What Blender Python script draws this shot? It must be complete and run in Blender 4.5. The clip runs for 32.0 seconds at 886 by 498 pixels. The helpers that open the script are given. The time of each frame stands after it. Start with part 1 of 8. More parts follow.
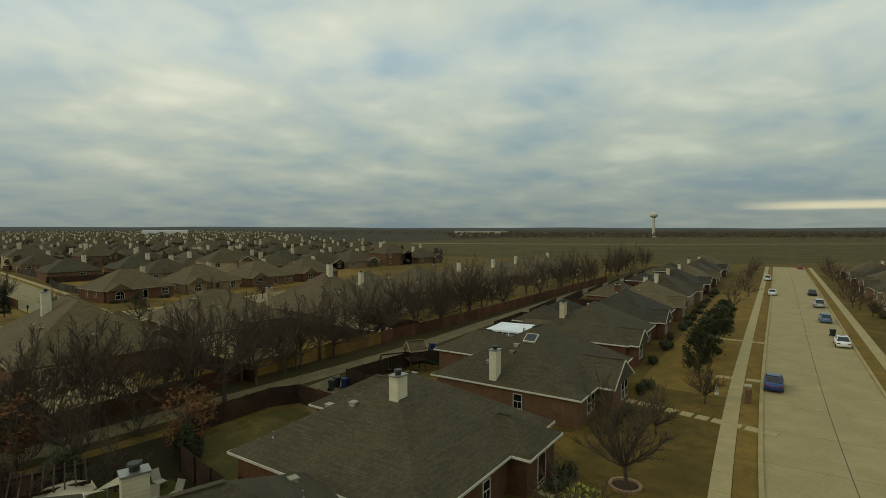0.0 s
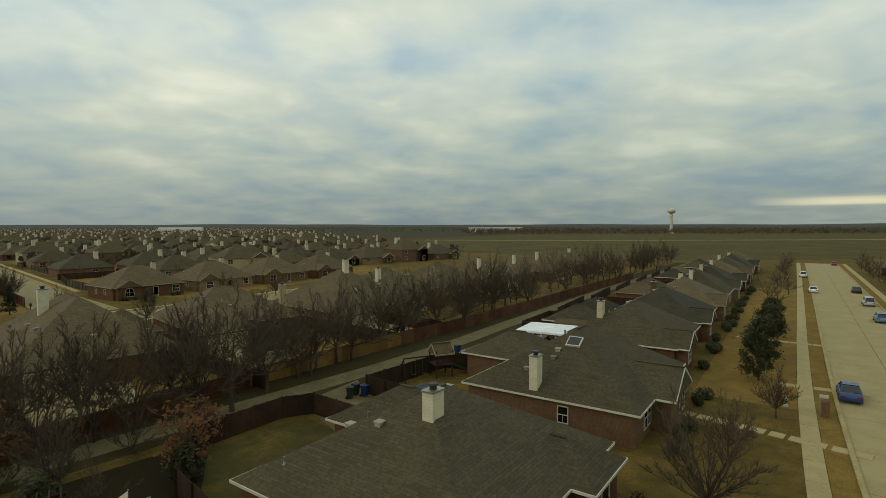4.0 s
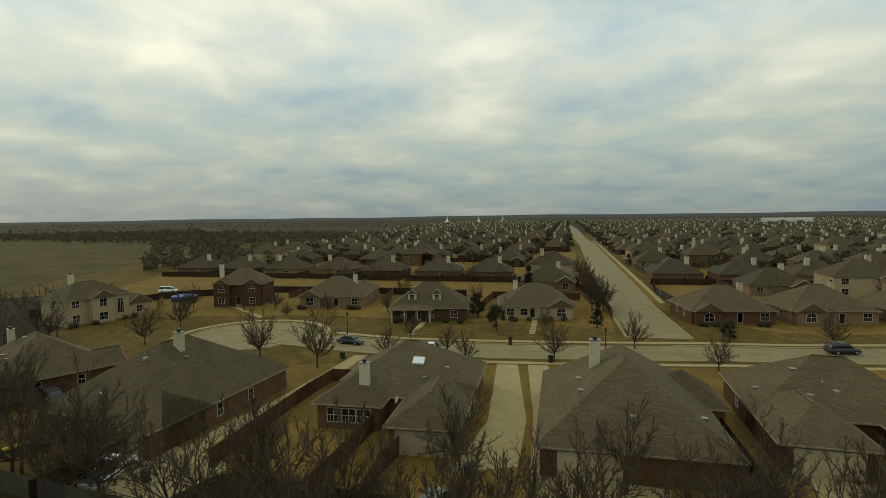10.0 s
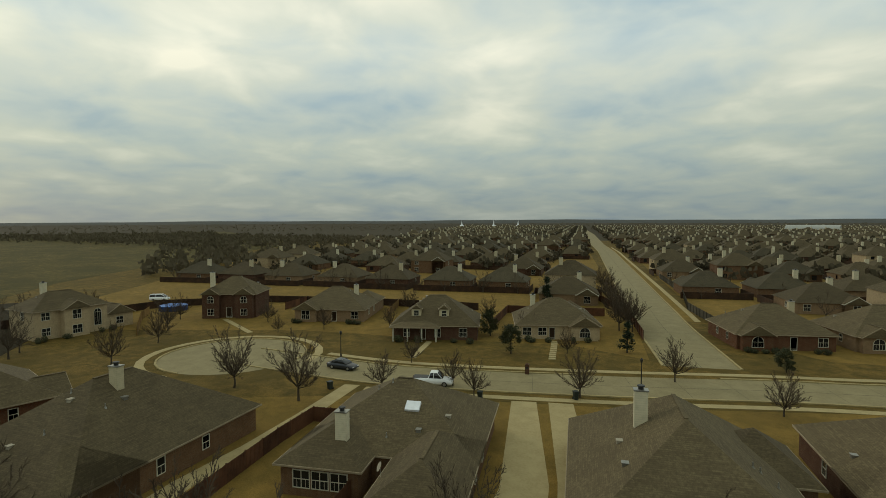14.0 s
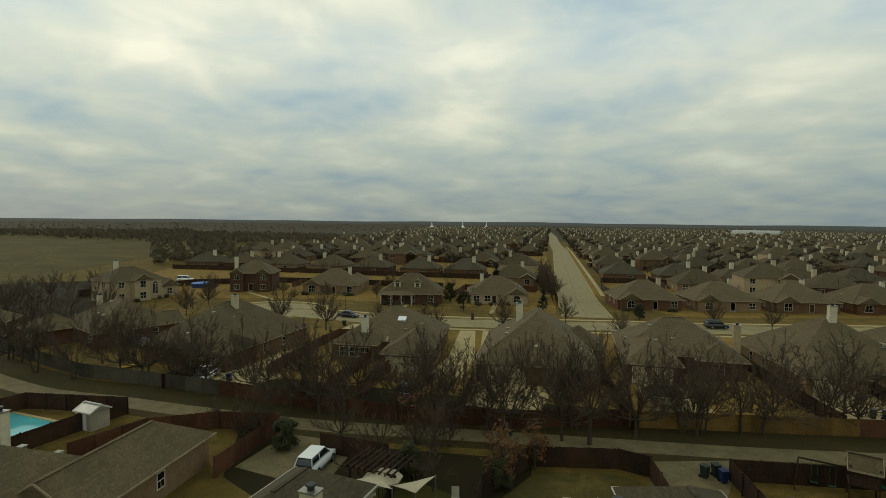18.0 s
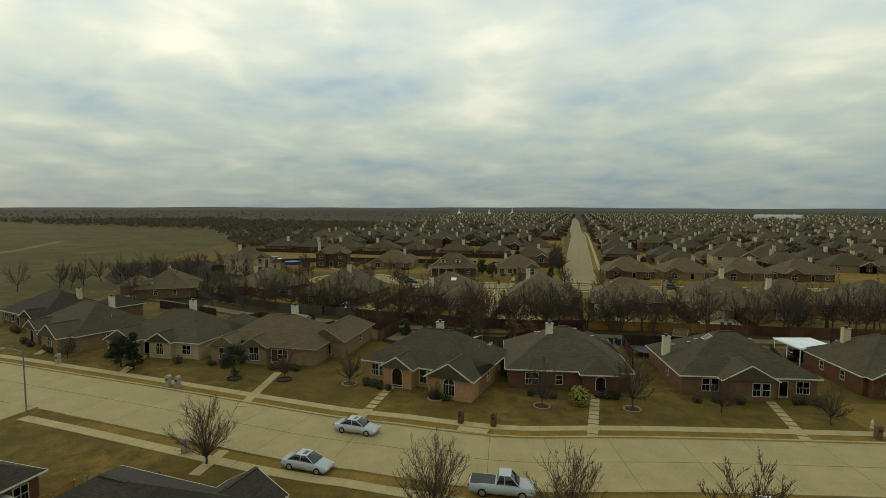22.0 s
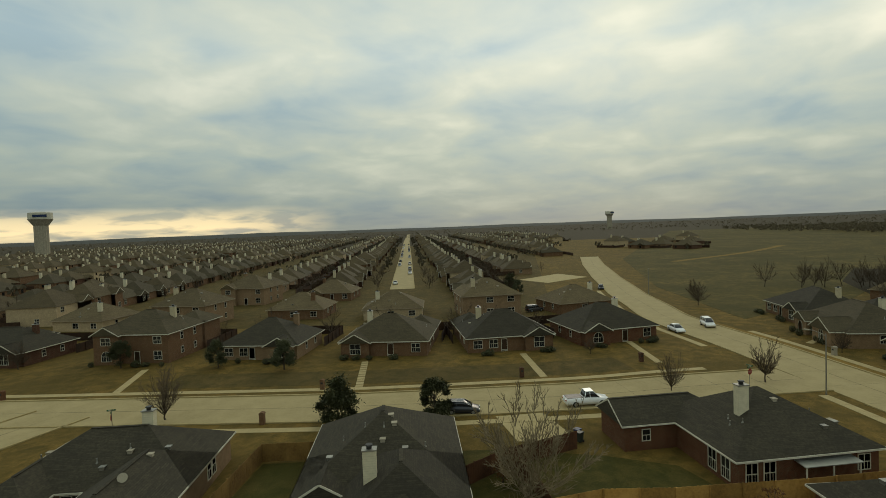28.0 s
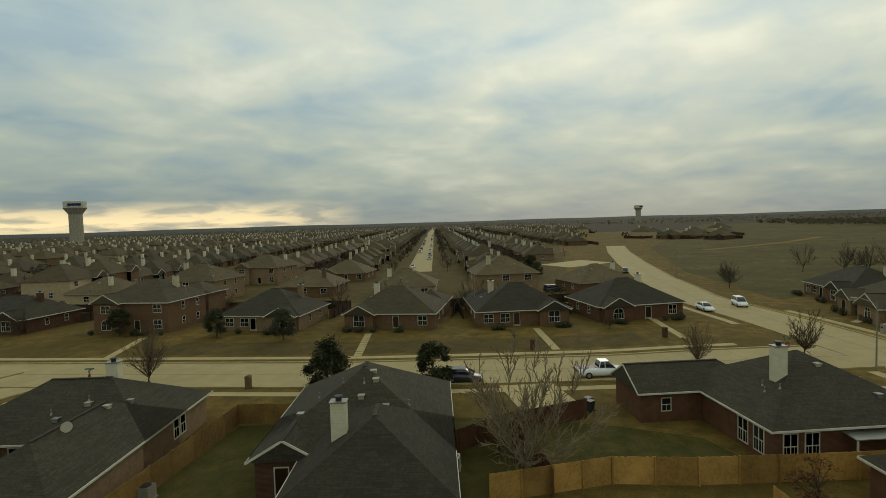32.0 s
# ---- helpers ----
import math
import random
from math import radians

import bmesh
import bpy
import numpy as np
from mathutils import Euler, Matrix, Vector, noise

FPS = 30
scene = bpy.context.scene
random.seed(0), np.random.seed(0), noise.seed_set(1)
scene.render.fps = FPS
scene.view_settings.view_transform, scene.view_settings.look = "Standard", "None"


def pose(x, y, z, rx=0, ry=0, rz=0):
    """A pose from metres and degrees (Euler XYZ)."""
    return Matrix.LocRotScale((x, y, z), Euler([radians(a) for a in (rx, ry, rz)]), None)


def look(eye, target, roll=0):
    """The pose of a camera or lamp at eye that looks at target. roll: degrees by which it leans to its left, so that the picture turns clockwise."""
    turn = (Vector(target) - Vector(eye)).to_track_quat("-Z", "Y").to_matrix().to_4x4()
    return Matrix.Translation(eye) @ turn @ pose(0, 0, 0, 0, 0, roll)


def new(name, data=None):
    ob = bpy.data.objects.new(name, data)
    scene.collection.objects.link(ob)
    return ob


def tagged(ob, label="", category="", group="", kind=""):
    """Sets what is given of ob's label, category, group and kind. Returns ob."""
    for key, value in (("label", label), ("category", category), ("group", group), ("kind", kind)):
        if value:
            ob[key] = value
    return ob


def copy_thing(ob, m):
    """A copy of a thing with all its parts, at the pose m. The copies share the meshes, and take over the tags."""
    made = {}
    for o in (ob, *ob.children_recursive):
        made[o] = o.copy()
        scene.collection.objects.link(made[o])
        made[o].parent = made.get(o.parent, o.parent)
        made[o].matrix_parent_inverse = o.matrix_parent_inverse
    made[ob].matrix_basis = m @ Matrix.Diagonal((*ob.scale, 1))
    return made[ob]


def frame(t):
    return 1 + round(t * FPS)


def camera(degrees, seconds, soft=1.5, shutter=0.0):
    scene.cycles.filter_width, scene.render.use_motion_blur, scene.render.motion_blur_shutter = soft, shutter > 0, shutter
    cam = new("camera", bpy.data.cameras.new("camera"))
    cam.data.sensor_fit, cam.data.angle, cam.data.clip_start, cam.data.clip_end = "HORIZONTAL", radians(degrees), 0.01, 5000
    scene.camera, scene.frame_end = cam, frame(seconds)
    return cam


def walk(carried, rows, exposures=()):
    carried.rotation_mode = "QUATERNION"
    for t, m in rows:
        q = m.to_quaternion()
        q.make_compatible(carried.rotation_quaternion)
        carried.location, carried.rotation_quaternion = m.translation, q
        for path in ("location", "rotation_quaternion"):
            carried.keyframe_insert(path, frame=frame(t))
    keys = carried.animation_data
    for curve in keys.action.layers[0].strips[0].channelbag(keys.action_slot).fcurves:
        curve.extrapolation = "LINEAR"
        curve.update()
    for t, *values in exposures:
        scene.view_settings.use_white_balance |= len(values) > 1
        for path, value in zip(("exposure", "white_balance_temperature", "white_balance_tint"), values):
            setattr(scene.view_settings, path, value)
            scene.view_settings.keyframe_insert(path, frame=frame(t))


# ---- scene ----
cam = camera(80.0, 32.0, soft=0.75)
PATH = [
    (0, -1.69, 3.09, 16.72, 87.69, -0.02, -3.12),
    (0.5, -1.04, 3.49, 16.58, 87.81, -0.22, -4.45),
    (1, -0.94, 3.94, 16.42, 88.02, -0.29, -5.16),
    (1.5, -0.93, 4.46, 16.41, 87.88, -0.29, -2.88),
    (2, -1.22, 5.02, 16.22, 87.80, -0.02, -2.11),
    (2.5, -1.52, 5.92, 16.20, 87.68, -0.09, -2.85),
    (3, -1.92, 6.84, 16.21, 87.64, -0.02, -2.30),
    (3.5, -2.40, 7.77, 16.15, 87.32, 0.08, -2.37),
    (4, -2.99, 8.85, 16.08, 87.36, 0.13, -1.70),
    (4.5, -3.59, 10.04, 16.46, 87.24, 0.24, 1.12),
    (6.5, -5.75, 14.35, 17.52, 86.32, 0.18, -0.69),
    (7, -6.30, 16.36, 17.50, 86.28, 0.10, -0.58),
    (7.5, -6.86, 19.23, 17.52, 86.72, 0.15, 2.71),
    (8, -7.73, 22.00, 17.70, 87.02, 0.13, 8.62),
    (8.5, -7.83, 24.92, 18.68, 86.88, 0.05, 39.63),
    (9, -8.51, 26.30, 20.33, 86.93, 0.28, 58.22),
    (9.5, -8.81, 27.26, 21.33, 86.38, 0.45, 57.94),
    (10, -9.74, 28.15, 21.52, 86.45, 0.69, 57.82),
    (10.5, -11.26, 29.37, 21.55, 86.44, 0.69, 57.99),
    (11, -13.37, 30.89, 21.47, 86.66, 0.65, 59.01),
    (11.5, -16.16, 32.63, 21.33, 86.78, 0.53, 60.08),
    (12, -18.91, 34.50, 21.31, 87.34, 0.53, 62.31),
    (12.5, -21.22, 35.91, 21.80, 87.88, 0.39, 59.92),
    (13, -21.93, 36.44, 22.20, 87.71, 0.39, 60.56),
    (13.5, -21.19, 36.22, 22.22, 87.13, 0.26, 61.07),
    (14, -19.40, 35.56, 21.94, 86.89, 0.18, 59.45),
    (14.5, -17.16, 34.31, 21.66, 87.06, -0.09, 57.30),
    (16.5, -2.81, 25.82, 21.20, 87.10, -0.54, 56.05),
    (17, 2.59, 22.07, 21.07, 87.17, -0.53, 56.04),
    (17.5, 7.95, 18.60, 21.14, 87.13, -0.63, 56.07),
    (18, 13.30, 14.99, 21.13, 87.05, -0.66, 56.22),
    (18.5, 19.05, 10.99, 21.36, 86.92, -0.93, 56.05),
    (19, 25.05, 6.62, 21.45, 86.65, -0.89, 56.23),
    (19.5, 31.08, 2.14, 21.85, 86.51, -0.90, 54.77),
    (20, 36.84, -1.84, 22.49, 85.88, -0.91, 55.75),
    (20.5, 41.76, -5.60, 22.63, 85.86, -0.66, 58.27),
    (21, 45.92, -8.97, 22.57, 85.96, -0.56, 58.11),
    (21.5, 49.11, -11.56, 22.96, 85.62, -0.25, 57.56),
    (22, 52.09, -14.19, 23.60, 85.48, -0.19, 59.03),
    (22.5, 53.74, -16.04, 22.75, 85.83, 0.66, 60.51),
    (23, 55.24, -17.88, 22.32, 85.93, 0.74, 60.40),
    (23.5, 56.80, -19.38, 22.54, 85.65, 2.15, 74.03),
    (23.7, 57.05, -19.80, 22.24, 86.41, 2.27, 94.04),
    (24, 57.39, -20.33, 22.13, 86.95, 1.91, 108.54),
    (24.5, 57.86, -21.27, 22.35, 87.02, 2.47, 116.83),
    (25, 58.78, -21.87, 22.37, 87.58, 2.70, 127.16),
    (25.5, 59.03, -22.53, 22.37, 87.56, 2.84, 126.64),
    (27.5, 58.42, -23.68, 22.35, 87.50, 2.25, 126.23),
    (28, 57.54, -24.06, 22.54, 87.54, 2.20, 126.24),
    (28.5, 56.51, -24.61, 22.49, 87.58, 2.25, 126.08),
    (29, 55.30, -25.31, 22.64, 87.72, 2.31, 125.94),
    (29.5, 54.37, -25.72, 22.41, 87.72, 2.50, 125.70),
    (30, 53.57, -25.81, 21.63, 87.60, 2.54, 129.50),
    (30.5, 52.78, -25.95, 20.22, 87.66, 2.30, 131.70),
    (31, 52.22, -25.75, 18.80, 87.46, 2.09, 131.31),
    (31.5, 51.89, -25.51, 17.97, 87.37, 2.09, 130.42),
    (32, 51.78, -25.08, 17.68, 87.07, 1.77, 129.06),
]

EXPOSURES = [(0.0, -0.10), (1.5, -0.02), (7.0, 0.03), (17.0, -0.05), (20.5, 0.10), (23.0, 0.10), (24.5, -0.03), (32.0, -0.09)]
walk(cam, [(t, pose(x, y, z, rx, ry, rz)) for t, x, y, z, rx, ry, rz in PATH], EXPOSURES)

# ---- overcast sky and weak sun ----
SUN_AZ, SUN_EL = radians(112.0), radians(24.0)
SUN_DIR = Vector((-math.sin(SUN_AZ) * math.cos(SUN_EL), math.cos(SUN_AZ) * math.cos(SUN_EL), math.sin(SUN_EL)))


def nd(nt, kind, **kw):
    n = nt.nodes.new(kind)
    for k, v in kw.items():
        if k in n.inputs:
            n.inputs[k].default_value = v
    return n


def math_node(nt, op, a, b=None, clamp=False):
    n = nt.nodes.new("ShaderNodeMath")
    n.operation = op
    n.use_clamp = clamp
    for i, v in enumerate((a, b)):
        if v is None:
            continue
        if isinstance(v, (int, float)):
            n.inputs[i].default_value = v
        else:
            nt.links.new(v, n.inputs[i])
    return n.outputs[0]


def mix_col(nt, fac, a, b, mode="MIX"):
    n = nt.nodes.new("ShaderNodeMix")
    n.data_type = "RGBA"
    n.blend_type = mode
    for i, v in ((0, fac), (6, a), (7, b)):
        if isinstance(v, (int, float)):
            n.inputs[i].default_value = v
        elif isinstance(v, tuple):
            n.inputs[i].default_value = (*v, 1.0)
        else:
            nt.links.new(v, n.inputs[i])
    return n.outputs[2]


def ramp(nt, fac, stops):
    n = nt.nodes.new("ShaderNodeValToRGB")
    while len(n.color_ramp.elements) < len(stops):
        n.color_ramp.elements.new(0.5)
    for e, (p, c) in zip(n.color_ramp.elements, stops):
        e.position = p
        e.color = (*c, 1.0) if isinstance(c, tuple) else (c, c, c, 1.0)
    nt.links.new(fac, n.inputs[0])
    return n.outputs[0]


def build_world():
    w = bpy.data.worlds.new("overcast_sky")
    scene.world = w
    w.use_nodes = True
    nt = w.node_tree
    nt.nodes.clear()
    out = nt.nodes.new("ShaderNodeOutputWorld")
    bg = nt.nodes.new("ShaderNodeBackground")
    sky = nt.nodes.new("ShaderNodeTexSky")
    sky.sky_type = "NISHITA"
    sky.sun_disc = False
    sky.sun_elevation, sky.sun_rotation = SUN_EL, -SUN_AZ
    tc = nt.nodes.new("ShaderNodeTexCoord")
    sep = nt.nodes.new("ShaderNodeSeparateXYZ")
    nt.links.new(tc.outputs["Generated"], sep.inputs[0])
    x, y, z = sep.outputs
    up = math_node(nt, "MAXIMUM", z, 0.0)
    den = math_node(nt, "ADD", up, 0.2)
    com = nt.nodes.new("ShaderNodeCombineXYZ")
    nt.links.new(math_node(nt, "DIVIDE", x, den), com.inputs[0])
    nt.links.new(math_node(nt, "DIVIDE", y, den), com.inputs[1])
    n1 = nd(nt, "ShaderNodeTexNoise", Scale=1.15, Detail=3.0, Roughness=0.5, Distortion=0.25)
    n2 = nd(nt, "ShaderNodeTexNoise", Scale=2.9, Detail=4.0, Roughness=0.5, Distortion=0.3)
    nt.links.new(com.outputs[0], n1.inputs["Vector"])
    nt.links.new(com.outputs[0], n2.inputs["Vector"])
    cl = math_node(nt, "ADD", math_node(nt, "MULTIPLY", n1.outputs[0], 0.6), math_node(nt, "MULTIPLY", n2.outputs[0], 0.4))
    cloud = ramp(nt, cl, [(0.37, (0.41, 0.53, 0.56)), (0.46, (0.56, 0.64, 0.59)), (0.54, (0.68, 0.72, 0.60)), (0.66, (0.94, 0.92, 0.73))])
    # the sky dims to slate grey towards the horizon
    el = ramp(nt, up, [(0.0, (0.25, 0.30, 0.32)), (0.045, (0.35, 0.40, 0.41)), (0.13, (0.60, 0.64, 0.62)), (0.30, (1.0, 1.0, 1.0))])
    c = mix_col(nt, 1.0, cloud, el, "MULTIPLY")
    lift = ramp(nt, up, [(0.0, 0.10), (0.2, 0.05), (0.5, 0.0)])
    c = mix_col(nt, 1.0, c, lift, "ADD")
    # brighter cloud in front of the low sun, and a pale gap over the south-western horizon
    dot = nt.nodes.new("ShaderNodeVectorMath")
    dot.operation = "DOT_PRODUCT"
    nt.links.new(tc.outputs["Generated"], dot.inputs[0])
    dot.inputs[1].default_value = SUN_DIR
    near = ramp(nt, dot.outputs["Value"], [(0.80, 0.0), (0.99, 1.0)])
    c = mix_col(nt, math_node(nt, "MULTIPLY", near, 0.12), c, mix_col(nt, 1.0, c, (1.5, 1.42, 1.2), "MULTIPLY"))
    west = nt.nodes.new("ShaderNodeVectorMath")
    west.operation = "DOT_PRODUCT"
    nt.links.new(tc.outputs["Generated"], west.inputs[0])
    west.inputs[1].default_value = (-math.sin(radians(75)), math.cos(radians(75)), 0.0)
    # thicker cloud to the north-east
    c = mix_col(nt, 1.0, c, ramp(nt, west.outputs["Value"], [(0.0, (0.86, 0.89, 0.90)), (0.75, (1.0, 1.0, 1.0))]), "MULTIPLY")
    gaz = radians(159.0)
    dot2 = nt.nodes.new("ShaderNodeVectorMath")
    dot2.operation = "DOT_PRODUCT"
    nt.links.new(tc.outputs["Generated"], dot2.inputs[0])
    dot2.inputs[1].default_value = (-math.sin(gaz), math.cos(gaz), 0.0)
    gap = math_node(nt, "MULTIPLY", ramp(nt, dot2.outputs["Value"], [(0.93, 0.0), (0.985, 1.0)]),
                    ramp(nt, up, [(0.0, 0.6), (0.012, 1.0), (0.03, 0.75), (0.05, 0.0)]))
    gap = math_node(nt, "MULTIPLY", gap, ramp(nt, n2.outputs[0], [(0.38, 0.35), (0.55, 1.0)]))
    c = mix_col(nt, gap, c, (1.12, 0.90, 0.50))
    # a thin bright slit under the cloud to the north-east
    saz = radians(-45.0)
    dot3 = nt.nodes.new("ShaderNodeVectorMath")
    dot3.operation = "DOT_PRODUCT"
    nt.links.new(tc.outputs["Generated"], dot3.inputs[0])
    dot3.inputs[1].default_value = (-math.sin(saz), math.cos(saz), 0.0)
    slit = math_node(nt, "MULTIPLY", ramp(nt, dot3.outputs["Value"], [(0.972, 0.0), (0.992, 0.75)]),
                     ramp(nt, up, [(0.027, 0.0), (0.032, 1.0), (0.038, 0.8), (0.044, 0.0)]))
    c = mix_col(nt, slit, c, (0.90, 0.82, 0.52))
    add = mix_col(nt, 1.0, c, mix_col(nt, 1.0, sky.outputs[0], (0.004, 0.004, 0.004), "MULTIPLY"), "ADD")
    nt.links.new(add, bg.inputs[0])
    bg.inputs[1].default_value = 1.0
    nt.links.new(bg.outputs[0], out.inputs[0])


build_world()
sun = new("sun", bpy.data.lights.new("sun", "SUN"))
sun.data.energy, sun.data.angle, sun.data.color = 0.5, radians(22), (1.0, 0.88, 0.70)
sun.matrix_world = look(SUN_DIR * 100, (0, 0, 0))

# ---- materials ----
MATS = {}


def material(name, base, second=None, rough=0.8, scale=1.0, fine=12.0, spec=0.3, metal=0.0, bump=0.0, third=None, big=0.05, vary=0.0):
    """A mottled surface: two colours at a fine scale, stains at a large one."""
    if name in MATS:
        return MATS[name]
    m = bpy.data.materials.new(name)
    m.use_nodes = True
    nt = m.node_tree
    bs = nt.nodes["Principled BSDF"]
    bs.inputs["Roughness"].default_value = rough
    bs.inputs["Metallic"].default_value = metal
    bs.inputs["Specular IOR Level"].default_value = spec
    tc = nt.nodes.new("ShaderNodeTexCoord")
    geo = nt.nodes.new("ShaderNodeNewGeometry")
    second = second or tuple(c * 0.75 for c in base)
    third = third or tuple(c * 1.18 for c in base)
    f = nd(nt, "ShaderNodeTexNoise", Scale=fine * scale, Detail=4.0, Roughness=0.65)
    g = nd(nt, "ShaderNodeTexNoise", Scale=big * 10 * scale, Detail=3.0, Roughness=0.6)
    nt.links.new(geo.outputs["Position"], f.inputs["Vector"])
    nt.links.new(geo.outputs["Position"], g.inputs["Vector"])
    c = mix_col(nt, ramp(nt, f.outputs[0], [(0.34, 0.0), (0.66, 1.0)]), base, second)
    c = mix_col(nt, ramp(nt, g.outputs[0], [(0.42, 0.0), (0.68, 0.75)]), c, third)
    if vary:
        oi = nt.nodes.new("ShaderNodeObjectInfo")
        hsv = nt.nodes.new("ShaderNodeHueSaturation")
        nt.links.new(math_node(nt, "ADD", math_node(nt, "MULTIPLY", oi.outputs["Random"], vary), 1.0 - vary / 2), hsv.inputs["Value"])
        nt.links.new(c, hsv.inputs["Color"])
        c = hsv.outputs[0]
    nt.links.new(c, bs.inputs["Base Color"])
    if bump:
        b = nd(nt, "ShaderNodeBump", Strength=bump, Distance=0.02)
        nt.links.new(f.outputs[0], b.inputs["Height"])
        nt.links.new(b.outputs[0], bs.inputs["Normal"])
    MATS[name] = m
    return m


def brick_material(name, a, b, mortar, row=0.08, length=0.23):
    m = bpy.data.materials.new(name)
    m.use_nodes = True
    nt = m.node_tree
    bs = nt.nodes["Principled BSDF"]
    bs.inputs["Roughness"].default_value = 0.9
    bs.inputs["Specular IOR Level"].default_value = 0.2
    tc = nt.nodes.new("ShaderNodeTexCoord")
    sep = nt.nodes.new("ShaderNodeSeparateXYZ")
    nt.links.new(tc.outputs["Object"], sep.inputs[0])
    com = nt.nodes.new("ShaderNodeCombineXYZ")
    nt.links.new(math_node(nt, "ADD", sep.outputs[0], sep.outputs[1]), com.inputs[0])
    nt.links.new(sep.outputs[2], com.inputs[1])
    br = nt.nodes.new("ShaderNodeTexBrick")
    br.inputs["Color1"].default_value = (*a, 1)
    br.inputs["Color2"].default_value = (*b, 1)
    br.inputs["Mortar"].default_value = (*mortar, 1)
    br.inputs["Scale"].default_value = 1.0
    br.inputs["Mortar Size"].default_value = 0.008
    br.inputs["Brick Width"].default_value = length
    br.inputs["Row Height"].default_value = row
    nt.links.new(com.outputs[0], br.inputs["Vector"])
    n = nd(nt, "ShaderNodeTexNoise", Scale=1.3, Detail=4.0)
    nt.links.new(tc.outputs["Object"], n.inputs["Vector"])
    n2 = nd(nt, "ShaderNodeTexNoise", Scale=5.0, Detail=3.0)
    nt.links.new(tc.outputs["Object"], n2.inputs["Vector"])
    c = mix_col(nt, ramp(nt, n.outputs[0], [(0.35, 0.0), (0.7, 0.6)]), br.outputs[0], tuple(v * 0.6 for v in a))
    c = mix_col(nt, ramp(nt, n2.outputs[0], [(0.45, 0.0), (0.7, 0.55)]), c, tuple(min(1, v * 1.5) for v in b))
    nt.links.new(c, bs.inputs["Base Color"])
    bp = nd(nt, "ShaderNodeBump", Strength=0.4, Distance=0.01)
    nt.links.new(br.outputs["Fac"], bp.inputs["Height"])
    bp.invert = True
    nt.links.new(bp.outputs[0], bs.inputs["Normal"])
    MATS[name] = m
    return m


def shingle_material(name, a, b):
    """Asphalt shingles: courses 0.14 m high with tabs of uneven tone, streaked and blotched."""
    m = bpy.data.materials.new(name)
    m.use_nodes = True
    nt = m.node_tree
    bs = nt.nodes["Principled BSDF"]
    bs.inputs["Roughness"].default_value = 0.92
    bs.inputs["Specular IOR Level"].default_value = 0.25
    tc = nt.nodes.new("ShaderNodeTexCoord")
    sep = nt.nodes.new("ShaderNodeSeparateXYZ")
    nt.links.new(tc.outputs["Object"], sep.inputs[0])
    com = nt.nodes.new("ShaderNodeCombineXYZ")
    nt.links.new(math_node(nt, "ADD", sep.outputs[0], sep.outputs[1]), com.inputs[0])
    nt.links.new(math_node(nt, "MULTIPLY", sep.outputs[2], 1.0), com.inputs[1])
    br = nt.nodes.new("ShaderNodeTexBrick")
    br.inputs["Color1"].default_value = (*[v * 0.9 for v in a], 1)
    br.inputs["Color2"].default_value = (*[v * 1.08 for v in b], 1)
    br.inputs["Mortar"].default_value = (*[v * 0.78 for v in a], 1)
    br.inputs["Scale"].default_value = 1.0
    br.inputs["Mortar Size"].default_value = 0.008
    br.inputs["Brick Width"].default_value = 0.9
    br.inputs["Row Height"].default_value = 0.085
    br.offset_frequency, br.offset = 3, 0.37
    nt.links.new(com.outputs[0], br.inputs["Vector"])
    n = nd(nt, "ShaderNodeTexNoise", Scale=0.35, Detail=4.0, Roughness=0.6)
    n2 = nd(nt, "ShaderNodeTexNoise", Scale=4.5, Detail=6.0, Roughness=0.75)
    for q in (n, n2):
        nt.links.new(tc.outputs["Object"], q.inputs["Vector"])
    c = mix_col(nt, ramp(nt, n.outputs[0], [(0.4, 0.0), (0.65, 0.5)]), br.outputs[0], tuple(v * 1.22 for v in b))
    c = mix_col(nt, ramp(nt, n2.outputs[0], [(0.42, 0.0), (0.60, 0.7)]), c, tuple(v * 0.68 for v in a))
    oi = nt.nodes.new("ShaderNodeObjectInfo")
    hsv = nt.nodes.new("ShaderNodeHueSaturation")
    nt.links.new(math_node(nt, "ADD", math_node(nt, "MULTIPLY", oi.outputs["Random"], 0.28), 0.86), hsv.inputs["Value"])
    nt.links.new(c, hsv.inputs["Color"])
    nt.links.new(hsv.outputs[0], bs.inputs["Base Color"])
    bp = nd(nt, "ShaderNodeBump", Strength=0.5, Distance=0.015)
    nt.links.new(br.outputs["Fac"], bp.inputs["Height"])
    bp.invert = True
    nt.links.new(bp.outputs[0], bs.inputs["Normal"])
    MATS[name] = m
    return m


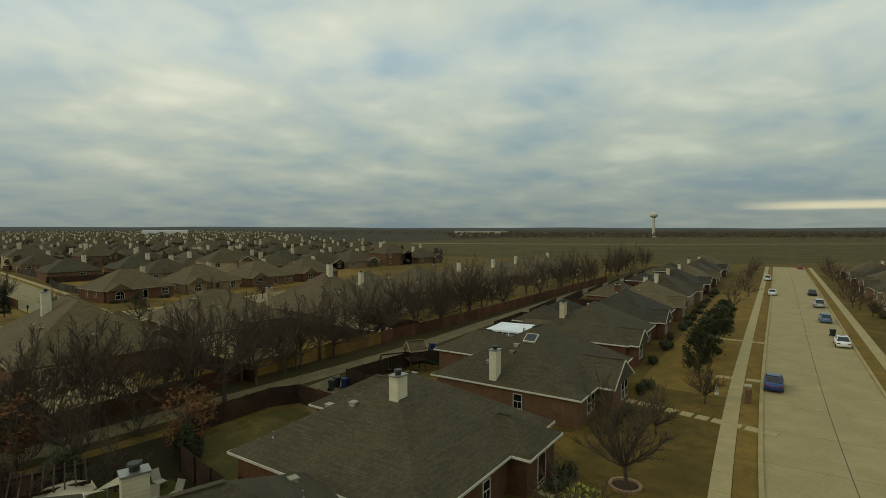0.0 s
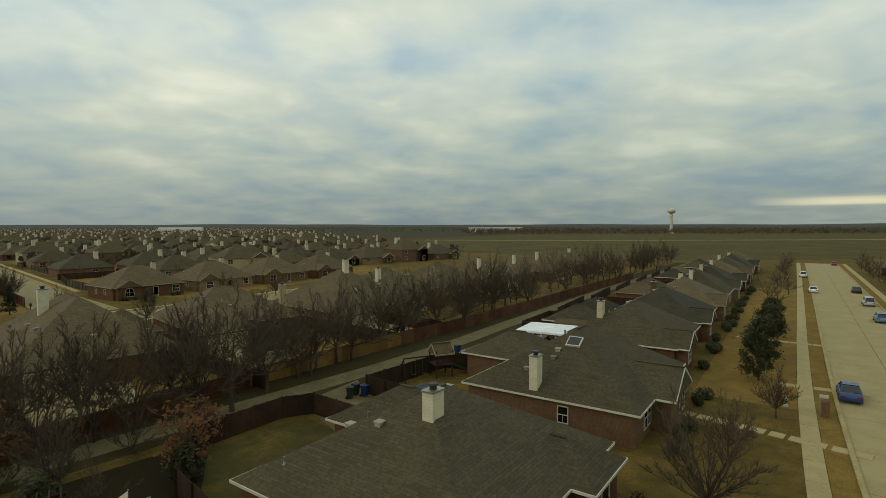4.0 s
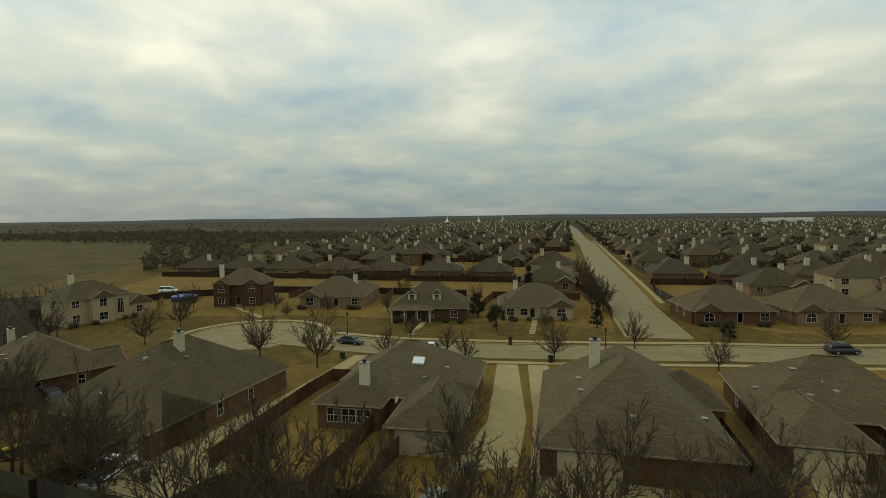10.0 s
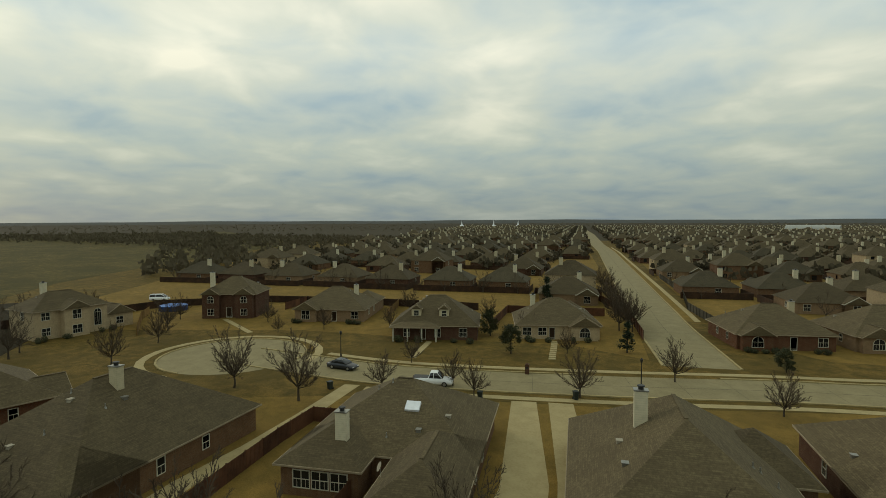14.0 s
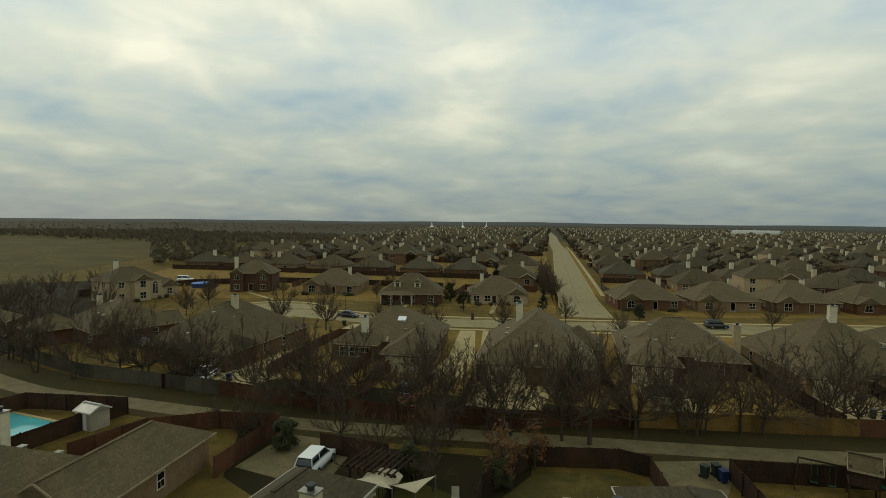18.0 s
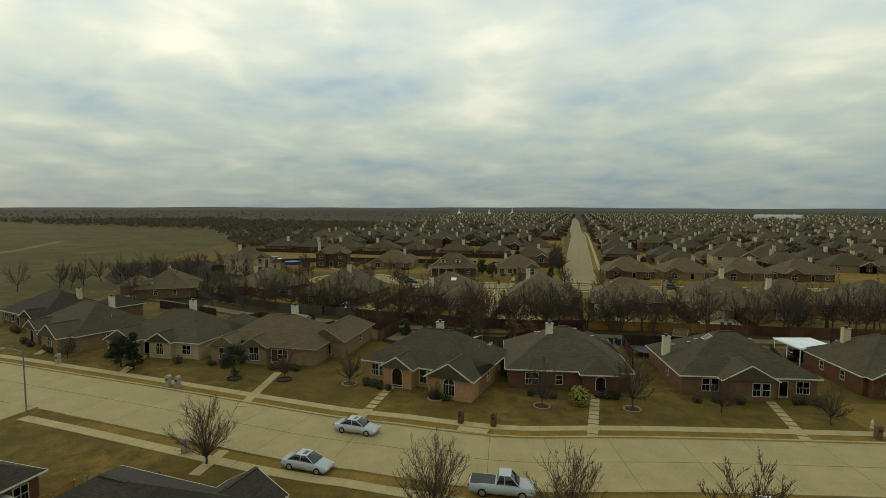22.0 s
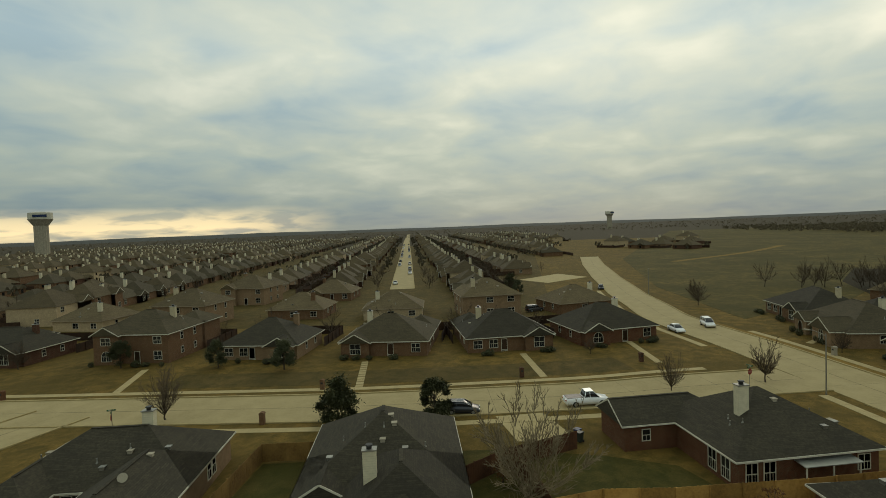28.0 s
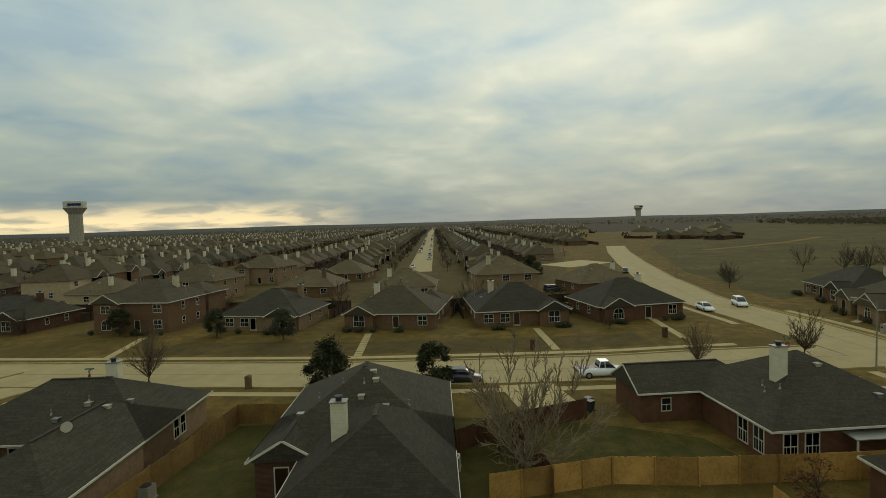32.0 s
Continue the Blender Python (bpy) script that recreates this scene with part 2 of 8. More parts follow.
def lawn_material(name, dry, mid, green, k=0.5, swath=0.2):
    """Dormant turf: tan blades, brown thatch and patches that are still green."""
    m = bpy.data.materials.new(name)
    m.use_nodes = True
    nt = m.node_tree
    bs = nt.nodes["Principled BSDF"]
    bs.inputs["Roughness"].default_value = 0.95
    bs.inputs["Specular IOR Level"].default_value = 0.1
    geo = nt.nodes.new("ShaderNodeNewGeometry")
    n1 = nd(nt, "ShaderNodeTexNoise", Scale=7.0, Detail=5.0, Roughness=0.7)
    n2 = nd(nt, "ShaderNodeTexNoise", Scale=0.45, Detail=9.0, Roughness=0.72, Distortion=0.3)
    n3 = nd(nt, "ShaderNodeTexNoise", Scale=0.085, Detail=9.0, Roughness=0.74)
    for q in (n1, n2, n3):
        nt.links.new(geo.outputs["Position"], q.inputs["Vector"])
    c = mix_col(nt, ramp(nt, n1.outputs[0], [(0.35, 0.0), (0.66, 1.0)]), dry, mid)
    c = mix_col(nt, ramp(nt, n2.outputs[0], [(0.42, 0.0), (0.62, k)]), c, green)
    c = mix_col(nt, ramp(nt, n3.outputs[0], [(0.42, 0.0), (0.60, k)]), c, tuple(0.55 * (a + b) for a, b in zip(mid, green)))
    n4 = nd(nt, "ShaderNodeTexNoise", Scale=0.035, Detail=8.0, Roughness=0.66, Distortion=0.8)
    nt.links.new(geo.outputs["Position"], n4.inputs["Vector"])
    c = mix_col(nt, ramp(nt, n4.outputs[0], [(0.44, 0.0), (0.58, swath)]), c, tuple(0.46 * (a + b) for a, b in zip(mid, green)))
    nt.links.new(c, bs.inputs["Base Color"])
    bp = nd(nt, "ShaderNodeBump", Strength=0.6, Distance=0.06)
    nt.links.new(n1.outputs[0], bp.inputs["Height"])
    nt.links.new(bp.outputs[0], bs.inputs["Normal"])
    MATS[name] = m
    return m


lawn_material("dormant_grass", (0.245, 0.155, 0.038), (0.118, 0.076, 0.020), (0.046, 0.042, 0.011), 0.75)
lawn_material("tan_grass", (0.310, 0.192, 0.046), (0.180, 0.112, 0.029), (0.076, 0.062, 0.016), 0.5)
lawn_material("green_grass", (0.112, 0.086, 0.023), (0.058, 0.049, 0.013), (0.030, 0.036, 0.008), 0.75)
lawn_material("field_grass", (0.205, 0.143, 0.042), (0.083, 0.066, 0.020), (0.040, 0.040, 0.012), 0.85, 0.70)
lawn_material("garden_grass", (0.165, 0.112, 0.034), (0.080, 0.056, 0.018), (0.038, 0.036, 0.011), 0.7)
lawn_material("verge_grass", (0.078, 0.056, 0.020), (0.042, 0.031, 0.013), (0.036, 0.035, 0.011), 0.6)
# leaf litter, near black because yard and tree shade is in the colour
lawn_material("shaded_litter", (0.036, 0.025, 0.011), (0.019, 0.014, 0.007), (0.023, 0.023, 0.008), 0.5)
# twigs of far garden trees, greyed so the colour carries distance haze
lawn_material("hazed_woods", (0.096, 0.078, 0.050), (0.062, 0.052, 0.036), (0.066, 0.060, 0.034), 0.5)
# blue-grey of the skyline hills: distance haze mixed into the base colour
lawn_material("hazed_hills", (0.074, 0.076, 0.072), (0.062, 0.066, 0.066), (0.070, 0.070, 0.058), 0.5)
lawn_material("far_land", (0.074, 0.056, 0.030), (0.050, 0.040, 0.024), (0.052, 0.043, 0.024), 0.8, 0.6)
# paler wood colour, offsetting the shade dense shards cast on each other
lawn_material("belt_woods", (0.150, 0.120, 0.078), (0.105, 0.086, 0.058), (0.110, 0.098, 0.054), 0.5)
material("concrete", (0.352, 0.283, 0.137), (0.296, 0.238, 0.113), rough=0.9, fine=3.0, third=(0.392, 0.315, 0.157), big=0.03, bump=0.1)
material("sidewalk_concrete", (0.389, 0.309, 0.148), (0.321, 0.254, 0.118), rough=0.9, fine=4.0, big=0.06, third=(0.428, 0.344, 0.170))
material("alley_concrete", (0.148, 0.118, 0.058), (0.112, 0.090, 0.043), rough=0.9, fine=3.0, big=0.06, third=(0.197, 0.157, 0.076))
material("street_concrete", (0.258, 0.213, 0.108), (0.214, 0.176, 0.088), rough=0.9, fine=3.0, third=(0.292, 0.242, 0.126), big=0.04, bump=0.1)
material("kerb_concrete", (0.366, 0.290, 0.133), (0.266, 0.207, 0.091), rough=0.9, fine=5.0)
material("joint_tar", (0.105, 0.089, 0.055), rough=0.9)
material("white_paint", (0.549, 0.520, 0.412), (0.473, 0.447, 0.349), rough=0.55, fine=3.0)
material("garage_door", (0.504, 0.426, 0.269), (0.441, 0.366, 0.227), rough=0.6, fine=2.0, vary=0.2)
material("dark_wood_door", (0.053, 0.028, 0.013), rough=0.45)
material("black_metal", (0.026, 0.025, 0.023), rough=0.45)
material("grey_metal", (0.315, 0.307, 0.269), rough=0.4, metal=0.7)
material("galvanised_roof", (0.357, 0.356, 0.311), (0.263, 0.267, 0.244), rough=0.4, metal=0.5, fine=2)
material("white_metal", (0.80, 0.82, 0.84), (0.70, 0.72, 0.74), rough=0.4, fine=1.5)
material("dark_fence", (0.038, 0.020, 0.009), (0.019, 0.010, 0.006), rough=0.9, fine=5.0, third=(0.064, 0.032, 0.014), vary=0.5)
material("red_fence", (0.098, 0.041, 0.018), (0.058, 0.025, 0.012), rough=0.9, fine=5.0, third=(0.124, 0.054, 0.024), vary=0.6)
material("cedar_fence", (0.351, 0.194, 0.046), (0.221, 0.119, 0.031), rough=0.9, fine=5.0, third=(0.429, 0.250, 0.066), vary=0.6)
material("tan_fence", (0.211, 0.120, 0.030), (0.133, 0.074, 0.020), rough=0.9, fine=5.0, third=(0.257, 0.155, 0.044), vary=0.6)
material("grey_fence", (0.074, 0.065, 0.045), (0.043, 0.039, 0.027), rough=0.9, fine=5.0, vary=0.5)
material("bark", (0.074, 0.057, 0.038), (0.040, 0.031, 0.021), rough=0.95, fine=8.0)
material("pale_bark", (0.263, 0.213, 0.130), (0.168, 0.134, 0.084), rough=0.95, fine=8.0)
material("twigs", (0.086, 0.062, 0.039), (0.059, 0.043, 0.028), rough=0.95, fine=3.0)
material("street_twigs", (0.125, 0.092, 0.058), (0.085, 0.064, 0.042), rough=0.95, fine=3.0)
material("pale_twigs", (0.221, 0.173, 0.101), (0.147, 0.114, 0.067), rough=0.95, fine=3.0)
material("evergreen_leaf", (0.052, 0.056, 0.021), (0.027, 0.032, 0.011), rough=0.7, fine=2.0, third=(0.072, 0.074, 0.028))
material("cedar_leaf", (0.023, 0.036, 0.015), (0.014, 0.022, 0.010), rough=0.7, fine=2.0)
material("yellow_shrub", (0.231, 0.228, 0.046), (0.137, 0.148, 0.029), rough=0.8, fine=4.0)
material("brown_leaf", (0.137, 0.061, 0.018), (0.084, 0.040, 0.015), rough=0.85, fine=3.0)
material("mulch", (0.058, 0.032, 0.017), (0.032, 0.018, 0.010), rough=0.95, fine=8.0)
material("ring_brick", (0.294, 0.188, 0.109), (0.210, 0.129, 0.076), rough=0.9, fine=6.0)
material("tyre", (0.016, 0.016, 0.017), rough=0.8)
material("rim", (0.42, 0.43, 0.45), rough=0.3, metal=0.8)
material("car_glass", (0.014, 0.016, 0.018), rough=0.06, spec=0.7)
material("lens_red", (0.25, 0.012, 0.010), rough=0.2, spec=0.6)
material("lens_clear", (0.62, 0.63, 0.62), rough=0.15, spec=0.6)
material("bin_blue", (0.012, 0.030, 0.095), rough=0.5)
material("bin_dark", (0.022, 0.030, 0.026), rough=0.5)
material("red_paint", (0.26, 0.030, 0.022), rough=0.6)
material("yellow_plastic", (0.55, 0.34, 0.03), rough=0.45)
material("green_plastic", (0.030, 0.11, 0.05), rough=0.45)
material("stone_grey", (0.357, 0.317, 0.235), rough=0.85)
material("cloth_beige", (0.420, 0.366, 0.252), rough=0.9)
material("pool_water", (0.10, 0.42, 0.44), (0.08, 0.36, 0.39), rough=0.08, spec=0.5, fine=1.0)
material("tarp_blue", (0.03, 0.14, 0.42), (0.02, 0.10, 0.34), rough=0.5, fine=1.5)
material("trampoline_blue", (0.020, 0.040, 0.12), rough=0.6)
brick_material("red_brick", (0.133, 0.050, 0.024), (0.098, 0.038, 0.018), (0.178, 0.148, 0.090))
brick_material("dark_brick", (0.091, 0.038, 0.021), (0.067, 0.031, 0.018), (0.154, 0.115, 0.076))
brick_material("brown_brick", (0.164, 0.085, 0.041), (0.121, 0.066, 0.033), (0.212, 0.161, 0.103))
brick_material("orange_brick", (0.460, 0.235, 0.092), (0.340, 0.185, 0.085), (0.30, 0.24, 0.16))
brick_material("pale_brick", (0.463, 0.358, 0.214), (0.359, 0.276, 0.162), (0.440, 0.347, 0.214))
brick_material("tan_brick", (0.260, 0.170, 0.093), (0.198, 0.126, 0.069), (0.280, 0.213, 0.131))
shingle_material("grey_shingle", (0.066, 0.055, 0.031), (0.088, 0.070, 0.040))
shingle_material("estate_shingle", (0.080, 0.060, 0.032), (0.103, 0.080, 0.041))
shingle_material("brown_shingle", (0.108, 0.081, 0.043), (0.139, 0.108, 0.056))
shingle_material("dark_shingle", (0.041, 0.036, 0.025), (0.057, 0.049, 0.031))


def clapboard(name, col):
    """Painted lap siding: boards 0.18 m high, each darker along its lower edge, with blotches of dirt."""
    m = bpy.data.materials.new(name)
    m.use_nodes = True
    nt = m.node_tree
    bs = nt.nodes["Principled BSDF"]
    bs.inputs["Roughness"].default_value = 0.65
    tc = nt.nodes.new("ShaderNodeTexCoord")
    sep = nt.nodes.new("ShaderNodeSeparateXYZ")
    nt.links.new(tc.outputs["Object"], sep.inputs[0])
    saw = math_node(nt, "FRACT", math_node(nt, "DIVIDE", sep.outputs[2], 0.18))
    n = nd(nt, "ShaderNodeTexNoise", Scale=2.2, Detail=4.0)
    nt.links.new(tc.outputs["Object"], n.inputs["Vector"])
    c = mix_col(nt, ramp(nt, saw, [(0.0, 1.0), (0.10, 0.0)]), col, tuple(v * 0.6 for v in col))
    c = mix_col(nt, ramp(nt, n.outputs[0], [(0.45, 0.0), (0.75, 0.6)]), c, tuple(v * 0.72 for v in col))
    nt.links.new(c, bs.inputs["Base Color"])
    bp = nd(nt, "ShaderNodeBump", Strength=0.6, Distance=0.02)
    nt.links.new(saw, bp.inputs["Height"])
    bp.invert = True
    nt.links.new(bp.outputs[0], bs.inputs["Normal"])
    MATS[name] = m


material("tan_trim", (0.30, 0.24, 0.15), (0.24, 0.19, 0.12), rough=0.6, fine=3.0)
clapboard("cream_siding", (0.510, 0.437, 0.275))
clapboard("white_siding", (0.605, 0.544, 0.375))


def glass_material():
    m = bpy.data.materials.new("window_glass")
    m.use_nodes = True
    bs = m.node_tree.nodes["Principled BSDF"]
    bs.inputs["Base Color"].default_value = (0.02, 0.022, 0.024, 1)
    bs.inputs["Roughness"].default_value = 0.08
    bs.inputs["Specular IOR Level"].default_value = 0.6
    MATS["window_glass"] = m


glass_material()


def paint(name, col, rough=0.28):
    return material(name, col, tuple(c * 0.94 for c in col), rough=rough, spec=0.6, fine=0.8, third=tuple(c * 1.03 for c in col))


# ---- mesh helpers ----
def bm_box(bm, x0, x1, y0, y1, z0, z1, m=None):
    vs = [bm.verts.new((x, y, z)) for z in (z0, z1) for y in (y0, y1) for x in (x0, x1)]
    fs = [(0, 2, 3, 1), (4, 5, 7, 6), (0, 1, 5, 4), (2, 6, 7, 3), (0, 4, 6, 2), (1, 3, 7, 5)]
    for f in fs:
        bm.faces.new([vs[i] for i in f])
    if m is not None:
        bmesh.ops.transform(bm, matrix=m, verts=vs)
    return vs


def bm_beam(bm, a, b, w, h):
    """A square bar from a to b."""
    a, b = Vector(a), Vector(b)
    d = b - a
    q = d.to_track_quat("Y", "Z").to_matrix().to_4x4()
    bm_box(bm, -w / 2, w / 2, 0, d.length, -h / 2, h / 2, Matrix.Translation(a) @ q)


def bm_cyl(bm, r0, r1, z0, z1, n=10, m=None, cap=True):
    lo = [bm.verts.new((r0 * math.cos(2 * math.pi * i / n), r0 * math.sin(2 * math.pi * i / n), z0)) for i in range(n)]
    hi = [bm.verts.new((r1 * math.cos(2 * math.pi * i / n), r1 * math.sin(2 * math.pi * i / n), z1)) for i in range(n)]
    for i in range(n):
        bm.faces.new((lo[i], lo[(i + 1) % n], hi[(i + 1) % n], hi[i]))
    if cap:
        bm.faces.new(lo[::-1])
        bm.faces.new(hi)
    if m is not None:
        bmesh.ops.transform(bm, matrix=m, verts=lo + hi)


def to_mesh(name, bm, mat):
    me = bpy.data.meshes.new(name)
    bm.to_mesh(me)
    bm.free()
    me.materials.append(MATS[mat])
    return me


def part(name, bm, mat, parent=None, label=""):
    ob = new(name, to_mesh(name, bm, mat))
    ob.parent = parent
    if label:
        ob["label"] = label
    return ob


def raw_part(name, verts, faces, mat, parent=None, label=""):
    me = bpy.data.meshes.new(name)
    me.from_pydata(verts, [], faces)
    me.materials.append(MATS[mat])
    ob = new(name, me)
    ob.parent = parent
    if label:
        ob["label"] = label
    return ob


def box_part(name, dims, mat, parent, label=""):
    bm = bmesh.new()
    bm_box(bm, *dims)
    return part(name, bm, mat, parent, label)


def base(name, m, label, category, group="", kind=""):
    e = new(name)
    e.matrix_world = m
    e.empty_display_size = 0.2
    return tagged(e, label, category, group, kind)


def catmull(pts, step=2.5):
    """A smooth line through points, in short steps."""
    P = [Vector((*p[:2], 0)) for p in pts]
    P = [P[0] * 2 - P[1]] + P + [P[-1] * 2 - P[-2]]
    out = []
    for i in range(1, len(P) - 2):
        a, b, c, d = P[i - 1:i + 3]
        n = max(1, int((c - b).length / step))
        for k in range(n):
            t = k / n
            out.append(0.5 * ((2 * b) + (c - a) * t + (2 * a - 5 * b + 4 * c - d) * t * t + (3 * b - a - 3 * c + d) * t ** 3))
    out.append(P[-2])
    return out


def side(line, off):
    """The line shifted to its right by off."""
    res = []
    for i, p in enumerate(line):
        d = (line[min(i + 1, len(line) - 1)] - line[max(i - 1, 0)]).normalized()
        res.append(p + Vector((d.y, -d.x, 0)) * off)
    return res


def ribbon(name, line, o0, o1, z0, z1, mat, parent=None, label="", kind="structure"):
    """A solid strip along a line between two offsets, z0 to z1."""
    A, B = side(line, o0), side(line, o1)
    v, f = [], []
    for a, b in zip(A, B):
        v += [(a.x, a.y, z1), (b.x, b.y, z1), (b.x, b.y, z0), (a.x, a.y, z0)]
    for i in range(len(A) - 1):
        k = i * 4
        f += [(k, k + 4, k + 5, k + 1), (k + 1, k + 5, k + 6, k + 2), (k + 3, k, k + 4, k + 7)][:3]
    f += [(0, 1, 2, 3), (len(v) - 4, len(v) - 1, len(v) - 2, len(v) - 3)]
    ob = raw_part(name, v, f, mat, parent, label if parent else "")
    if not parent:
        tagged(ob, label, "", "", kind)
    return ob


def slab(name, pts, z0, z1, mat, label="", kind="structure", parent=None):
    """A flat plate with a polygon outline."""
    bm = bmesh.new()
    top = [bm.verts.new((p[0], p[1], z1)) for p in pts]
    bot = [bm.verts.new((p[0], p[1], z0)) for p in pts]
    f = bm.faces.new(top)
    if f.normal.z < 0:
        f.normal_flip()
    n = len(pts)
    for i in range(n):
        bm.faces.new((top[i], bot[i], bot[(i + 1) % n], top[(i + 1) % n]))
    bmesh.ops.recalc_face_normals(bm, faces=bm.faces[:])
    ob = part(name, bm, mat, parent)
    if not parent:
        tagged(ob, label, "", "", kind)
    return ob


# ---- ground, streets, pavements ----
R = random.Random(7)
gv, gf = [], []
for j in range(13):
    for i in range(13):
        gv.append((-4700 + i * 783.3, -4700 + j * 783.3, 0.0))
for j in range(12):
    for i in range(12):
        gf.append((j * 13 + i, j * 13 + i + 1, j * 13 + i + 14, j * 13 + i + 13))
tagged(raw_part("ground", gv, gf, "dormant_grass"), "flat dormant brown lawn and open land", "", "", "structure")


ring_v = [(d * math.cos(k * math.pi / 24), d * math.sin(k * math.pi / 24), 0.012) for d in (620, 1500, 3000, 4650) for k in range(48)]
ring_f = [(j * 48 + k, j * 48 + 48 + k, j * 48 + 48 + (k + 1) % 48, j * 48 + (k + 1) % 48) for j in range(3) for k in range(48)]
tagged(raw_part("land_distant", ring_v, ring_f, "far_land"), "dark brown wooded and farmed distant land", "", "", "structure")


def road(name, pts, width, mat="concrete", kerbs=(True, True), z=0.02, label="pale concrete residential street", joints=True, gaps=()):
    dense = []
    for a, b in zip(pts[:-1], pts[1:]):
        n = max(1, int(math.dist(a, b) / 16))
        dense += [(a[0] + (b[0] - a[0]) * k / n, a[1] + (b[1] - a[1]) * k / n) for k in range(n)]
    line = catmull(dense + [pts[-1]], 3.0)
    r = ribbon(name, line, -width / 2, width / 2, -0.1, z, mat, label=label)
    for s, on in zip((-1, 1), kerbs):
        if on:
            a, b = (-width / 2 - 0.3, -width / 2 + 0.02) if s < 0 else (width / 2 - 0.02, width / 2 + 0.3)
            edge, run = side(line, (a + b) / 2), []
            for i in range(len(line)):
                if any(math.dist(edge[i][:2], g[:2]) < g[2] for g in gaps):
                    if len(run) > 1:
                        ribbon("kerb", run, a, b, -0.1, 0.15, "kerb_concrete", parent=r)
                    run = []
                else:
                    run.append(line[i])
            if len(run) > 1:
                ribbon("kerb", run, a, b, -0.1, 0.15, "kerb_concrete", parent=r)
    if joints:
        ribbon("joint", line, -0.03, 0.03, z, z + 0.004, "joint_tar", parent=r)
        for i in range(2, len(line) - 1, 2):
            d = (line[i + 1] - line[i]).normalized()
            n = Vector((d.y, -d.x, 0)) * (width / 2 - 0.05)
            p = line[i]
            if min((p - Vector((20, 10, 0))).length, (p - Vector((-80, 75, 0))).length) > 75:
                continue
            e = d * 0.02
            v = [(*(p + n + e)[:2], z + 0.004), (*(p + n - e)[:2], z + 0.004), (*(p - n - e)[:2], z + 0.004), (*(p - n + e)[:2], z + 0.004)]
            raw_part("joint", v, [(0, 1, 2, 3)], "joint_tar", r)
    return line


MAIN = [(-261.8, -145.9), (-204.7, -121.9), (-146.3, -95.0), (-101.4, -72.8), (-66.4, -52.9), (-47.0, -36.1), (-20.1, -14.4), (-0.7, 0.8), (5.3, 6.5),
        (11.2, 11.9), (15.6, 17.0), (22.3, 28.3), (35.7, 48.2), (53.0, 72.7), (82.1, 113.4), (116.9, 162.2), (156, 217.3)]
main_line = road("road_main", MAIN, 10.2, gaps=((-24.5, -28.5, 7.5),))
side_line = road("road_side", [(-27.9, -27.3), (-17.9, -38.7), (-9.2, -47.6), (0.3, -59.3), (11.0, -73.1), (18.7, -84.5), (30.4, -102.3), (43.0, -121.7), (58.8, -147.9), (75.8, -174.9)], 10.0)
stub_line = road("road_stub", [(32.8, -104.8), (42.8, -101.8), (54.8, -98.4), (72.9, -93.3)], 9.5, z=0.016)
west_line = road("road_west", [(-89.6, -151.6), (-254.1, -289.4), (-607.9, -587.1), (-1265.5, -1132.9)], 8.6, joints=False)
cross_line = road("road_cross", [(-110.1, 50.5), (-99.5, 57.6), (-87.8, 66.1), (-77.6, 77.0), (-65.7, 91.6), (-54.3, 106.7), (-44.5, 118.4), (-27.0, 143.3), (-0.1, 181.7)], 8.8, "street_concrete", z=0.024, gaps=((-71.5, 98.5, 9.0),))
big_line = road("road_north", [(-66.3, 107.6), (-88.3, 128.3), (-138.4, 179.1), (-274.2, 316.2), (-349.1, 387.8), (-580.6, 619.8), (-877.3, 906.8)], 10.6, "street_concrete")
cul = [(-110.6 + 11.5 * math.cos(a * math.pi / 14), 49.5 + 11.5 * math.sin(a * math.pi / 14)) for a in range(28)]
slab("road_turning_circle", cul, -0.1, 0.032, "street_concrete", "round concrete turning head of a street")
for a0, a1 in ((3, 24),):
    ring = [Vector((-110.6 + 11.6 * math.cos(a * math.pi / 14), 49.5 + 11.6 * math.sin(a * math.pi / 14), 0)) for a in range(a0, a1 + 1)]
    ribbon("kerb_turning_circle", ring, 0.0, -0.3, -0.1, 0.15, "kerb_concrete", label="concrete kerb round a turning head")
    ribbon("pavement_turning_circle", ring, 1.4, 2.7, -0.1, 0.05, "sidewalk_concrete", label="curved concrete pavement")
ALLEY = [(-110.3, -14.5), (-90.8, -3.2), (-75.1, 4.5), (-65.1, 10.3), (-58.7, 16.2), (-47.6, 25.5), (-38.0, 34.4), (-26.2, 47.8), (-15.1, 60.3), (-8.7, 67.7), (0.1, 79.0), (7.9, 90.4), (28.1, 119.0), (45.4, 143.3), (78.5, 186.3), (106.4, 223.7)]
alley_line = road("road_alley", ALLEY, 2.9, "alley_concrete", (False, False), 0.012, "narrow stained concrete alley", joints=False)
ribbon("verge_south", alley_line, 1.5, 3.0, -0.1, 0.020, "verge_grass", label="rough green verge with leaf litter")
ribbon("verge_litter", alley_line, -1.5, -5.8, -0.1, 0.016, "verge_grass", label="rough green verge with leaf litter")


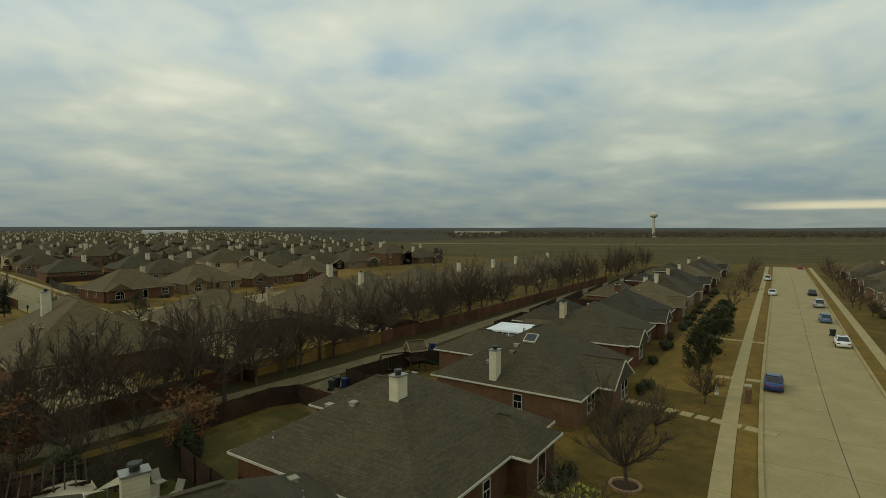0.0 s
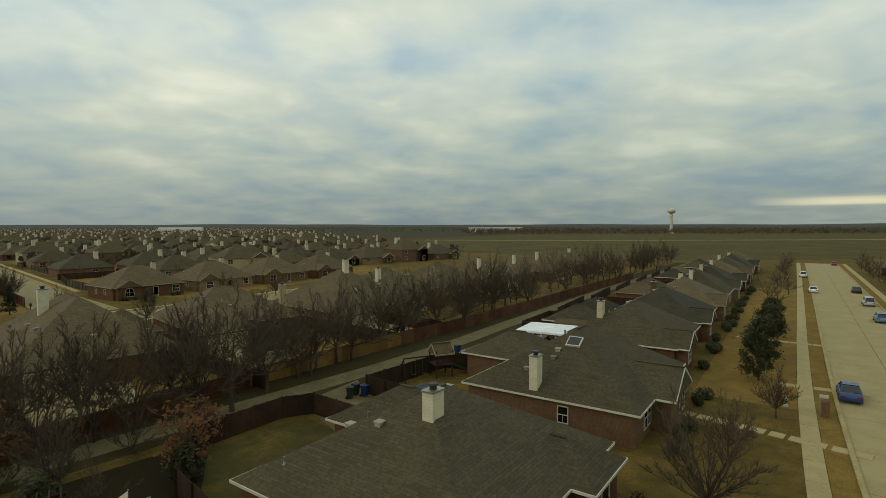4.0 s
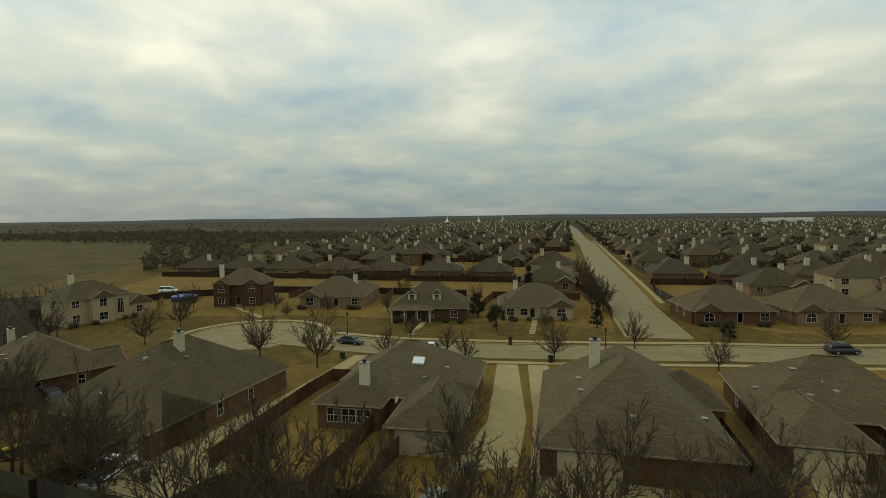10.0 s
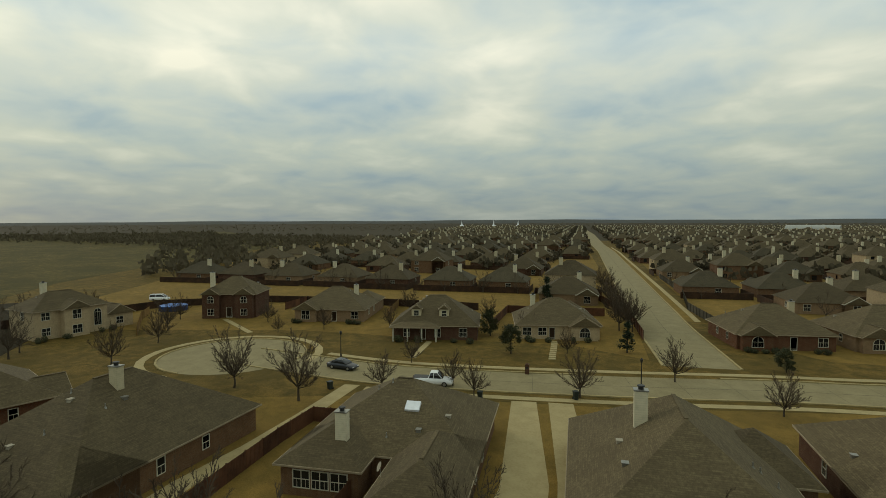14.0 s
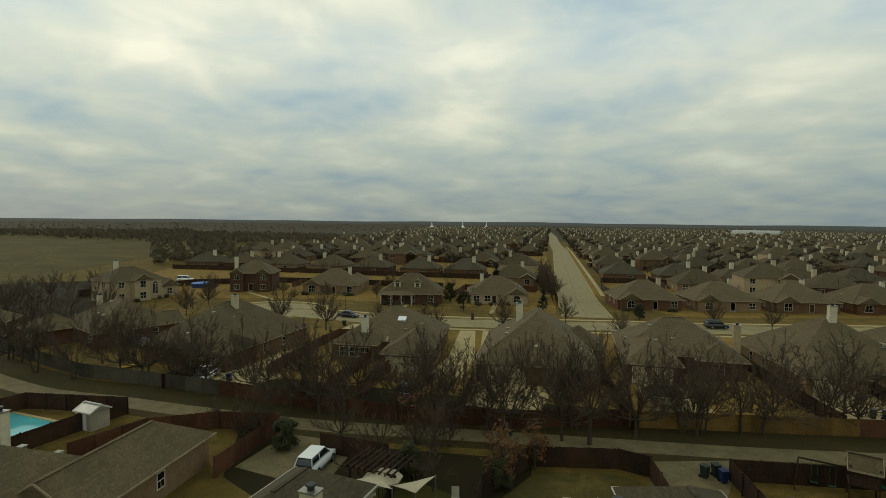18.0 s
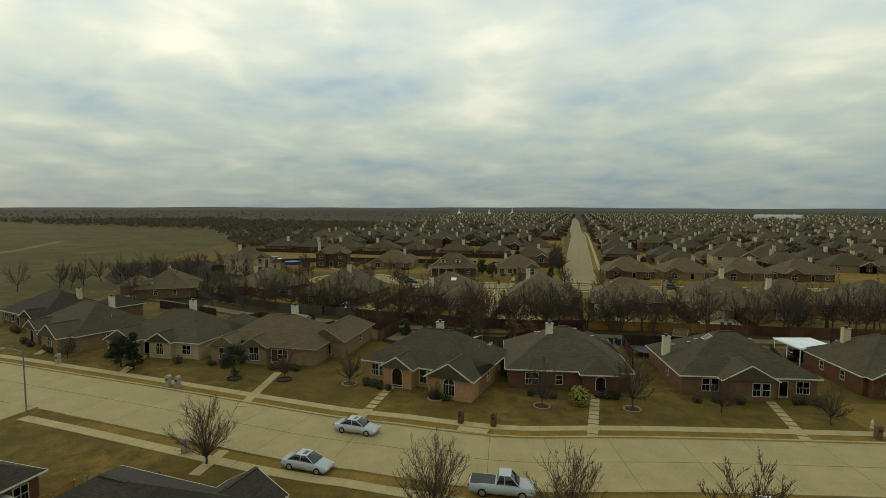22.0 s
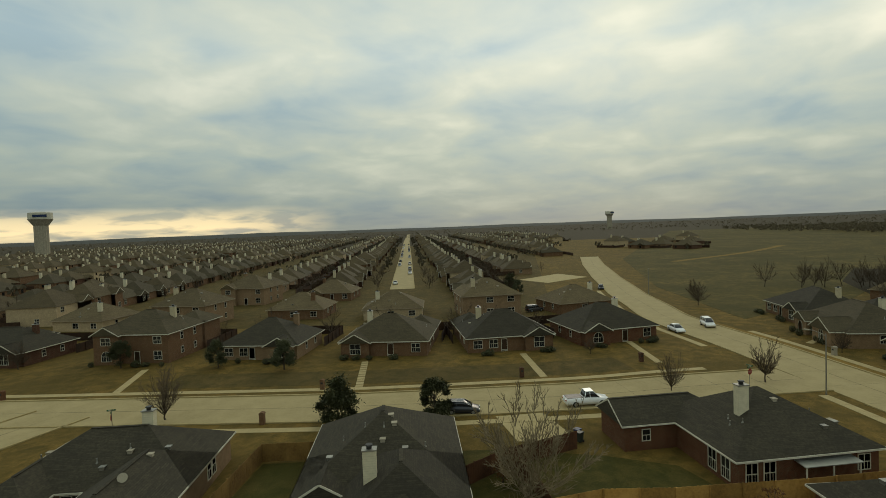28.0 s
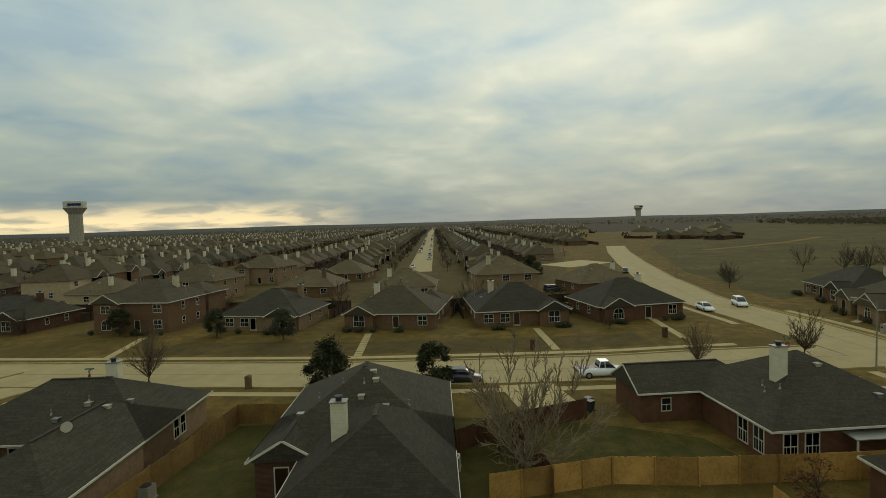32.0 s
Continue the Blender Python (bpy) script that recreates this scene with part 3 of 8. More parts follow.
def pavement(name, line, off, i0, i1, mat="sidewalk_concrete"):
    seg = line[i0:i1]
    p = ribbon(name, seg, off, off + 1.25 * (1 if off > 0 else -1), -0.1, 0.05, mat, label="narrow pale concrete pavement")
    inner = side(seg, off)
    outer = side(seg, off + 1.25 * (1 if off > 0 else -1))
    for a, b in list(zip(inner, outer)):
        if (a - Vector((12, 10, 0))).length > 60:
            continue
        d = Vector((b.y - a.y, a.x - b.x, 0)).normalized() * 0.015
        raw_part("joint", [(*(a + d)[:2], 0.055), (*(b + d)[:2], 0.055), (*(b - d)[:2], 0.055), (*(a - d)[:2], 0.055)], [(0, 1, 2, 3)], "joint_tar", p)
    return p


def nearest(line, p):
    return min(range(len(line)), key=lambda i: (line[i] - Vector((p[0], p[1], 0))).length)


MN = len(main_line)
pavement("pavement_north", main_line, -6.9, nearest(main_line, (-61.2, -47.8)) + 3, MN)
pavement("pavement_south", main_line, 6.9, nearest(main_line, (-26.0, -19.1)), MN)
pavement("pavement_side_west", side_line, 6.8, 3, len(side_line))
pavement("pavement_main_west", main_line, 6.9, nearest(main_line, (-110.3, -78.5)), nearest(main_line, (-44.6, -35.4)))
pavement("pavement_side_east", side_line, -6.8, 5, nearest(side_line, (21.9, -87.8)))
pavement("pavement_cross_south", cross_line, 6.0, 8, len(cross_line))
pavement("pavement_cross_north", cross_line, -6.0, 4, len(cross_line))

i0, i1 = nearest(big_line, (-91.3, 137.2)), nearest(big_line, (-319.1, 359.8))
pavement("pavement_north_road", big_line, 7.4, i0, i1)
ribbon("verge_north_road", big_line[i0:i1], 5.45, 7.35, -0.1, 0.012, "tan_grass", label="tan dormant grass verge")
ribbon("verge_main_north", main_line[nearest(main_line, (-61.2, -47.8)):], -5.4, -6.85, -0.1, 0.012, "tan_grass", label="tan dormant grass verge")
ribbon("verge_main_south", main_line[nearest(main_line, (-18.9, -13.9)):], 5.4, 6.85, -0.1, 0.012, "tan_grass", label="tan dormant grass verge")

ribbon("lawn_main_north", main_line[nearest(main_line, (36.3, 47.8)):nearest(main_line, (95.0, 131.0))], -8.2, -16.5, -0.1, 0.01, "tan_grass", label="tan front lawns with green patches")
ribbon("lawn_side_west", side_line[6:nearest(side_line, (28.8, -101.5))], 9.6, 17.0, -0.1, 0.013, "garden_grass", label="worn brown-green front lawns")
# open fields and plots
slab("field_west", [(-71.8, -39.1), (-121.9, -69.8), (-245.7, -119.9), (-422.8, -155.4), (-903.1, -246.1), (-1202.4, 203.1), (-562.0, 195.7), (-335.7, 55.2), (-251.3, 12.5), (-171.1, -6.6), (-113.2, -19.7), (-89.2, -33.0)], -0.1, 0.03, "field_grass", "wide dormant grass field")
slab("field_east", [(188.8, 245.4), (115.5, 235.5), (-2.7, 334.9), (-89.0, 536.1), (176.0, 901.2), (1000.1, 903.1), (1480.6, 365.6), (755.9, 161.1), (337.5, 203.0)], -0.1, 0.03, "field_grass", "wide dark dormant field")
slab("yard_north", [(-146.8, 28.5), (-124.1, 64.5), (-99.7, 87.3), (-86.8, 101.2), (-73.2, 104.7), (-88.1, 120.3), (-292.8, 318.1), (-417.1, 263.1), (-335.9, 88.9), (-199.2, 25.5)], -0.1, 0.006, "tan_grass", "tan dormant lawns")
slab("yard_cross_north", [(-58.0, 127.6), (-49.3, 135.5), (-13.1, 196.5), (-52.2, 255.4), (-226.6, 287.1), (-107.7, 163.3), (-75.0, 129.7)], -0.1, 0.006, "tan_grass", "tan dormant lawns")
# litter patches whose dark tone also paints the shade of these yards
slab("yard_litter", [(-57.8, 22.3), (-44.5, 35.0), (-27.2, 45.5), (-16.6, 59.4), (-24.8, 64.4), (-38.2, 51.8), (-56.3, 36.2)], -0.1, 0.011, "shaded_litter", "leaf litter under bare trees, darkened for their shade")
slab("yard_litter_south", [(-31.8, 23.7), (-41.1, 27.1), (-32.5, 34.4), (-20.4, 47.4), (-18.3, 45.3), (-15.6, 37.0), (-11.4, 32.4), (-22.3, 26.4)], -0.1, 0.010, "shaded_litter", "leaf litter in a back garden, darkened for shade")
slab("yard_cross_south", [(-91.2, 39.8), (-82.4, 57.1), (-71.9, 71.0), (-62.3, 82.4), (-39.7, 113.8), (-14.3, 163.7), (3.6, 158.0), (-15.4, 101.7), (-15.3, 70.0), (-45.3, 42.5), (-59.6, 29.2), (-83.1, 16.4)], -0.1, 0.006, "tan_grass", "tan dormant back lawns")

# garden ground in a darker grass, painting in shade from houses and fences
slab("yard_west", [(-60.1, -78.5), (-39.7, -98.8), (-23.9, -121.6), (5.8, -172.3), (32.0, -252.1), (-241.6, -744.2), (-973.4, -880.2), (-756.1, -431.4), (-273.7, -189.1), (-103.4, -100.4)], -0.1, 0.008, "garden_grass", "estate gardens darkened for the shade between houses")
slab("lot_concrete", [(-129.5, -124.5), (-156.0, -119.8), (-147.2, -103.2), (-123.0, -109.0)], -0.1, 0.036, "sidewalk_concrete", "pale concrete lot beside the estate entrance")
slab("yard_wood", [(-83.4, 0.5), (-111.3, -13.4), (-153.9, -21.2), (-202.2, -17.0), (-198.9, 16.6), (-146.3, 19.5), (-111.5, 13.3)], -0.1, 0.034, "shaded_litter", "leaf litter under a bare wood, darkened for its shade")

# ---- house builder ----


def quad_strip(bm, pts):
    return bm.faces.new([bm.verts.new(p) for p in pts])


def roof_block(parent, x0, x1, y0, y1, z, pitch, axis, ea, eb, mat, over=0.45, trim=True):
    """A hipped or gabled roof over a rectangle; ea and eb say whether each end is hipped (h) or gabled (g)."""
    X0, X1, Y0, Y1 = x0 - over, x1 + over, y0 - over, y1 + over
    sw = axis == "y"
    if sw:
        X0, X1, Y0, Y1 = Y0, Y1, X0, X1
    hw = (Y1 - Y0) / 2
    rise = hw * pitch
    ym = (Y0 + Y1) / 2
    ra = X0 + (hw if ea == "h" else 0.0)
    rb = X1 - (hw if eb == "h" else 0.0)
    if rb < ra:
        ra = rb = (ra + rb) / 2
    zt = z + rise
    P = [(X0, Y0, z), (X1, Y0, z), (X1, Y1, z), (X0, Y1, z), (ra, ym, zt), (rb, ym, zt)]
    if sw:
        P = [(b, a, c) for a, b, c in P]
    bm = bmesh.new()
    v = [bm.verts.new(p) for p in P]
    if rb - ra < 1e-4:
        v[5] = v[4]
    def face(ids):
        seq = []
        for i in ids:
            if v[i] not in seq:
                seq.append(v[i])
        if len(seq) > 2:
            bm.faces.new(seq)
    face((0, 1, 5, 4))
    face((2, 3, 4, 5))
    face((3, 0, 4))
    face((1, 2, 5))
    face((3, 2, 1, 0))
    bmesh.ops.recalc_face_normals(bm, faces=bm.faces[:])
    roof = part("roof", bm, mat, parent)
    if trim:
        bm = bmesh.new()
        q = [Vector(p) for p in P]
        edges = [(0, 1), (2, 3)]
        edges += [(3, 0)] if ea == "h" else [(3, 4), (0, 4)]
        edges += [(1, 2)] if eb == "h" else [(1, 5), (2, 5)]
        for a, b in edges:
            bm_beam(bm, q[a] + Vector((0, 0, -0.06)), q[b] + Vector((0, 0, -0.06)), 0.05, 0.15)
        part("fascia", bm, "tan_trim" if mat == "brown_shingle" else "white_paint", parent)
        if rb - ra > 0.5:
            bm = bmesh.new()
            bm_beam(bm, q[4] + Vector((0, 0, 0.0)), q[5] + Vector((0, 0, 0.0)), 0.3, 0.06)
            part("ridge_cap", bm, mat, parent)
    return roof


def wall_block(parent, x0, x1, y0, y1, z, pitch, axis, ea, eb, mat, gable_mat=None):
    bm = bmesh.new()
    bm_box(bm, x0, x1, y0, y1, -0.05, z)
    part("wall", bm, mat, parent)
    over = 0.45
    for e, side_ in ((ea, 0), (eb, 1)):
        if e != "g":
            continue
        bm = bmesh.new()
        if axis == "x":
            x = x0 if side_ == 0 else x1
            d = 0.2 if side_ == 0 else -0.2
            hw = (y1 - y0) / 2
            for xx in (x, x + d):
                pass
            a = [(x, y0, z), (x, y1, z), (x, (y0 + y1) / 2, z + (hw + over) * pitch - 0.1)]
            b = [(p[0] + d, p[1], p[2]) for p in a]
        else:
            y = y0 if side_ == 0 else y1
            d = 0.2 if side_ == 0 else -0.2
            hw = (x1 - x0) / 2
            a = [(x0, y, z), (x1, y, z), ((x0 + x1) / 2, y, z + (hw + over) * pitch - 0.1)]
            b = [(p[0], p[1] + d, p[2]) for p in a]
        va = [bm.verts.new(p) for p in a]
        vb = [bm.verts.new(p) for p in b]
        bm.faces.new(va)
        bm.faces.new(vb[::-1])
        for i in range(3):
            bm.faces.new((va[i], vb[i], vb[(i + 1) % 3], va[(i + 1) % 3]))
        bmesh.ops.recalc_face_normals(bm, faces=bm.faces[:])
        part("gable", bm, gable_mat or mat, parent)


WINDOWS = {}


def window_meshes(w, h, arch, kind, frame="white_paint"):
    key = (w, h, arch, kind, frame)
    if key not in WINDOWS:
        def outline(s):
            pts = [(-w / 2 + s, s), (w / 2 - s, s)]
            if arch:
                r = w / 2 - s
                n = 8
                pts += [(r * math.cos(math.pi * i / n), h - w / 2 + r * math.sin(math.pi * i / n)) for i in range(n + 1)]
            else:
                pts += [(w / 2 - s, h - s), (-w / 2 + s, h - s)]
            return pts
        fr = 0.07
        bm = bmesh.new()
        o, i_ = outline(0.0), outline(fr)
        vo = [bm.verts.new((x, -0.06, z)) for x, z in o]
        vi = [bm.verts.new((x, -0.06, z)) for x, z in i_]
        wo = [bm.verts.new((x, 0.02, z)) for x, z in o]
        wi = [bm.verts.new((x, 0.02, z)) for x, z in i_]
        n = len(o)
        for k in range(n):
            l = (k + 1) % n
            bm.faces.new((vo[k], vo[l], vi[l], vi[k]))
            bm.faces.new((vo[l], vo[k], wo[k], wo[l]))
            bm.faces.new((vi[k], vi[l], wi[l], wi[k]))
        if kind == "win":
            cols = 2 if w > 1.0 else 1
            for c in range(1, cols):
                bm_box(bm, -w / 2 + w * c / cols - 0.03, -w / 2 + w * c / cols + 0.03, -0.05, 0.0, fr, h - fr)
            zz = (h - w / 2) if arch else h / 2
            bm_box(bm, -w / 2 + fr, w / 2 - fr, -0.05, 0.0, zz - 0.03, zz + 0.03)
            for c in range(cols):
                xm = -w / 2 + w * (c + 0.5) / cols
                bm_box(bm, xm - 0.012, xm + 0.012, -0.04, 0.0, fr, zz)
        elif kind == "door":
            bm_box(bm, -w / 2 + fr, w / 2 - fr, -0.03, 0.0, h * 0.1, h * 0.13)
        a = to_mesh("window_frame", bm, frame)
        bm = bmesh.new()
        f = bm.faces.new([bm.verts.new((x, -0.015, z)) for x, z in i_])
        bmesh.ops.solidify(bm, geom=[f], thickness=0.03)
        b = to_mesh("pane", bm, {"win": "window_glass", "door": "dark_wood_door"}[kind])
        WINDOWS[key] = (a, b)
    return WINDOWS[key]


def add_window(parent, nx, ny, px, py, w=1.5, h=1.5, sill=0.75, arch=False, kind="win", frame="white_paint"):
    a, b = window_meshes(w, h, arch, kind, frame)
    ang = math.atan2(nx, -ny)
    o = new("window" if kind == "win" else "door", a)
    o.parent = parent
    o.matrix_basis = Matrix.LocRotScale((px + nx * 0.012, py + ny * 0.012, sill), Euler((0, 0, ang)), None)
    p = new("pane" if kind == "win" else "door_leaf", b)
    p.parent = o
    return o


GARAGES = {}


def add_garage(parent, nx, ny, px, py, w=4.9, h=2.15, mat="garage_door"):
    if (w, mat) not in GARAGES:
        bm = bmesh.new()
        g = [[bm.verts.new((-w / 2 + w * c / 8, -0.02, h * r / 4)) for c in range(9)] for r in range(5)]
        fs = [bm.faces.new((g[r][c], g[r][c + 1], g[r + 1][c + 1], g[r + 1][c])) for r in range(4) for c in range(8)]
        bmesh.ops.inset_individual(bm, faces=fs, thickness=0.05, depth=0.025)
        leaf = to_mesh("garage_door", bm, mat)
        bm = bmesh.new()
        bm_box(bm, -w / 2 - 0.12, -w / 2, -0.06, 0, 0, h + 0.12)
        bm_box(bm, w / 2, w / 2 + 0.12, -0.06, 0, 0, h + 0.12)
        bm_box(bm, -w / 2, w / 2, -0.06, 0, h, h + 0.12)
        GARAGES[(w, mat)] = (leaf, to_mesh("door_trim", bm, "white_paint"))
    a, b = GARAGES[(w, mat)]
    o = new("garage_door", a)
    o.parent = parent
    o.matrix_basis = Matrix.LocRotScale((px + nx * 0.012, py + ny * 0.012, 0), Euler((0, 0, math.atan2(nx, -ny))), None)
    t = new("door_trim", b)
    t.parent = o


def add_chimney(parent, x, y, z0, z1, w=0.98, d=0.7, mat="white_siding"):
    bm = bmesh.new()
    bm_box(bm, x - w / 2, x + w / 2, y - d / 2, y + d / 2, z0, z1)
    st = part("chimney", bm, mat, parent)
    bm = bmesh.new()
    bm_box(bm, x - w / 2 - 0.06, x + w / 2 + 0.06, y - d / 2 - 0.06, y + d / 2 + 0.06, z1, z1 + 0.08)
    part("chimney_cap", bm, "grey_metal", st)
    bm = bmesh.new()
    bm_cyl(bm, 0.2, 0.2, z1 + 0.08, z1 + 0.32, 10, Matrix.Translation((x, y, 0)))
    bm_cyl(bm, 0.3, 0.26, z1 + 0.32, z1 + 0.40, 10, Matrix.Translation((x, y, 0)))
    part("flue", bm, "black_metal", st)


def roof_z(blocks, x, y, z, pitch):
    best = 0
    for b in blocks:
        x0, x1, y0, y1, axis = b[:5]
        if not (x0 - 0.45 <= x <= x1 + 0.45 and y0 - 0.45 <= y <= y1 + 0.45):
            continue
        dx0, dx1 = x - x0 + 0.45, x1 + 0.45 - x
        dy0, dy1 = y - y0 + 0.45, y1 + 0.45 - y
        lim = [dy0, dy1] if axis == "x" else [dx0, dx1]
        ends = (dx0, dx1) if axis == "x" else (dy0, dy1)
        if b[5] == "h":
            lim.append(ends[0])
        if b[6] == "h":
            lim.append(ends[1])
        best = max(best, z + min(lim) * pitch)
    return best


def roof_fittings(parent, blocks, z, pitch, seed, n=7):
    r = random.Random(seed)
    x0, x1, y0, y1 = blocks[0][:4]
    for i in range(n):
        x, y = r.uniform(x0 + 1, x1 - 1), r.uniform((y0 + y1) / 2, y1 - 1)
        zz = roof_z(blocks, x, y, z, pitch)
        bm = bmesh.new()
        if i % 2:
            bm_cyl(bm, 0.05, 0.05, zz - 0.15, zz + 0.38, 7, Matrix.Translation((x, y, 0)))
            bm_cyl(bm, 0.14, 0.06, zz - 0.12, zz + 0.1, 8, Matrix.Translation((x, y, 0)))
            part("vent_pipe", bm, "grey_metal", parent)
        else:
            bm_box(bm, x - 0.2, x + 0.2, y - 0.2, y + 0.2, zz - 0.15, zz + 0.12)
            bm_box(bm, x - 0.25, x + 0.25, y - 0.25, y + 0.25, zz + 0.12, zz + 0.18)
            part("roof_vent", bm, "grey_metal" if i % 4 else "stone_grey", parent)


def house(x, y, ang, blocks, wall, roof, label, z=2.65, pitch=0.56, chimneys=(), windows=(), doors=(), garages=(), gable=None, seed=0, group="houses", fittings=7, name="house"):
    """A house at (x, y), the middle of its front wall; its front looks along local -y."""
    h = base(name, pose(x, y, 0, 0, 0, ang), label, "house", group)
    for b in blocks:
        x0, x1, y0, y1, axis, ea, eb = b[:7]
        zb = b[7] if len(b) > 7 else z
        pb = b[8] if len(b) > 8 else pitch
        wall_block(h, x0, x1, y0, y1, zb, pb, axis, ea, eb, b[9] if len(b) > 9 else wall, gable)
        roof_block(h, x0, x1, y0, y1, zb, pb, axis, ea, eb, roof)
    for c in chimneys:
        zr = roof_z(blocks, c[0], c[1], z, pitch)
        add_chimney(h, c[0], c[1], max(0, zr - 1.2), c[2], mat=c[3] if len(c) > 3 else "white_siding")
    for w in windows:
        add_window(h, *w)
    for d in doors:
        add_window(h, *d[:4], d[4] if len(d) > 4 else 1.1, d[5] if len(d) > 5 else 2.2, 0.03, d[6] if len(d) > 6 else False, "door")
    for g in garages:
        add_garage(h, *g)
    roof_fittings(h, blocks, z, pitch, seed, fittings)
    return h


def std_windows(w, d, seed=0):
    """Front, side and back windows of a plain single-storey house."""
    r = random.Random(seed)
    a = [(0, -1, -w / 2 + 1.8, 0, 1.6, 1.5, 0.7), (0, -1, -w / 2 + 4.6, 0, 1.6, 1.5, 0.7), (0, -1, w / 2 - 2.0, 0, 1.6, 1.6, 0.65)]
    a += [(-1, 0, -w / 2, d * f, 0.9, 1.3, 0.9) for f in (0.3, 0.65)]
    a += [(1, 0, w / 2, d * f, 0.9, 1.3, 0.9) for f in (0.35, 0.7)]
    a += [(0, 1, -w / 2 + 2.5, d, 1.7, 1.4, 0.7), (0, 1, 0.5, d, 1.7, 1.4, 0.7)]
    return a


def row_house(x, y, ang, w, d, seed, wall=None, roof="grey_shingle", label=None, wing=1, two=False, z=None, pitch=0.56, group="houses", gable_front=True, chim=True):
    """A builder's plain house: a hipped body, a gabled front bay and a rear garage wing."""
    r = random.Random(seed)
    wall = wall or r.choice(["red_brick", "brown_brick", "dark_brick", "tan_brick", "red_brick"])
    z = z or (5.3 if two else 2.65)
    bl = [(-w / 2, w / 2, 0, d, "x" if w > d else "y", "h", "h")]
    bx = r.choice((-1, 1)) * (w / 2 - 2.9)
    if gable_front:
        bl.append((bx - 2.4, bx + 2.4, -1.1, 4, "y", "g", "h"))
    if wing:
        s = wing if wing in (-1, 1) else 1
        bl.append((min(s * w / 2, s * (w / 2 - 6.4)), max(s * w / 2, s * (w / 2 - 6.4)), d - 1, d + 6, "y", "h", "h"))
    dx = -bx * 0.25
    win = [q for q in std_windows(w, d, seed) if not (q[1] == -1 and abs(q[2] - dx) < 1.3)]
    win = [q for q in win if not (gable_front and q[1] == -1 and abs(q[2] - bx) < 3.3)]
    if gable_front:
        win.append((0, -1, bx, -1.1, 1.9, 1.9, 0.6, r.random() < 0.5))
    if two:
        win += [(q[0], q[1], q[2], q[3], q[4], 1.4, 3.5) for q in win if q[1] != -1 or abs(q[2] - bx) > 3 or True]
    gar = []
    if wing:
        s = wing if wing in (-1, 1) else 1
        gar = [(0, 1, s * (w / 2 - 3.2), d + 6, 4.9)]
        win = [q for q in win if not (q[1] == 1 and abs(q[2] - s * (w / 2 - 3.2)) < 4.2)]
    ch = []
    if chim:
        cx, cy = r.choice((-1, 1)) * w * 0.27, d * r.uniform(0.55, 0.75)
        zr = roof_z(bl, cx, cy, z, pitch)
        ch = [(cx, cy, max(zr + 0.9, z + min(w, d) / 2 * pitch + 0.5), r.choice(["white_siding", "cream_siding", "white_siding", wall]))]
    word = {"red_brick": "red brick", "brown_brick": "brown brick", "dark_brick": "dark brick", "tan_brick": "tan brick", "pale_brick": "pale brick", "orange_brick": "orange brick"}[wall]
    label = label or ("two-storey %s house with a shingled roof" % word if two else "single-storey %s house with a hipped shingle roof" % word)
    return house(x, y, ang, bl, wall, roof, label, z, pitch, ch, win, [(0, -1, dx, 0)], gar, None, seed, group, 5)

# ---- houses along the main street, north side ----
house(3.2, 34.2, 53.0, [(-7.8, 7.8, 0, 14.2, "x", "h", "h"), (1.2, 7.8, 9, 16.8, "y", "h", "h"), (1.6, 6.0, -1.3, 4, "y", "h", "h")],
      "red_brick", "grey_shingle", "red brick house with a grey shingle hipped roof and arched entry",
      chimneys=[(-2.0, 5.9, 7.4)], seed=3,
      windows=[(0, -1, -4.7, 0, 1.7, 1.6, 0.6), (0, -1, -1.2, 0, 0.9, 1.3, 0.7), (-1, 0, -7.8, 3, 0.9, 1.3, 0.9), (1, 0, 7.8, 4, 0.9, 1.2, 0.9), (0, 1, -2, 14.2, 1.8, 1.5, 0.7)],
      doors=[(0, -1, 3.8, -1.3, 1.3, 2.35, True)], garages=[(0, 1, 4.5, 16.8, 4.4, 2.1)], group="houses on the main street")
h4 = house(16.5, 51.9, 54.0, [(-8.1, 8.1, 0, 13.9, "x", "h", "h"), (0.8, 7.6, 11, 19.5, "y", "h", "h"), (-3.6, 2.4, -1.5, 5, "y", "g", "h")],
           "brown_brick", "grey_shingle", "brown brick house with grey shingle roof, skylight and front gable",
           chimneys=[(-7.6, 7.9, 5.6)], seed=4,
           windows=[(0, -1, -5.2, 0, 1.0, 1.7, 0.6), (0, -1, -4.1, 0, 1.0, 1.7, 0.6), (0, -1, 0.2, -1.5, 1.0, 1.7, 0.6), (0, -1, 1.3, -1.5, 1.0, 1.7, 0.6), (0, -1, 6.4, 0, 1.6, 1.6, 0.6), (-1, 0, -8.1, 5.4, 0.9, 1.35, 0.8), (0, 1, -3, 13.9, 1.8, 1.5, 0.7)],
           doors=[(0, -1, 4.1, 0)], garages=[(0, 1, 4.2, 19.5)], group="houses on the main street")
zs = roof_z([(-8.1, 8.1, 0, 13.9, "x", "h", "h")], -2.7, 6.5, 2.65, 0.56)
bm = bmesh.new()
bm_box(bm, -0.6, 0.6, -0.62, 0.62, -0.1, 0.14)
sk = part("skylight", bm, "white_paint", h4)
sk.matrix_basis = Matrix.LocRotScale((-2.7, 6.5, zs + 0.02), Euler((0, -math.atan(0.56), 0)), None)
bm = bmesh.new()
bm_box(bm, -0.5, 0.5, -0.52, 0.52, 0.14, 0.155)
part("skylight_pane", bm, "window_glass", sk)
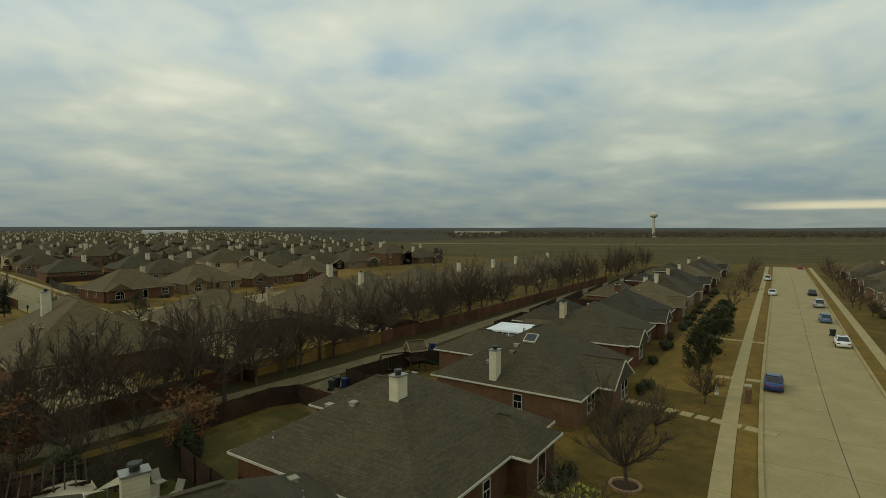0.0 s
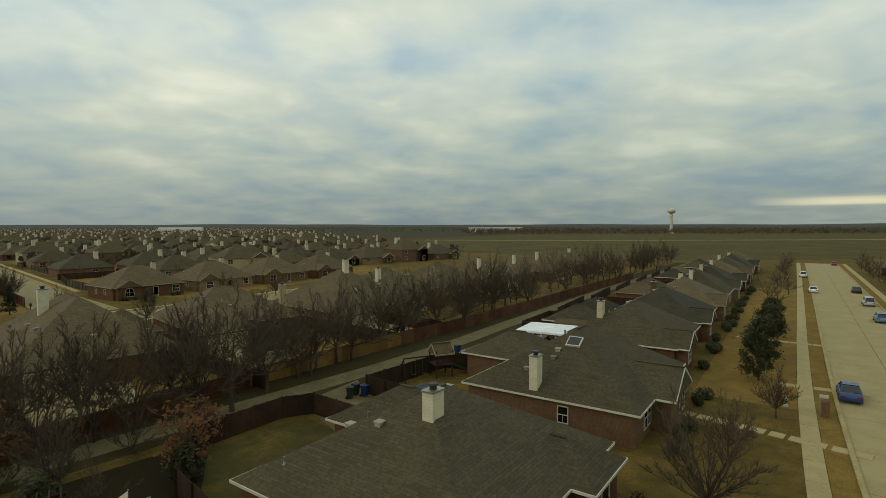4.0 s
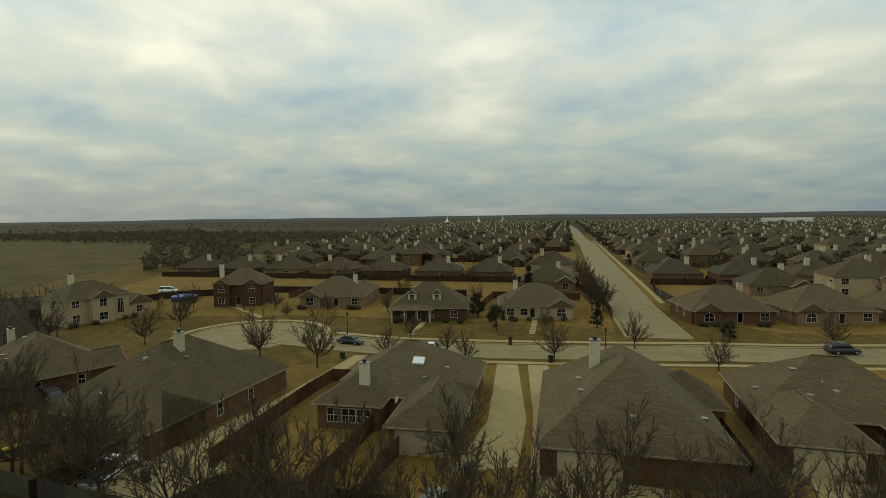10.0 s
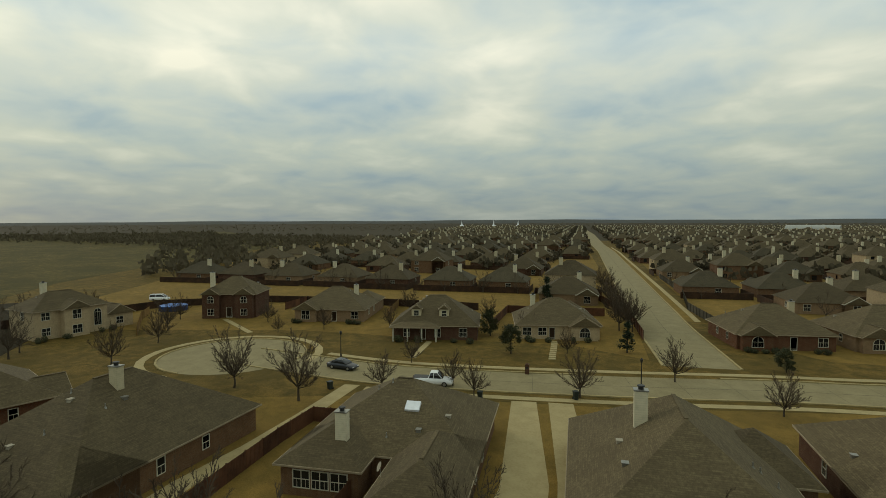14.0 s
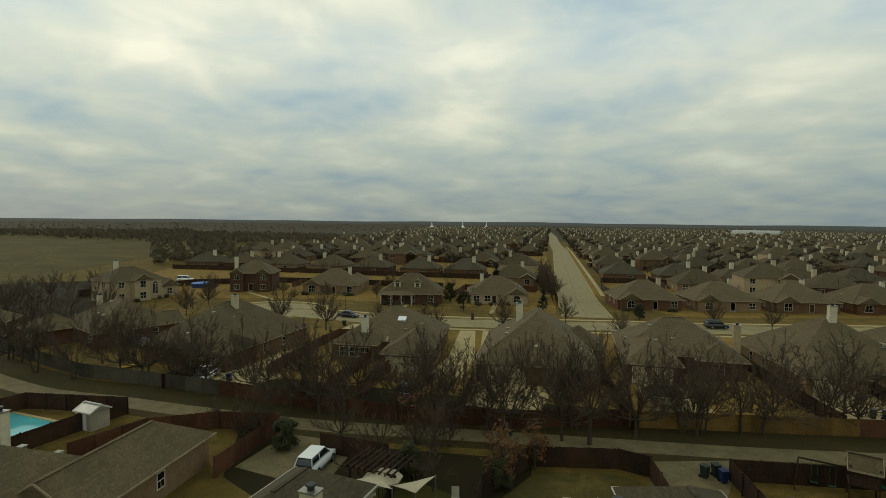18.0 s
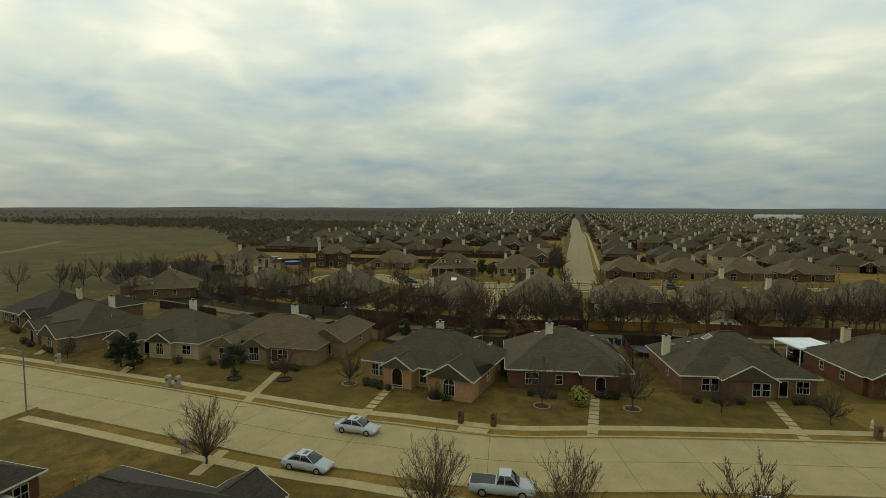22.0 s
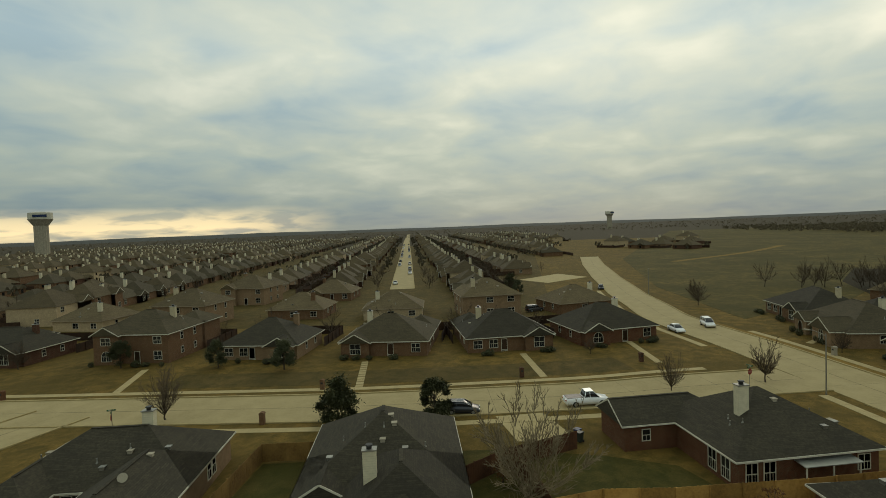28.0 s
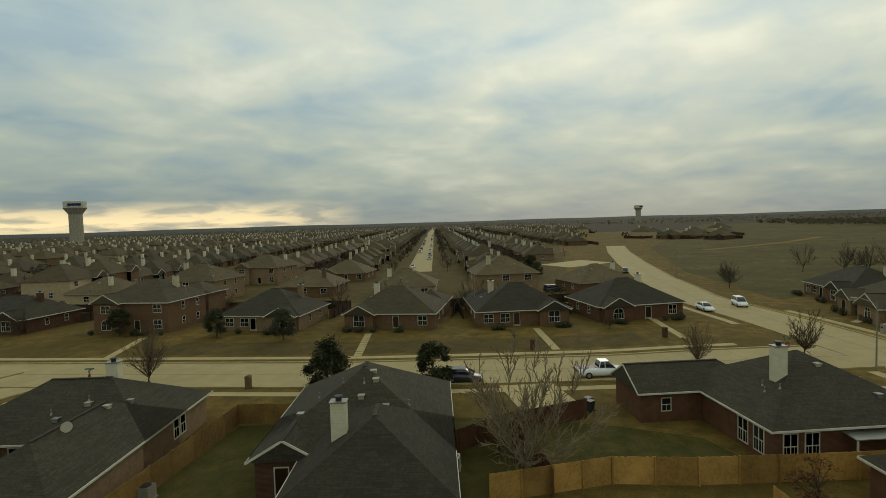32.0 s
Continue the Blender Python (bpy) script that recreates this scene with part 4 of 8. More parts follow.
house(-7.5, 17.8, 35.0, [(-8.3, 8.3, 0.6, 12.5, "x", "h", "h"), (-4.6, -0.4, -1.0, 4, "y", "g", "h"), (2.6, 8.3, -2.2, 5, "y", "g", "h"), (-8.3, -2.2, 8, 17.5, "y", "h", "h")],
      "orange_brick", "grey_shingle", "orange brick house with arched entry, arched window and grey shingles", pitch=0.60,
      chimneys=[(-0.6, 8.4, 7.0, "cream_siding")], seed=5,
      windows=[(0, -1, -6.8, 0.6, 1.1, 1.7, 0.6), (0, -1, -5.6, 0.6, 1.1, 1.7, 0.6), (0, -1, 0.5, 0.6, 1.0, 1.9, 0.5), (0, -1, 1.6, 0.6, 1.0, 1.9, 0.5), (0, -1, 5.4, -2.2, 1.6, 2.2, 0.5, True), (1, 0, 8.3, 4, 0.9, 1.3, 0.9), (1, 0, 8.3, 9, 0.9, 1.3, 0.9), (-1, 0, -8.3, 6, 0.9, 1.3, 0.9)],
      doors=[(0, -1, -2.5, -1.0, 1.6, 2.6, True)], garages=[(0, 1, -5.2, 17.5)], group="houses on the main street")
house(-29.1, 3.1, 46.5, [(-8.2, 8.2, 0, 11.5, "x", "h", "h"), (-8.0, -3.6, -1.6, 4, "y", "g", "h"), (-3.2, 0.8, -0.9, 4, "y", "g", "h"), (4.6, 10.6, 5.0, 18, "y", "g", "h")],
      "tan_brick", "brown_shingle", "tan brick house with two front gables and a tall gabled wing", pitch=0.60,
      chimneys=[(0.5, 8.6, 7.2)], seed=6,
      windows=[(0, -1, -5.8, -1.6, 1.7, 1.8, 0.6), (0, -1, -1.2, -0.9, 1.7, 2.1, 0.5), (0, -1, 3.0, 0, 1.6, 1.5, 0.7), (0, -1, 7.6, 5.0, 2.0, 2.6, 0.5, True), (1, 0, 10.6, 12, 0.9, 1.3, 0.9)],
      doors=[(0, -1, 1.7, 0)], garages=[(0, 1, 7.6, 18)], group="houses on the main street")
house(-41.3, -10.8, 44.6, [(-7.8, 7.8, 0, 12, "x", "h", "h"), (-7.8, -2.8, -1.6, 5, "y", "g", "h"), (3.2, 7.8, 8, 17, "y", "h", "h"), (-0.6, 3.4, -0.8, 4, "y", "g", "h")],
      "pale_brick", "grey_shingle", "pale brick house with a grey shingle roof", pitch=0.6, chimneys=[(0, 8.5, 7.4)], seed=8,
      windows=[(0, -1, -5.3, -1.6, 2.2, 1.8, 0.6), (0, -1, 1.4, -0.8, 1.4, 1.9, 0.6, True), (0, -1, 5.6, 0, 1.6, 1.5, 0.7), (1, 0, 7.8, 4, 0.9, 1.3, 0.9), (1, 0, 7.8, 9, 0.9, 1.3, 0.9)],
      doors=[(0, -1, -1.7, 0)], garages=[(0, 1, 5.5, 17)], group="houses on the main street")
house(-57.5, -25.6, 27.3, [(-8.4, 8.4, 0, 12.5, "x", "h", "h"), (-6.6, -2.4, -1.2, 4, "y", "g", "h"), (1.6, 7.4, -2.2, 5, "y", "g", "h")],
      "tan_brick", "grey_shingle", "tan brick house with two front gables", pitch=0.6, chimneys=[(1.5, 9.0, 7.2)], seed=9,
      windows=[(0, -1, 4.5, -2.2, 1.5, 2.0, 0.6, True), (0, -1, -7.6, 0, 1.2, 1.6, 0.6), (0, -1, 0, 0, 1.6, 1.5, 0.7), (1, 0, 8.4, 5, 1.0, 1.4, 0.8), (1, 0, 8.4, 9, 1.0, 1.4, 0.8)],
      doors=[(0, -1, -4.5, -1.2, 1.5, 2.4, True)], group="houses on the main street")
row_house(-77.0, -32.3, 28.7, 16.5, 13, 11, "brown_brick", "dark_shingle", group="houses on the main street")
for k in range(9):
    row_house(28.1 + 10.4 * k, 70.9 + 14.7 * k, 54.5, 15.4, 12.5, 20 + k, ["red_brick", "red_brick", "brown_brick", "tan_brick", "dark_brick"][k % 5], ["grey_shingle", "dark_shingle", "brown_shingle"][k % 3], wing=(-1) ** k, group="houses on the main street")
# south side, further along
for k in range(8):
    row_house(61.9 + 10.7 * k, 59.0 + 15.1 * k, 234.5, 15.0, 12.5, 40 + k, None, ["grey_shingle", "brown_shingle"][k % 2], wing=(-1) ** k, group="houses on the main street")
row_house(48.6, 25.8, 237.3, 15.0, 12.5, 57, "red_brick", "dark_shingle", group="houses on the main street")
row_house(34.5, 7.0, 226.5, 15.4, 12.5, 58, "brown_brick", "grey_shingle", wing=-1, group="houses on the main street")
row_house(9.8, -10.6, 218.7, 15.0, 12.5, 59, "red_brick", "dark_shingle", wing=0, group="houses on the main street", chim=False)

# ---- corner houses below the end of the flight ----
s1 = house(18.2, -60.8, -50.2, [(-6.35, 6.35, 0, 14.2, "y", "h", "h"), (-6.35, 3.0, 9, 20.6, "y", "h", "h"), (2.4, 6.35, 8, 15.0, "y", "h", "g")],
           "dark_brick", "dark_shingle", "dark shingled house with cream siding on its rear gable", pitch=0.58, seed=61,
           chimneys=[(0.6, 15.6, 6.5, "white_siding")], gable="cream_siding", fittings=9,
           windows=[(0, -1, -3, 0, 1.6, 1.5, 0.7), (0, -1, 3, 0, 1.6, 1.5, 0.7), (1, 0, 6.35, 4, 0.9, 1.3, 0.8)], doors=[(0, -1, 0, 0), (0, 1, 4.6, 15.0, 1.0, 2.1)], group="corner houses")
s0 = house(33.5, -78.6, -50.5, [(-7.65, 7.65, 0, 10.4, "x", "h", "h"), (-7.65, -0.4, 5, 19.7, "y", "h", "h"), (2.7, 7.65, 5, 13.4, "y", "h", "h")],
           "tan_brick", "dark_shingle", "tan brick house with a dark shingle roof and white garage door", pitch=0.56, seed=62,
           chimneys=[(-2.1, 4.3, 6.8, "white_siding")], fittings=9,
           windows=[(-1, 0, -7.65, 4.5, 0.9, 1.7, 0.7), (-1, 0, -7.65, 5.6, 0.9, 1.7, 0.7), (0, 1, 1.2, 10.4, 1.8, 2.0, 0.3), (0, 1, 4.2, 13.4, 1.0, 1.9, 0.4), (0, 1, 6.2, 13.4, 1.0, 1.9, 0.4), (0, -1, -3, 0, 1.6, 1.5, 0.7)],
           garages=[(0, 1, -4.0, 19.7, 4.9, 2.15, "white_paint")], group="corner houses")
s2 = house(-3.7, -34.1, -47.0, [(-6.4, 6.4, 0, 12.5, "x", "h", "h"), (0.8, 11.8, -1.8, 3.6, "x", "h", "g")],
           "red_brick", "dark_shingle", "red brick corner house with dark shingles and white chimney", pitch=0.56, seed=63,
           chimneys=[(2.9, 8.2, 7.3, "white_siding")], fittings=8, gable="cream_siding",
           windows=[(0, 1, 5.2, 12.5, 1.1, 1.9, 0.4), (0, 1, 3.6, 12.5, 1.1, 1.9, 0.4), (1, 0, 6.4, 11.0, 1.2, 1.9, 0.4), (1, 0, 6.4, 9.2, 1.2, 1.9, 0.4), (0, 1, -5.0, 12.5, 1.2, 1.4, 0.8), (-1, 0, -6.4, 9, 1.2, 1.5, 0.6), (0, 1, 9.6, 3.6, 0.9, 1.2, 0.9)], group="corner houses")

# ---- houses facing the side street ----
for q, (x, y, a, w, d, wall, roof, two) in enumerate([
        (-38.8, -55.5, 139.3, 15.5, 13, "red_brick", "dark_shingle", False), (-24.2, -70.0, 133.4, 15.5, 13, "brown_brick", "dark_shingle", False),
        (-10.4, -87.9, 120.3, 15.5, 13, "brown_brick", "grey_shingle", False), (2.3, -106.5, 119.9, 14.5, 13, "tan_brick", "dark_shingle", False),
        (15.2, -125.6, 120.5, 14.0, 12, "brown_brick", "grey_shingle", True), (30.6, -149.3, 119.5, 16.5, 12, "dark_brick", "dark_shingle", False),
        (41.6, -166.9, 116.5, 15.5, 12, "red_brick", "dark_shingle", False)]):
    row_house(x, y, a, w, d, 70 + q, wall, roof, two=two, group="houses on the side street", wing=(-1) ** q)

for q, (x, y, a, two) in enumerate([(-19.3, -160.1, 296.8, True), (-38.8, -141.7, 302.3, False), (-49.3, -119.2, 307.7, False), (-61.5, -99.6, 314.6, True), (-74.7, -82.8, 324.3, False), (-4.3, -179.6, 295.1, False), (-38.7, -174.2, 115.7, True), (-55.9, -153.6, 121.2, False)]):
    row_house(x, y, a, 14.5, 12.5, 170 + q, ["tan_brick", "brown_brick", "pale_brick"][q % 3], "brown_shingle", two=two, group="houses behind the side street", wing=0)

# ---- houses between the alley and the cross street ----
house(-78.3, 39.3, 220.3, [(-6.0, 9.6, -4.0, 15.5, "y", "h", "h"), (-6.0, 0.6, 10, 17.0, "y", "h", "h")], "brown_brick", "brown_shingle",
      "brown brick house with a big brown shingle hipped roof", pitch=0.66, chimneys=[(0.5, 6.5, 9.0, "cream_siding")], seed=81,
      windows=[(-1, 0, -6.0, 3, 0.9, 1.3, 0.9), (-1, 0, -6.0, 8, 0.9, 1.5, 0.8), (0, 1, 5.5, 15.5, 2.4, 1.2, 1.0), (0, -1, -3, -4.0, 1.6, 1.6, 0.7), (0, -1, 5, -4.0, 1.6, 1.6, 0.7)],
      doors=[(0, -1, 1.0, -4.0)], garages=[(0, 1, -2.7, 17.0)], group="houses on the cross street")
hb = house(-68.8, 62.3, 227.1, [(-7.6, 7.6, 0, 13.8, "x", "h", "h"), (-7.6, -1.4, 10, 21.5, "y", "h", "h"), (1.0, 7.6, 10, 16.8, "y", "h", "h")], "brown_brick", "brown_shingle",
           "brown brick house with brown shingles and a bright skylight", pitch=0.60, chimneys=[(3.2, 14.6, 6.3, "white_siding")], seed=82,
           windows=[(0, 1, 2.6, 16.8, 1.5, 1.5, 0.7), (0, 1, 4.2, 16.8, 1.5, 1.5, 0.7), (0, 1, 5.8, 16.8, 1.5, 1.5, 0.7), (-1, 0, -7.6, 9, 1.0, 1.5, 0.7), (-1, 0, -7.6, 13, 1.0, 1.5, 0.7), (0, -1, 3, 0, 1.6, 1.6, 0.7)],
           doors=[(0, -1, 0, 0)], garages=[(0, 1, -4.5, 21.5)], group="houses on the cross street")
zs = roof_z([(-7.6, 7.6, 0, 13.8, "x", "h", "h")], -1.5, 9.8, 2.65, 0.60)
bm = bmesh.new()
bm_box(bm, -0.65, 0.65, -0.5, 0.5, -0.1, 0.22)
sk = part("skylight", bm, "white_metal", hb, "bright domed skylight")
sk.matrix_basis = Matrix.LocRotScale((-1.5, 9.8, zs + 0.02), Euler((-math.atan(0.6), 0, 0)), None)
house(-50.7, 77.1, 225.2, [(-7.6, 7.6, 0, 20.5, "y", "h", "h"), (-9.6, -3, 2, 9, "x", "h", "h")], "brown_brick", "brown_shingle", "brick house with a tall brown shingle hipped roof", pitch=0.70,
      chimneys=[(2.6, 9.5, 9.0, "white_siding")], seed=83, windows=[(1, 0, 7.6, 6, 0.9, 1.4, 0.8), (-1, 0, -7.6, 12, 0.9, 1.4, 0.8), (0, -1, 3, 0, 1.6, 1.6, 0.7)], doors=[(0, -1, 0, 0)],
      garages=[(0, 1, 3.6, 20.5)], group="houses on the cross street")
house(-38.1, 93.9, 222.4, [(-8.0, 8.0, 0, 13.0, "x", "h", "h"), (1.2, 8.0, 9, 19.5, "y", "h", "h"), (-8, -2, 10, 15, "y", "h", "h")], "dark_brick", "brown_shingle", "dark brick house with brown shingles and long garage wing", pitch=0.62,
      chimneys=[(-8.2, 9.0, 6.6, "pale_brick")], seed=84, windows=[(1, 0, 8, 6, 0.9, 1.4, 0.8), (0, 1, -4.5, 15, 1.5, 1.5, 0.7), (0, -1, -3, 0, 1.6, 1.6, 0.7)], doors=[(0, -1, 0, 0)],
      garages=[(0, 1, 4.6, 19.5)], group="houses on the cross street")
house(-24.4, 107.3, 228.7, [(-8.4, 8.4, 0, 17.0, "x", "h", "h"), (1.6, 8.4, 12, 20.0, "y", "h", "h")], "tan_brick", "brown_shingle", "tan brick house with a large brown shingle roof", pitch=0.66,
      chimneys=[(0.0, 9.5, 10.0, "white_siding")], seed=85, windows=[(1, 0, 8.4, 5, 0.9, 1.4, 0.8), (1, 0, 8.4, 9, 0.9, 1.4, 0.8), (0, 1, -1.0, 17, 1.4, 1.4, 0.8), (0, -1, -3, 0, 1.6, 1.6, 0.7)],
      garages=[(0, 1, 5.0, 20.0)], group="houses on the cross street")
for k in range(6):
    row_house(-17.5 + 11.2 * k, 121.3 + 15.2 * k, 232.0, 16, 14, 90 + k, ["brown_brick", "tan_brick", "red_brick"][k % 3], "brown_shingle", wing=(-1) ** k, pitch=0.62, group="houses on the cross street")
row_house(-98.2, 25.5, 198.6, 15.0, 13, 101, "red_brick", "brown_shingle", pitch=0.62, group="houses on the cross street")
row_house(-105.3, 1.8, 163.9, 15.0, 13, 102, "brown_brick", "brown_shingle", pitch=0.62, group="houses on the cross street")
# across the street
house(-142.8, 25.3, 121.3, [(-6.5, 6.5, 0, 9, "x", "h", "h", 5.4), (-2.2, 2.2, -1.6, 4, "y", "g", "h", 5.4), (6.5, 12, 0.5, 8, "y", "g", "h", 2.8)], "pale_brick", "brown_shingle", "two-storey pale stone house with a hipped roof", z=5.4, pitch=0.62,
      chimneys=[(-2, 6, 10.0)], seed=111, windows=[(0, -1, -4.6, 0, 1.5, 1.5, 0.7), (0, -1, -4.6, 0, 1.5, 1.5, 3.6), (0, -1, 0, -1.6, 1.6, 1.8, 3.4), (0, -1, 0, -1.6, 1.8, 1.7, 0.6), (0, -1, 4.6, 0, 1.5, 3.4, 1.2, True), (0, -1, 9.2, 0.5, 1.5, 1.5, 0.7), (-1, 0, -6.5, 4, 1.2, 1.5, 3.6)], group="houses across the cross street")
house(-146.7, 54.2, 60.6, [(-6.0, 6.0, 0, 10, "x", "h", "h", 5.4), (-5.6, -1.8, -1.2, 4, "y", "g", "h", 5.4), (1.8, 5.6, -1.2, 4, "y", "g", "h", 5.4)], "dark_brick", "brown_shingle", "two-storey dark brick house with twin front gables", z=5.4, pitch=0.66,
      chimneys=[(-5.6, 5, 9.8)], seed=112, windows=[(0, -1, -3.7, -1.2, 1.5, 1.6, 3.5, True), (0, -1, 3.7, -1.2, 1.5, 1.6, 3.5, True), (0, -1, -3.7, -1.2, 1.5, 1.5, 0.7), (0, -1, 3.7, -1.2, 1.5, 1.5, 0.7)], doors=[(0, -1, 0, 0, 1.3, 2.4, False)], group="houses across the cross street")
row_house(-130.4, 72.1, 52.9, 15.5, 13, 113, "tan_brick", "brown_shingle", pitch=0.62, group="houses across the cross street")
x3 = house(-102.9, 83.0, 54.5, [(-7.8, 7.8, 0, 12.5, "x", "h", "h")], "dark_brick", "brown_shingle", "dark brick house with porch columns and two dormers", pitch=0.72, seed=114,
           windows=[(0, -1, -5.2, 0.0, 1.2, 1.6, 0.5), (0, -1, 0.5, 0, 1.2, 1.6, 0.5), (0, -1, 5.2, 0, 1.5, 1.6, 0.6)], doors=[(0, -1, -2.2, 0)], group="houses across the cross street")
for dx in (-3.6, 1.6):
    wall_block(x3, dx - 0.9, dx + 0.9, 1.6, 4.4, 5.4, 0.8, "y", "g", "h", "cream_siding")
    roof_block(x3, dx - 0.9, dx + 0.9, 1.6, 4.6, 5.4, 0.8, "y", "g", "h", "brown_shingle", 0.2)
    add_window(x3, 0, -1, dx, 1.6, 1.0, 1.1, 4.1)
for px in (-7.4, -4.8, -2.2, 0.4):
    bm = bmesh.new()
    bm_cyl(bm, 0.14, 0.12, 0, 2.55, 10, Matrix.Translation((px, -1.8, 0)))
    part("column", bm, "white_paint", x3)
roof_block(x3, -7.8, 0.8, -1.9, 2.0, 2.65, 0.3, "x", "h", "h", "brown_shingle", 0.3)
row_house(-91.4, 102.6, 54.4, 15.0, 12.5, 115, "pale_brick", "brown_shingle", pitch=0.62, group="houses across the cross street")
for k in range(4):
    row_house(-65.5 + 11.2 * k, 129.3 + 14.8 * k, 52.0, 15.5, 13, 120 + k, ["red_brick", "tan_brick", "brown_brick"][k % 3], "brown_shingle", pitch=0.62, group="houses across the cross street")

# ---- the wider estate: one plain house, varied and repeated in rows ----
PROTO = []
for k, (wall, roof, two) in enumerate([("dark_brick", "estate_shingle", False), ("tan_brick", "estate_shingle", False), ("brown_brick", "grey_shingle", False), ("pale_brick", "estate_shingle", True), ("brown_brick", "estate_shingle", True)]):
    w, d, z = 15.0, 12.5, 5.2 if two else 2.65
    word = wall.replace("_", " ")
    h = base("house", pose(-60 - 22 * k, -400, 0), ("two-storey %s estate house with shingle roof" if two else "low %s estate house with shingle roof") % word, "house", "estate houses")
    bl = [(-w / 2, w / 2, 0, d, "x", "h", "h"), (2.2, 7.0, -1.2, 4, "y", "g", "h")]
    bm = bmesh.new()
    for b in bl:
        bm_box(bm, b[0], b[1], b[2], b[3], -0.05, z)
    part("wall", bm, wall, h)
    roof_block(h, *bl[0][:4], z, 0.62, *bl[0][4:7], roof, trim=False)
    roof_block(h, *bl[1][:4], z, 0.62, *bl[1][4:7], roof)
    wall_block(h, *bl[1][:4], z, 0.62, *bl[1][4:7], wall)
    add_chimney(h, 3.0 if k % 2 else -3.5, 8.2, 4.5, z + 5.0, 1.2, 0.9, "white_siding" if k % 3 else "cream_siding")
    for wx in ((0, -1, -5, 0, 1.6, 1.6, 0.7), (0, -1, 4.6, -1.2, 1.6, 1.8, 0.6), (-1, 0, -7.5, 5, 1.2, 1.4, 0.8), (0, 1, -2, d, 1.7, 1.5, 0.7)) + (((0, -1, -5, 0, 1.6, 1.5, 3.4), (1, 0, 7.5, 5, 1.2, 1.4, 3.4)) if two else ()):
        add_window(h, *wx)
    PROTO.append(h)

FAR = []


def estate(ox, oy, u, n, step, ang, seed, skip=lambda x, y: False, flip=False, two=0.12):
    """One row of houses from (ox, oy) along u, fronts turned by ang."""
    r = random.Random(seed)
    for k in range(n):
        x, y = ox + u[0] * step * k + r.uniform(-1, 1), oy + u[1] * step * k + r.uniform(-1, 1)
        if skip(x, y) or r.random() < 0.03:
            continue
        i = (3 + r.randrange(2)) if r.random() < two else r.randrange(3)
        FAR.append((x, y, ang + r.uniform(-3, 3), i))


uw = Vector((-0.7655, -0.6435))
vw = Vector((-0.6435, 0.7655))
aw = math.degrees(math.atan2(uw.y, uw.x))


def west_skip(x, y):
    # keep clear of the entry road, the field and the near houses
    p = Vector((x + 66.4, y + 52.9))
    lim = -30 if x > -260 else -20
    lot = abs(x + 146) < 18 and abs(y + 112) < 16
    return p.dot(Vector((-0.426, 0.904))) > lim or lot or x > -80 and y > -190


for j in range(-26, 6):
    pair, s = divmod(j, 2)
    off = pair * 74 + (17.5 if s == 0 else 56.5)
    o = Vector((-58.1, -125.0)) + vw * off
    st = 0
    estate(o.x, o.y, uw, 58 if abs(j) < 16 else 38, 16.4, aw + (180 if s == 0 else 0), 300 + j, west_skip)
for k, (x, y) in enumerate(((-344.1, -109.0), (-374.4, -126.7), (-353.0, -143.6), (-385.3, -165.4), (-407.4, -118.5), (-439.6, -140.6), (-417.9, -176.6), (-472.6, -128.1))):
    FAR.append((x, y, 70 + 180 * (k % 2), k % 4))
un = Vector((-0.7033, 0.7105))
vn = Vector((0.7105, 0.7033))
an = math.degrees(math.atan2(vn.y, vn.x))


def north_skip(x, y):
    p = Vector((x - -87.1, y - 127.1))
    a, b = p.dot(un), p.dot(vn)
    if abs(b) < 19 or a < 18:
        return True
    if b < -30 and a < 40:
        return True
    return b < -150 - 0.15 * a or b > 160 + 0.45 * a


for j in range(0, 40):
    pair, s = divmod(j, 2)
    a = pair * 72 + (26 if s == 0 else 64)
    o = Vector((-87.1, 127.1)) + un * a - vn * 19.5 * 24
    estate(o.x, o.y, vn, 56, 19.5, an + (180 if s else 0), 500 + j, north_skip)

near_far = [f for f in FAR if (Vector(f[:2]) - Vector((0, 0))).length < 255]
rest = [f for f in FAR if (Vector(f[:2]) - Vector((0, 0))).length >= 255]
for x, y, a, i in near_far[len(PROTO):]:
    copy_thing(PROTO[i], pose(x, y, 0, 0, 0, a))
for h, f in zip(PROTO, near_far):
    h.matrix_world = pose(f[0], f[1], 0, 0, 0, f[2])


def stuff_houses(name, items, keep):
    groups = {}
    for x, y, a, i in items:
        h = PROTO[i]
        m = pose(x, y, 0, 0, 0, a)
        for c in h.children_recursive:
            if c.type != "MESH" or c.name.split(".")[0] not in keep:
                continue
            mm = m @ (c.parent.matrix_basis @ c.matrix_basis if c.parent != h else c.matrix_basis)
            g = groups.setdefault(c.data.materials[0].name, ([], []))
            n = len(g[0])
            g[0].extend([tuple(mm @ v.co) for v in c.data.vertices])
            g[1].extend([tuple(n + k for k in p.vertices) for p in c.data.polygons])
    for mat, (v, f) in groups.items():
        tagged(raw_part(name, v, f, mat), "distant rows of estate houses", "houses", "", "stuff")


stuff_houses("distant_houses", rest, {"wall", "roof", "chimney", "gable", "pane"})

# ---- trees ----


def tube(V, F, a, b, r0, r1, n):
    d = (b - a)
    if d.length < 1e-5:
        return
    d.normalize()
    u = d.orthogonal().normalized()
    w = d.cross(u)
    k = len(V)
    for p, r in ((a, r0), (b, r1)):
        for i in range(n):
            t = 2 * math.pi * i / n
            V.append(tuple(p + (u * math.cos(t) + w * math.sin(t)) * r))
    for i in range(n):
        j = (i + 1) % n
        F.append((k + i, k + j, k + n + j, k + n + i))


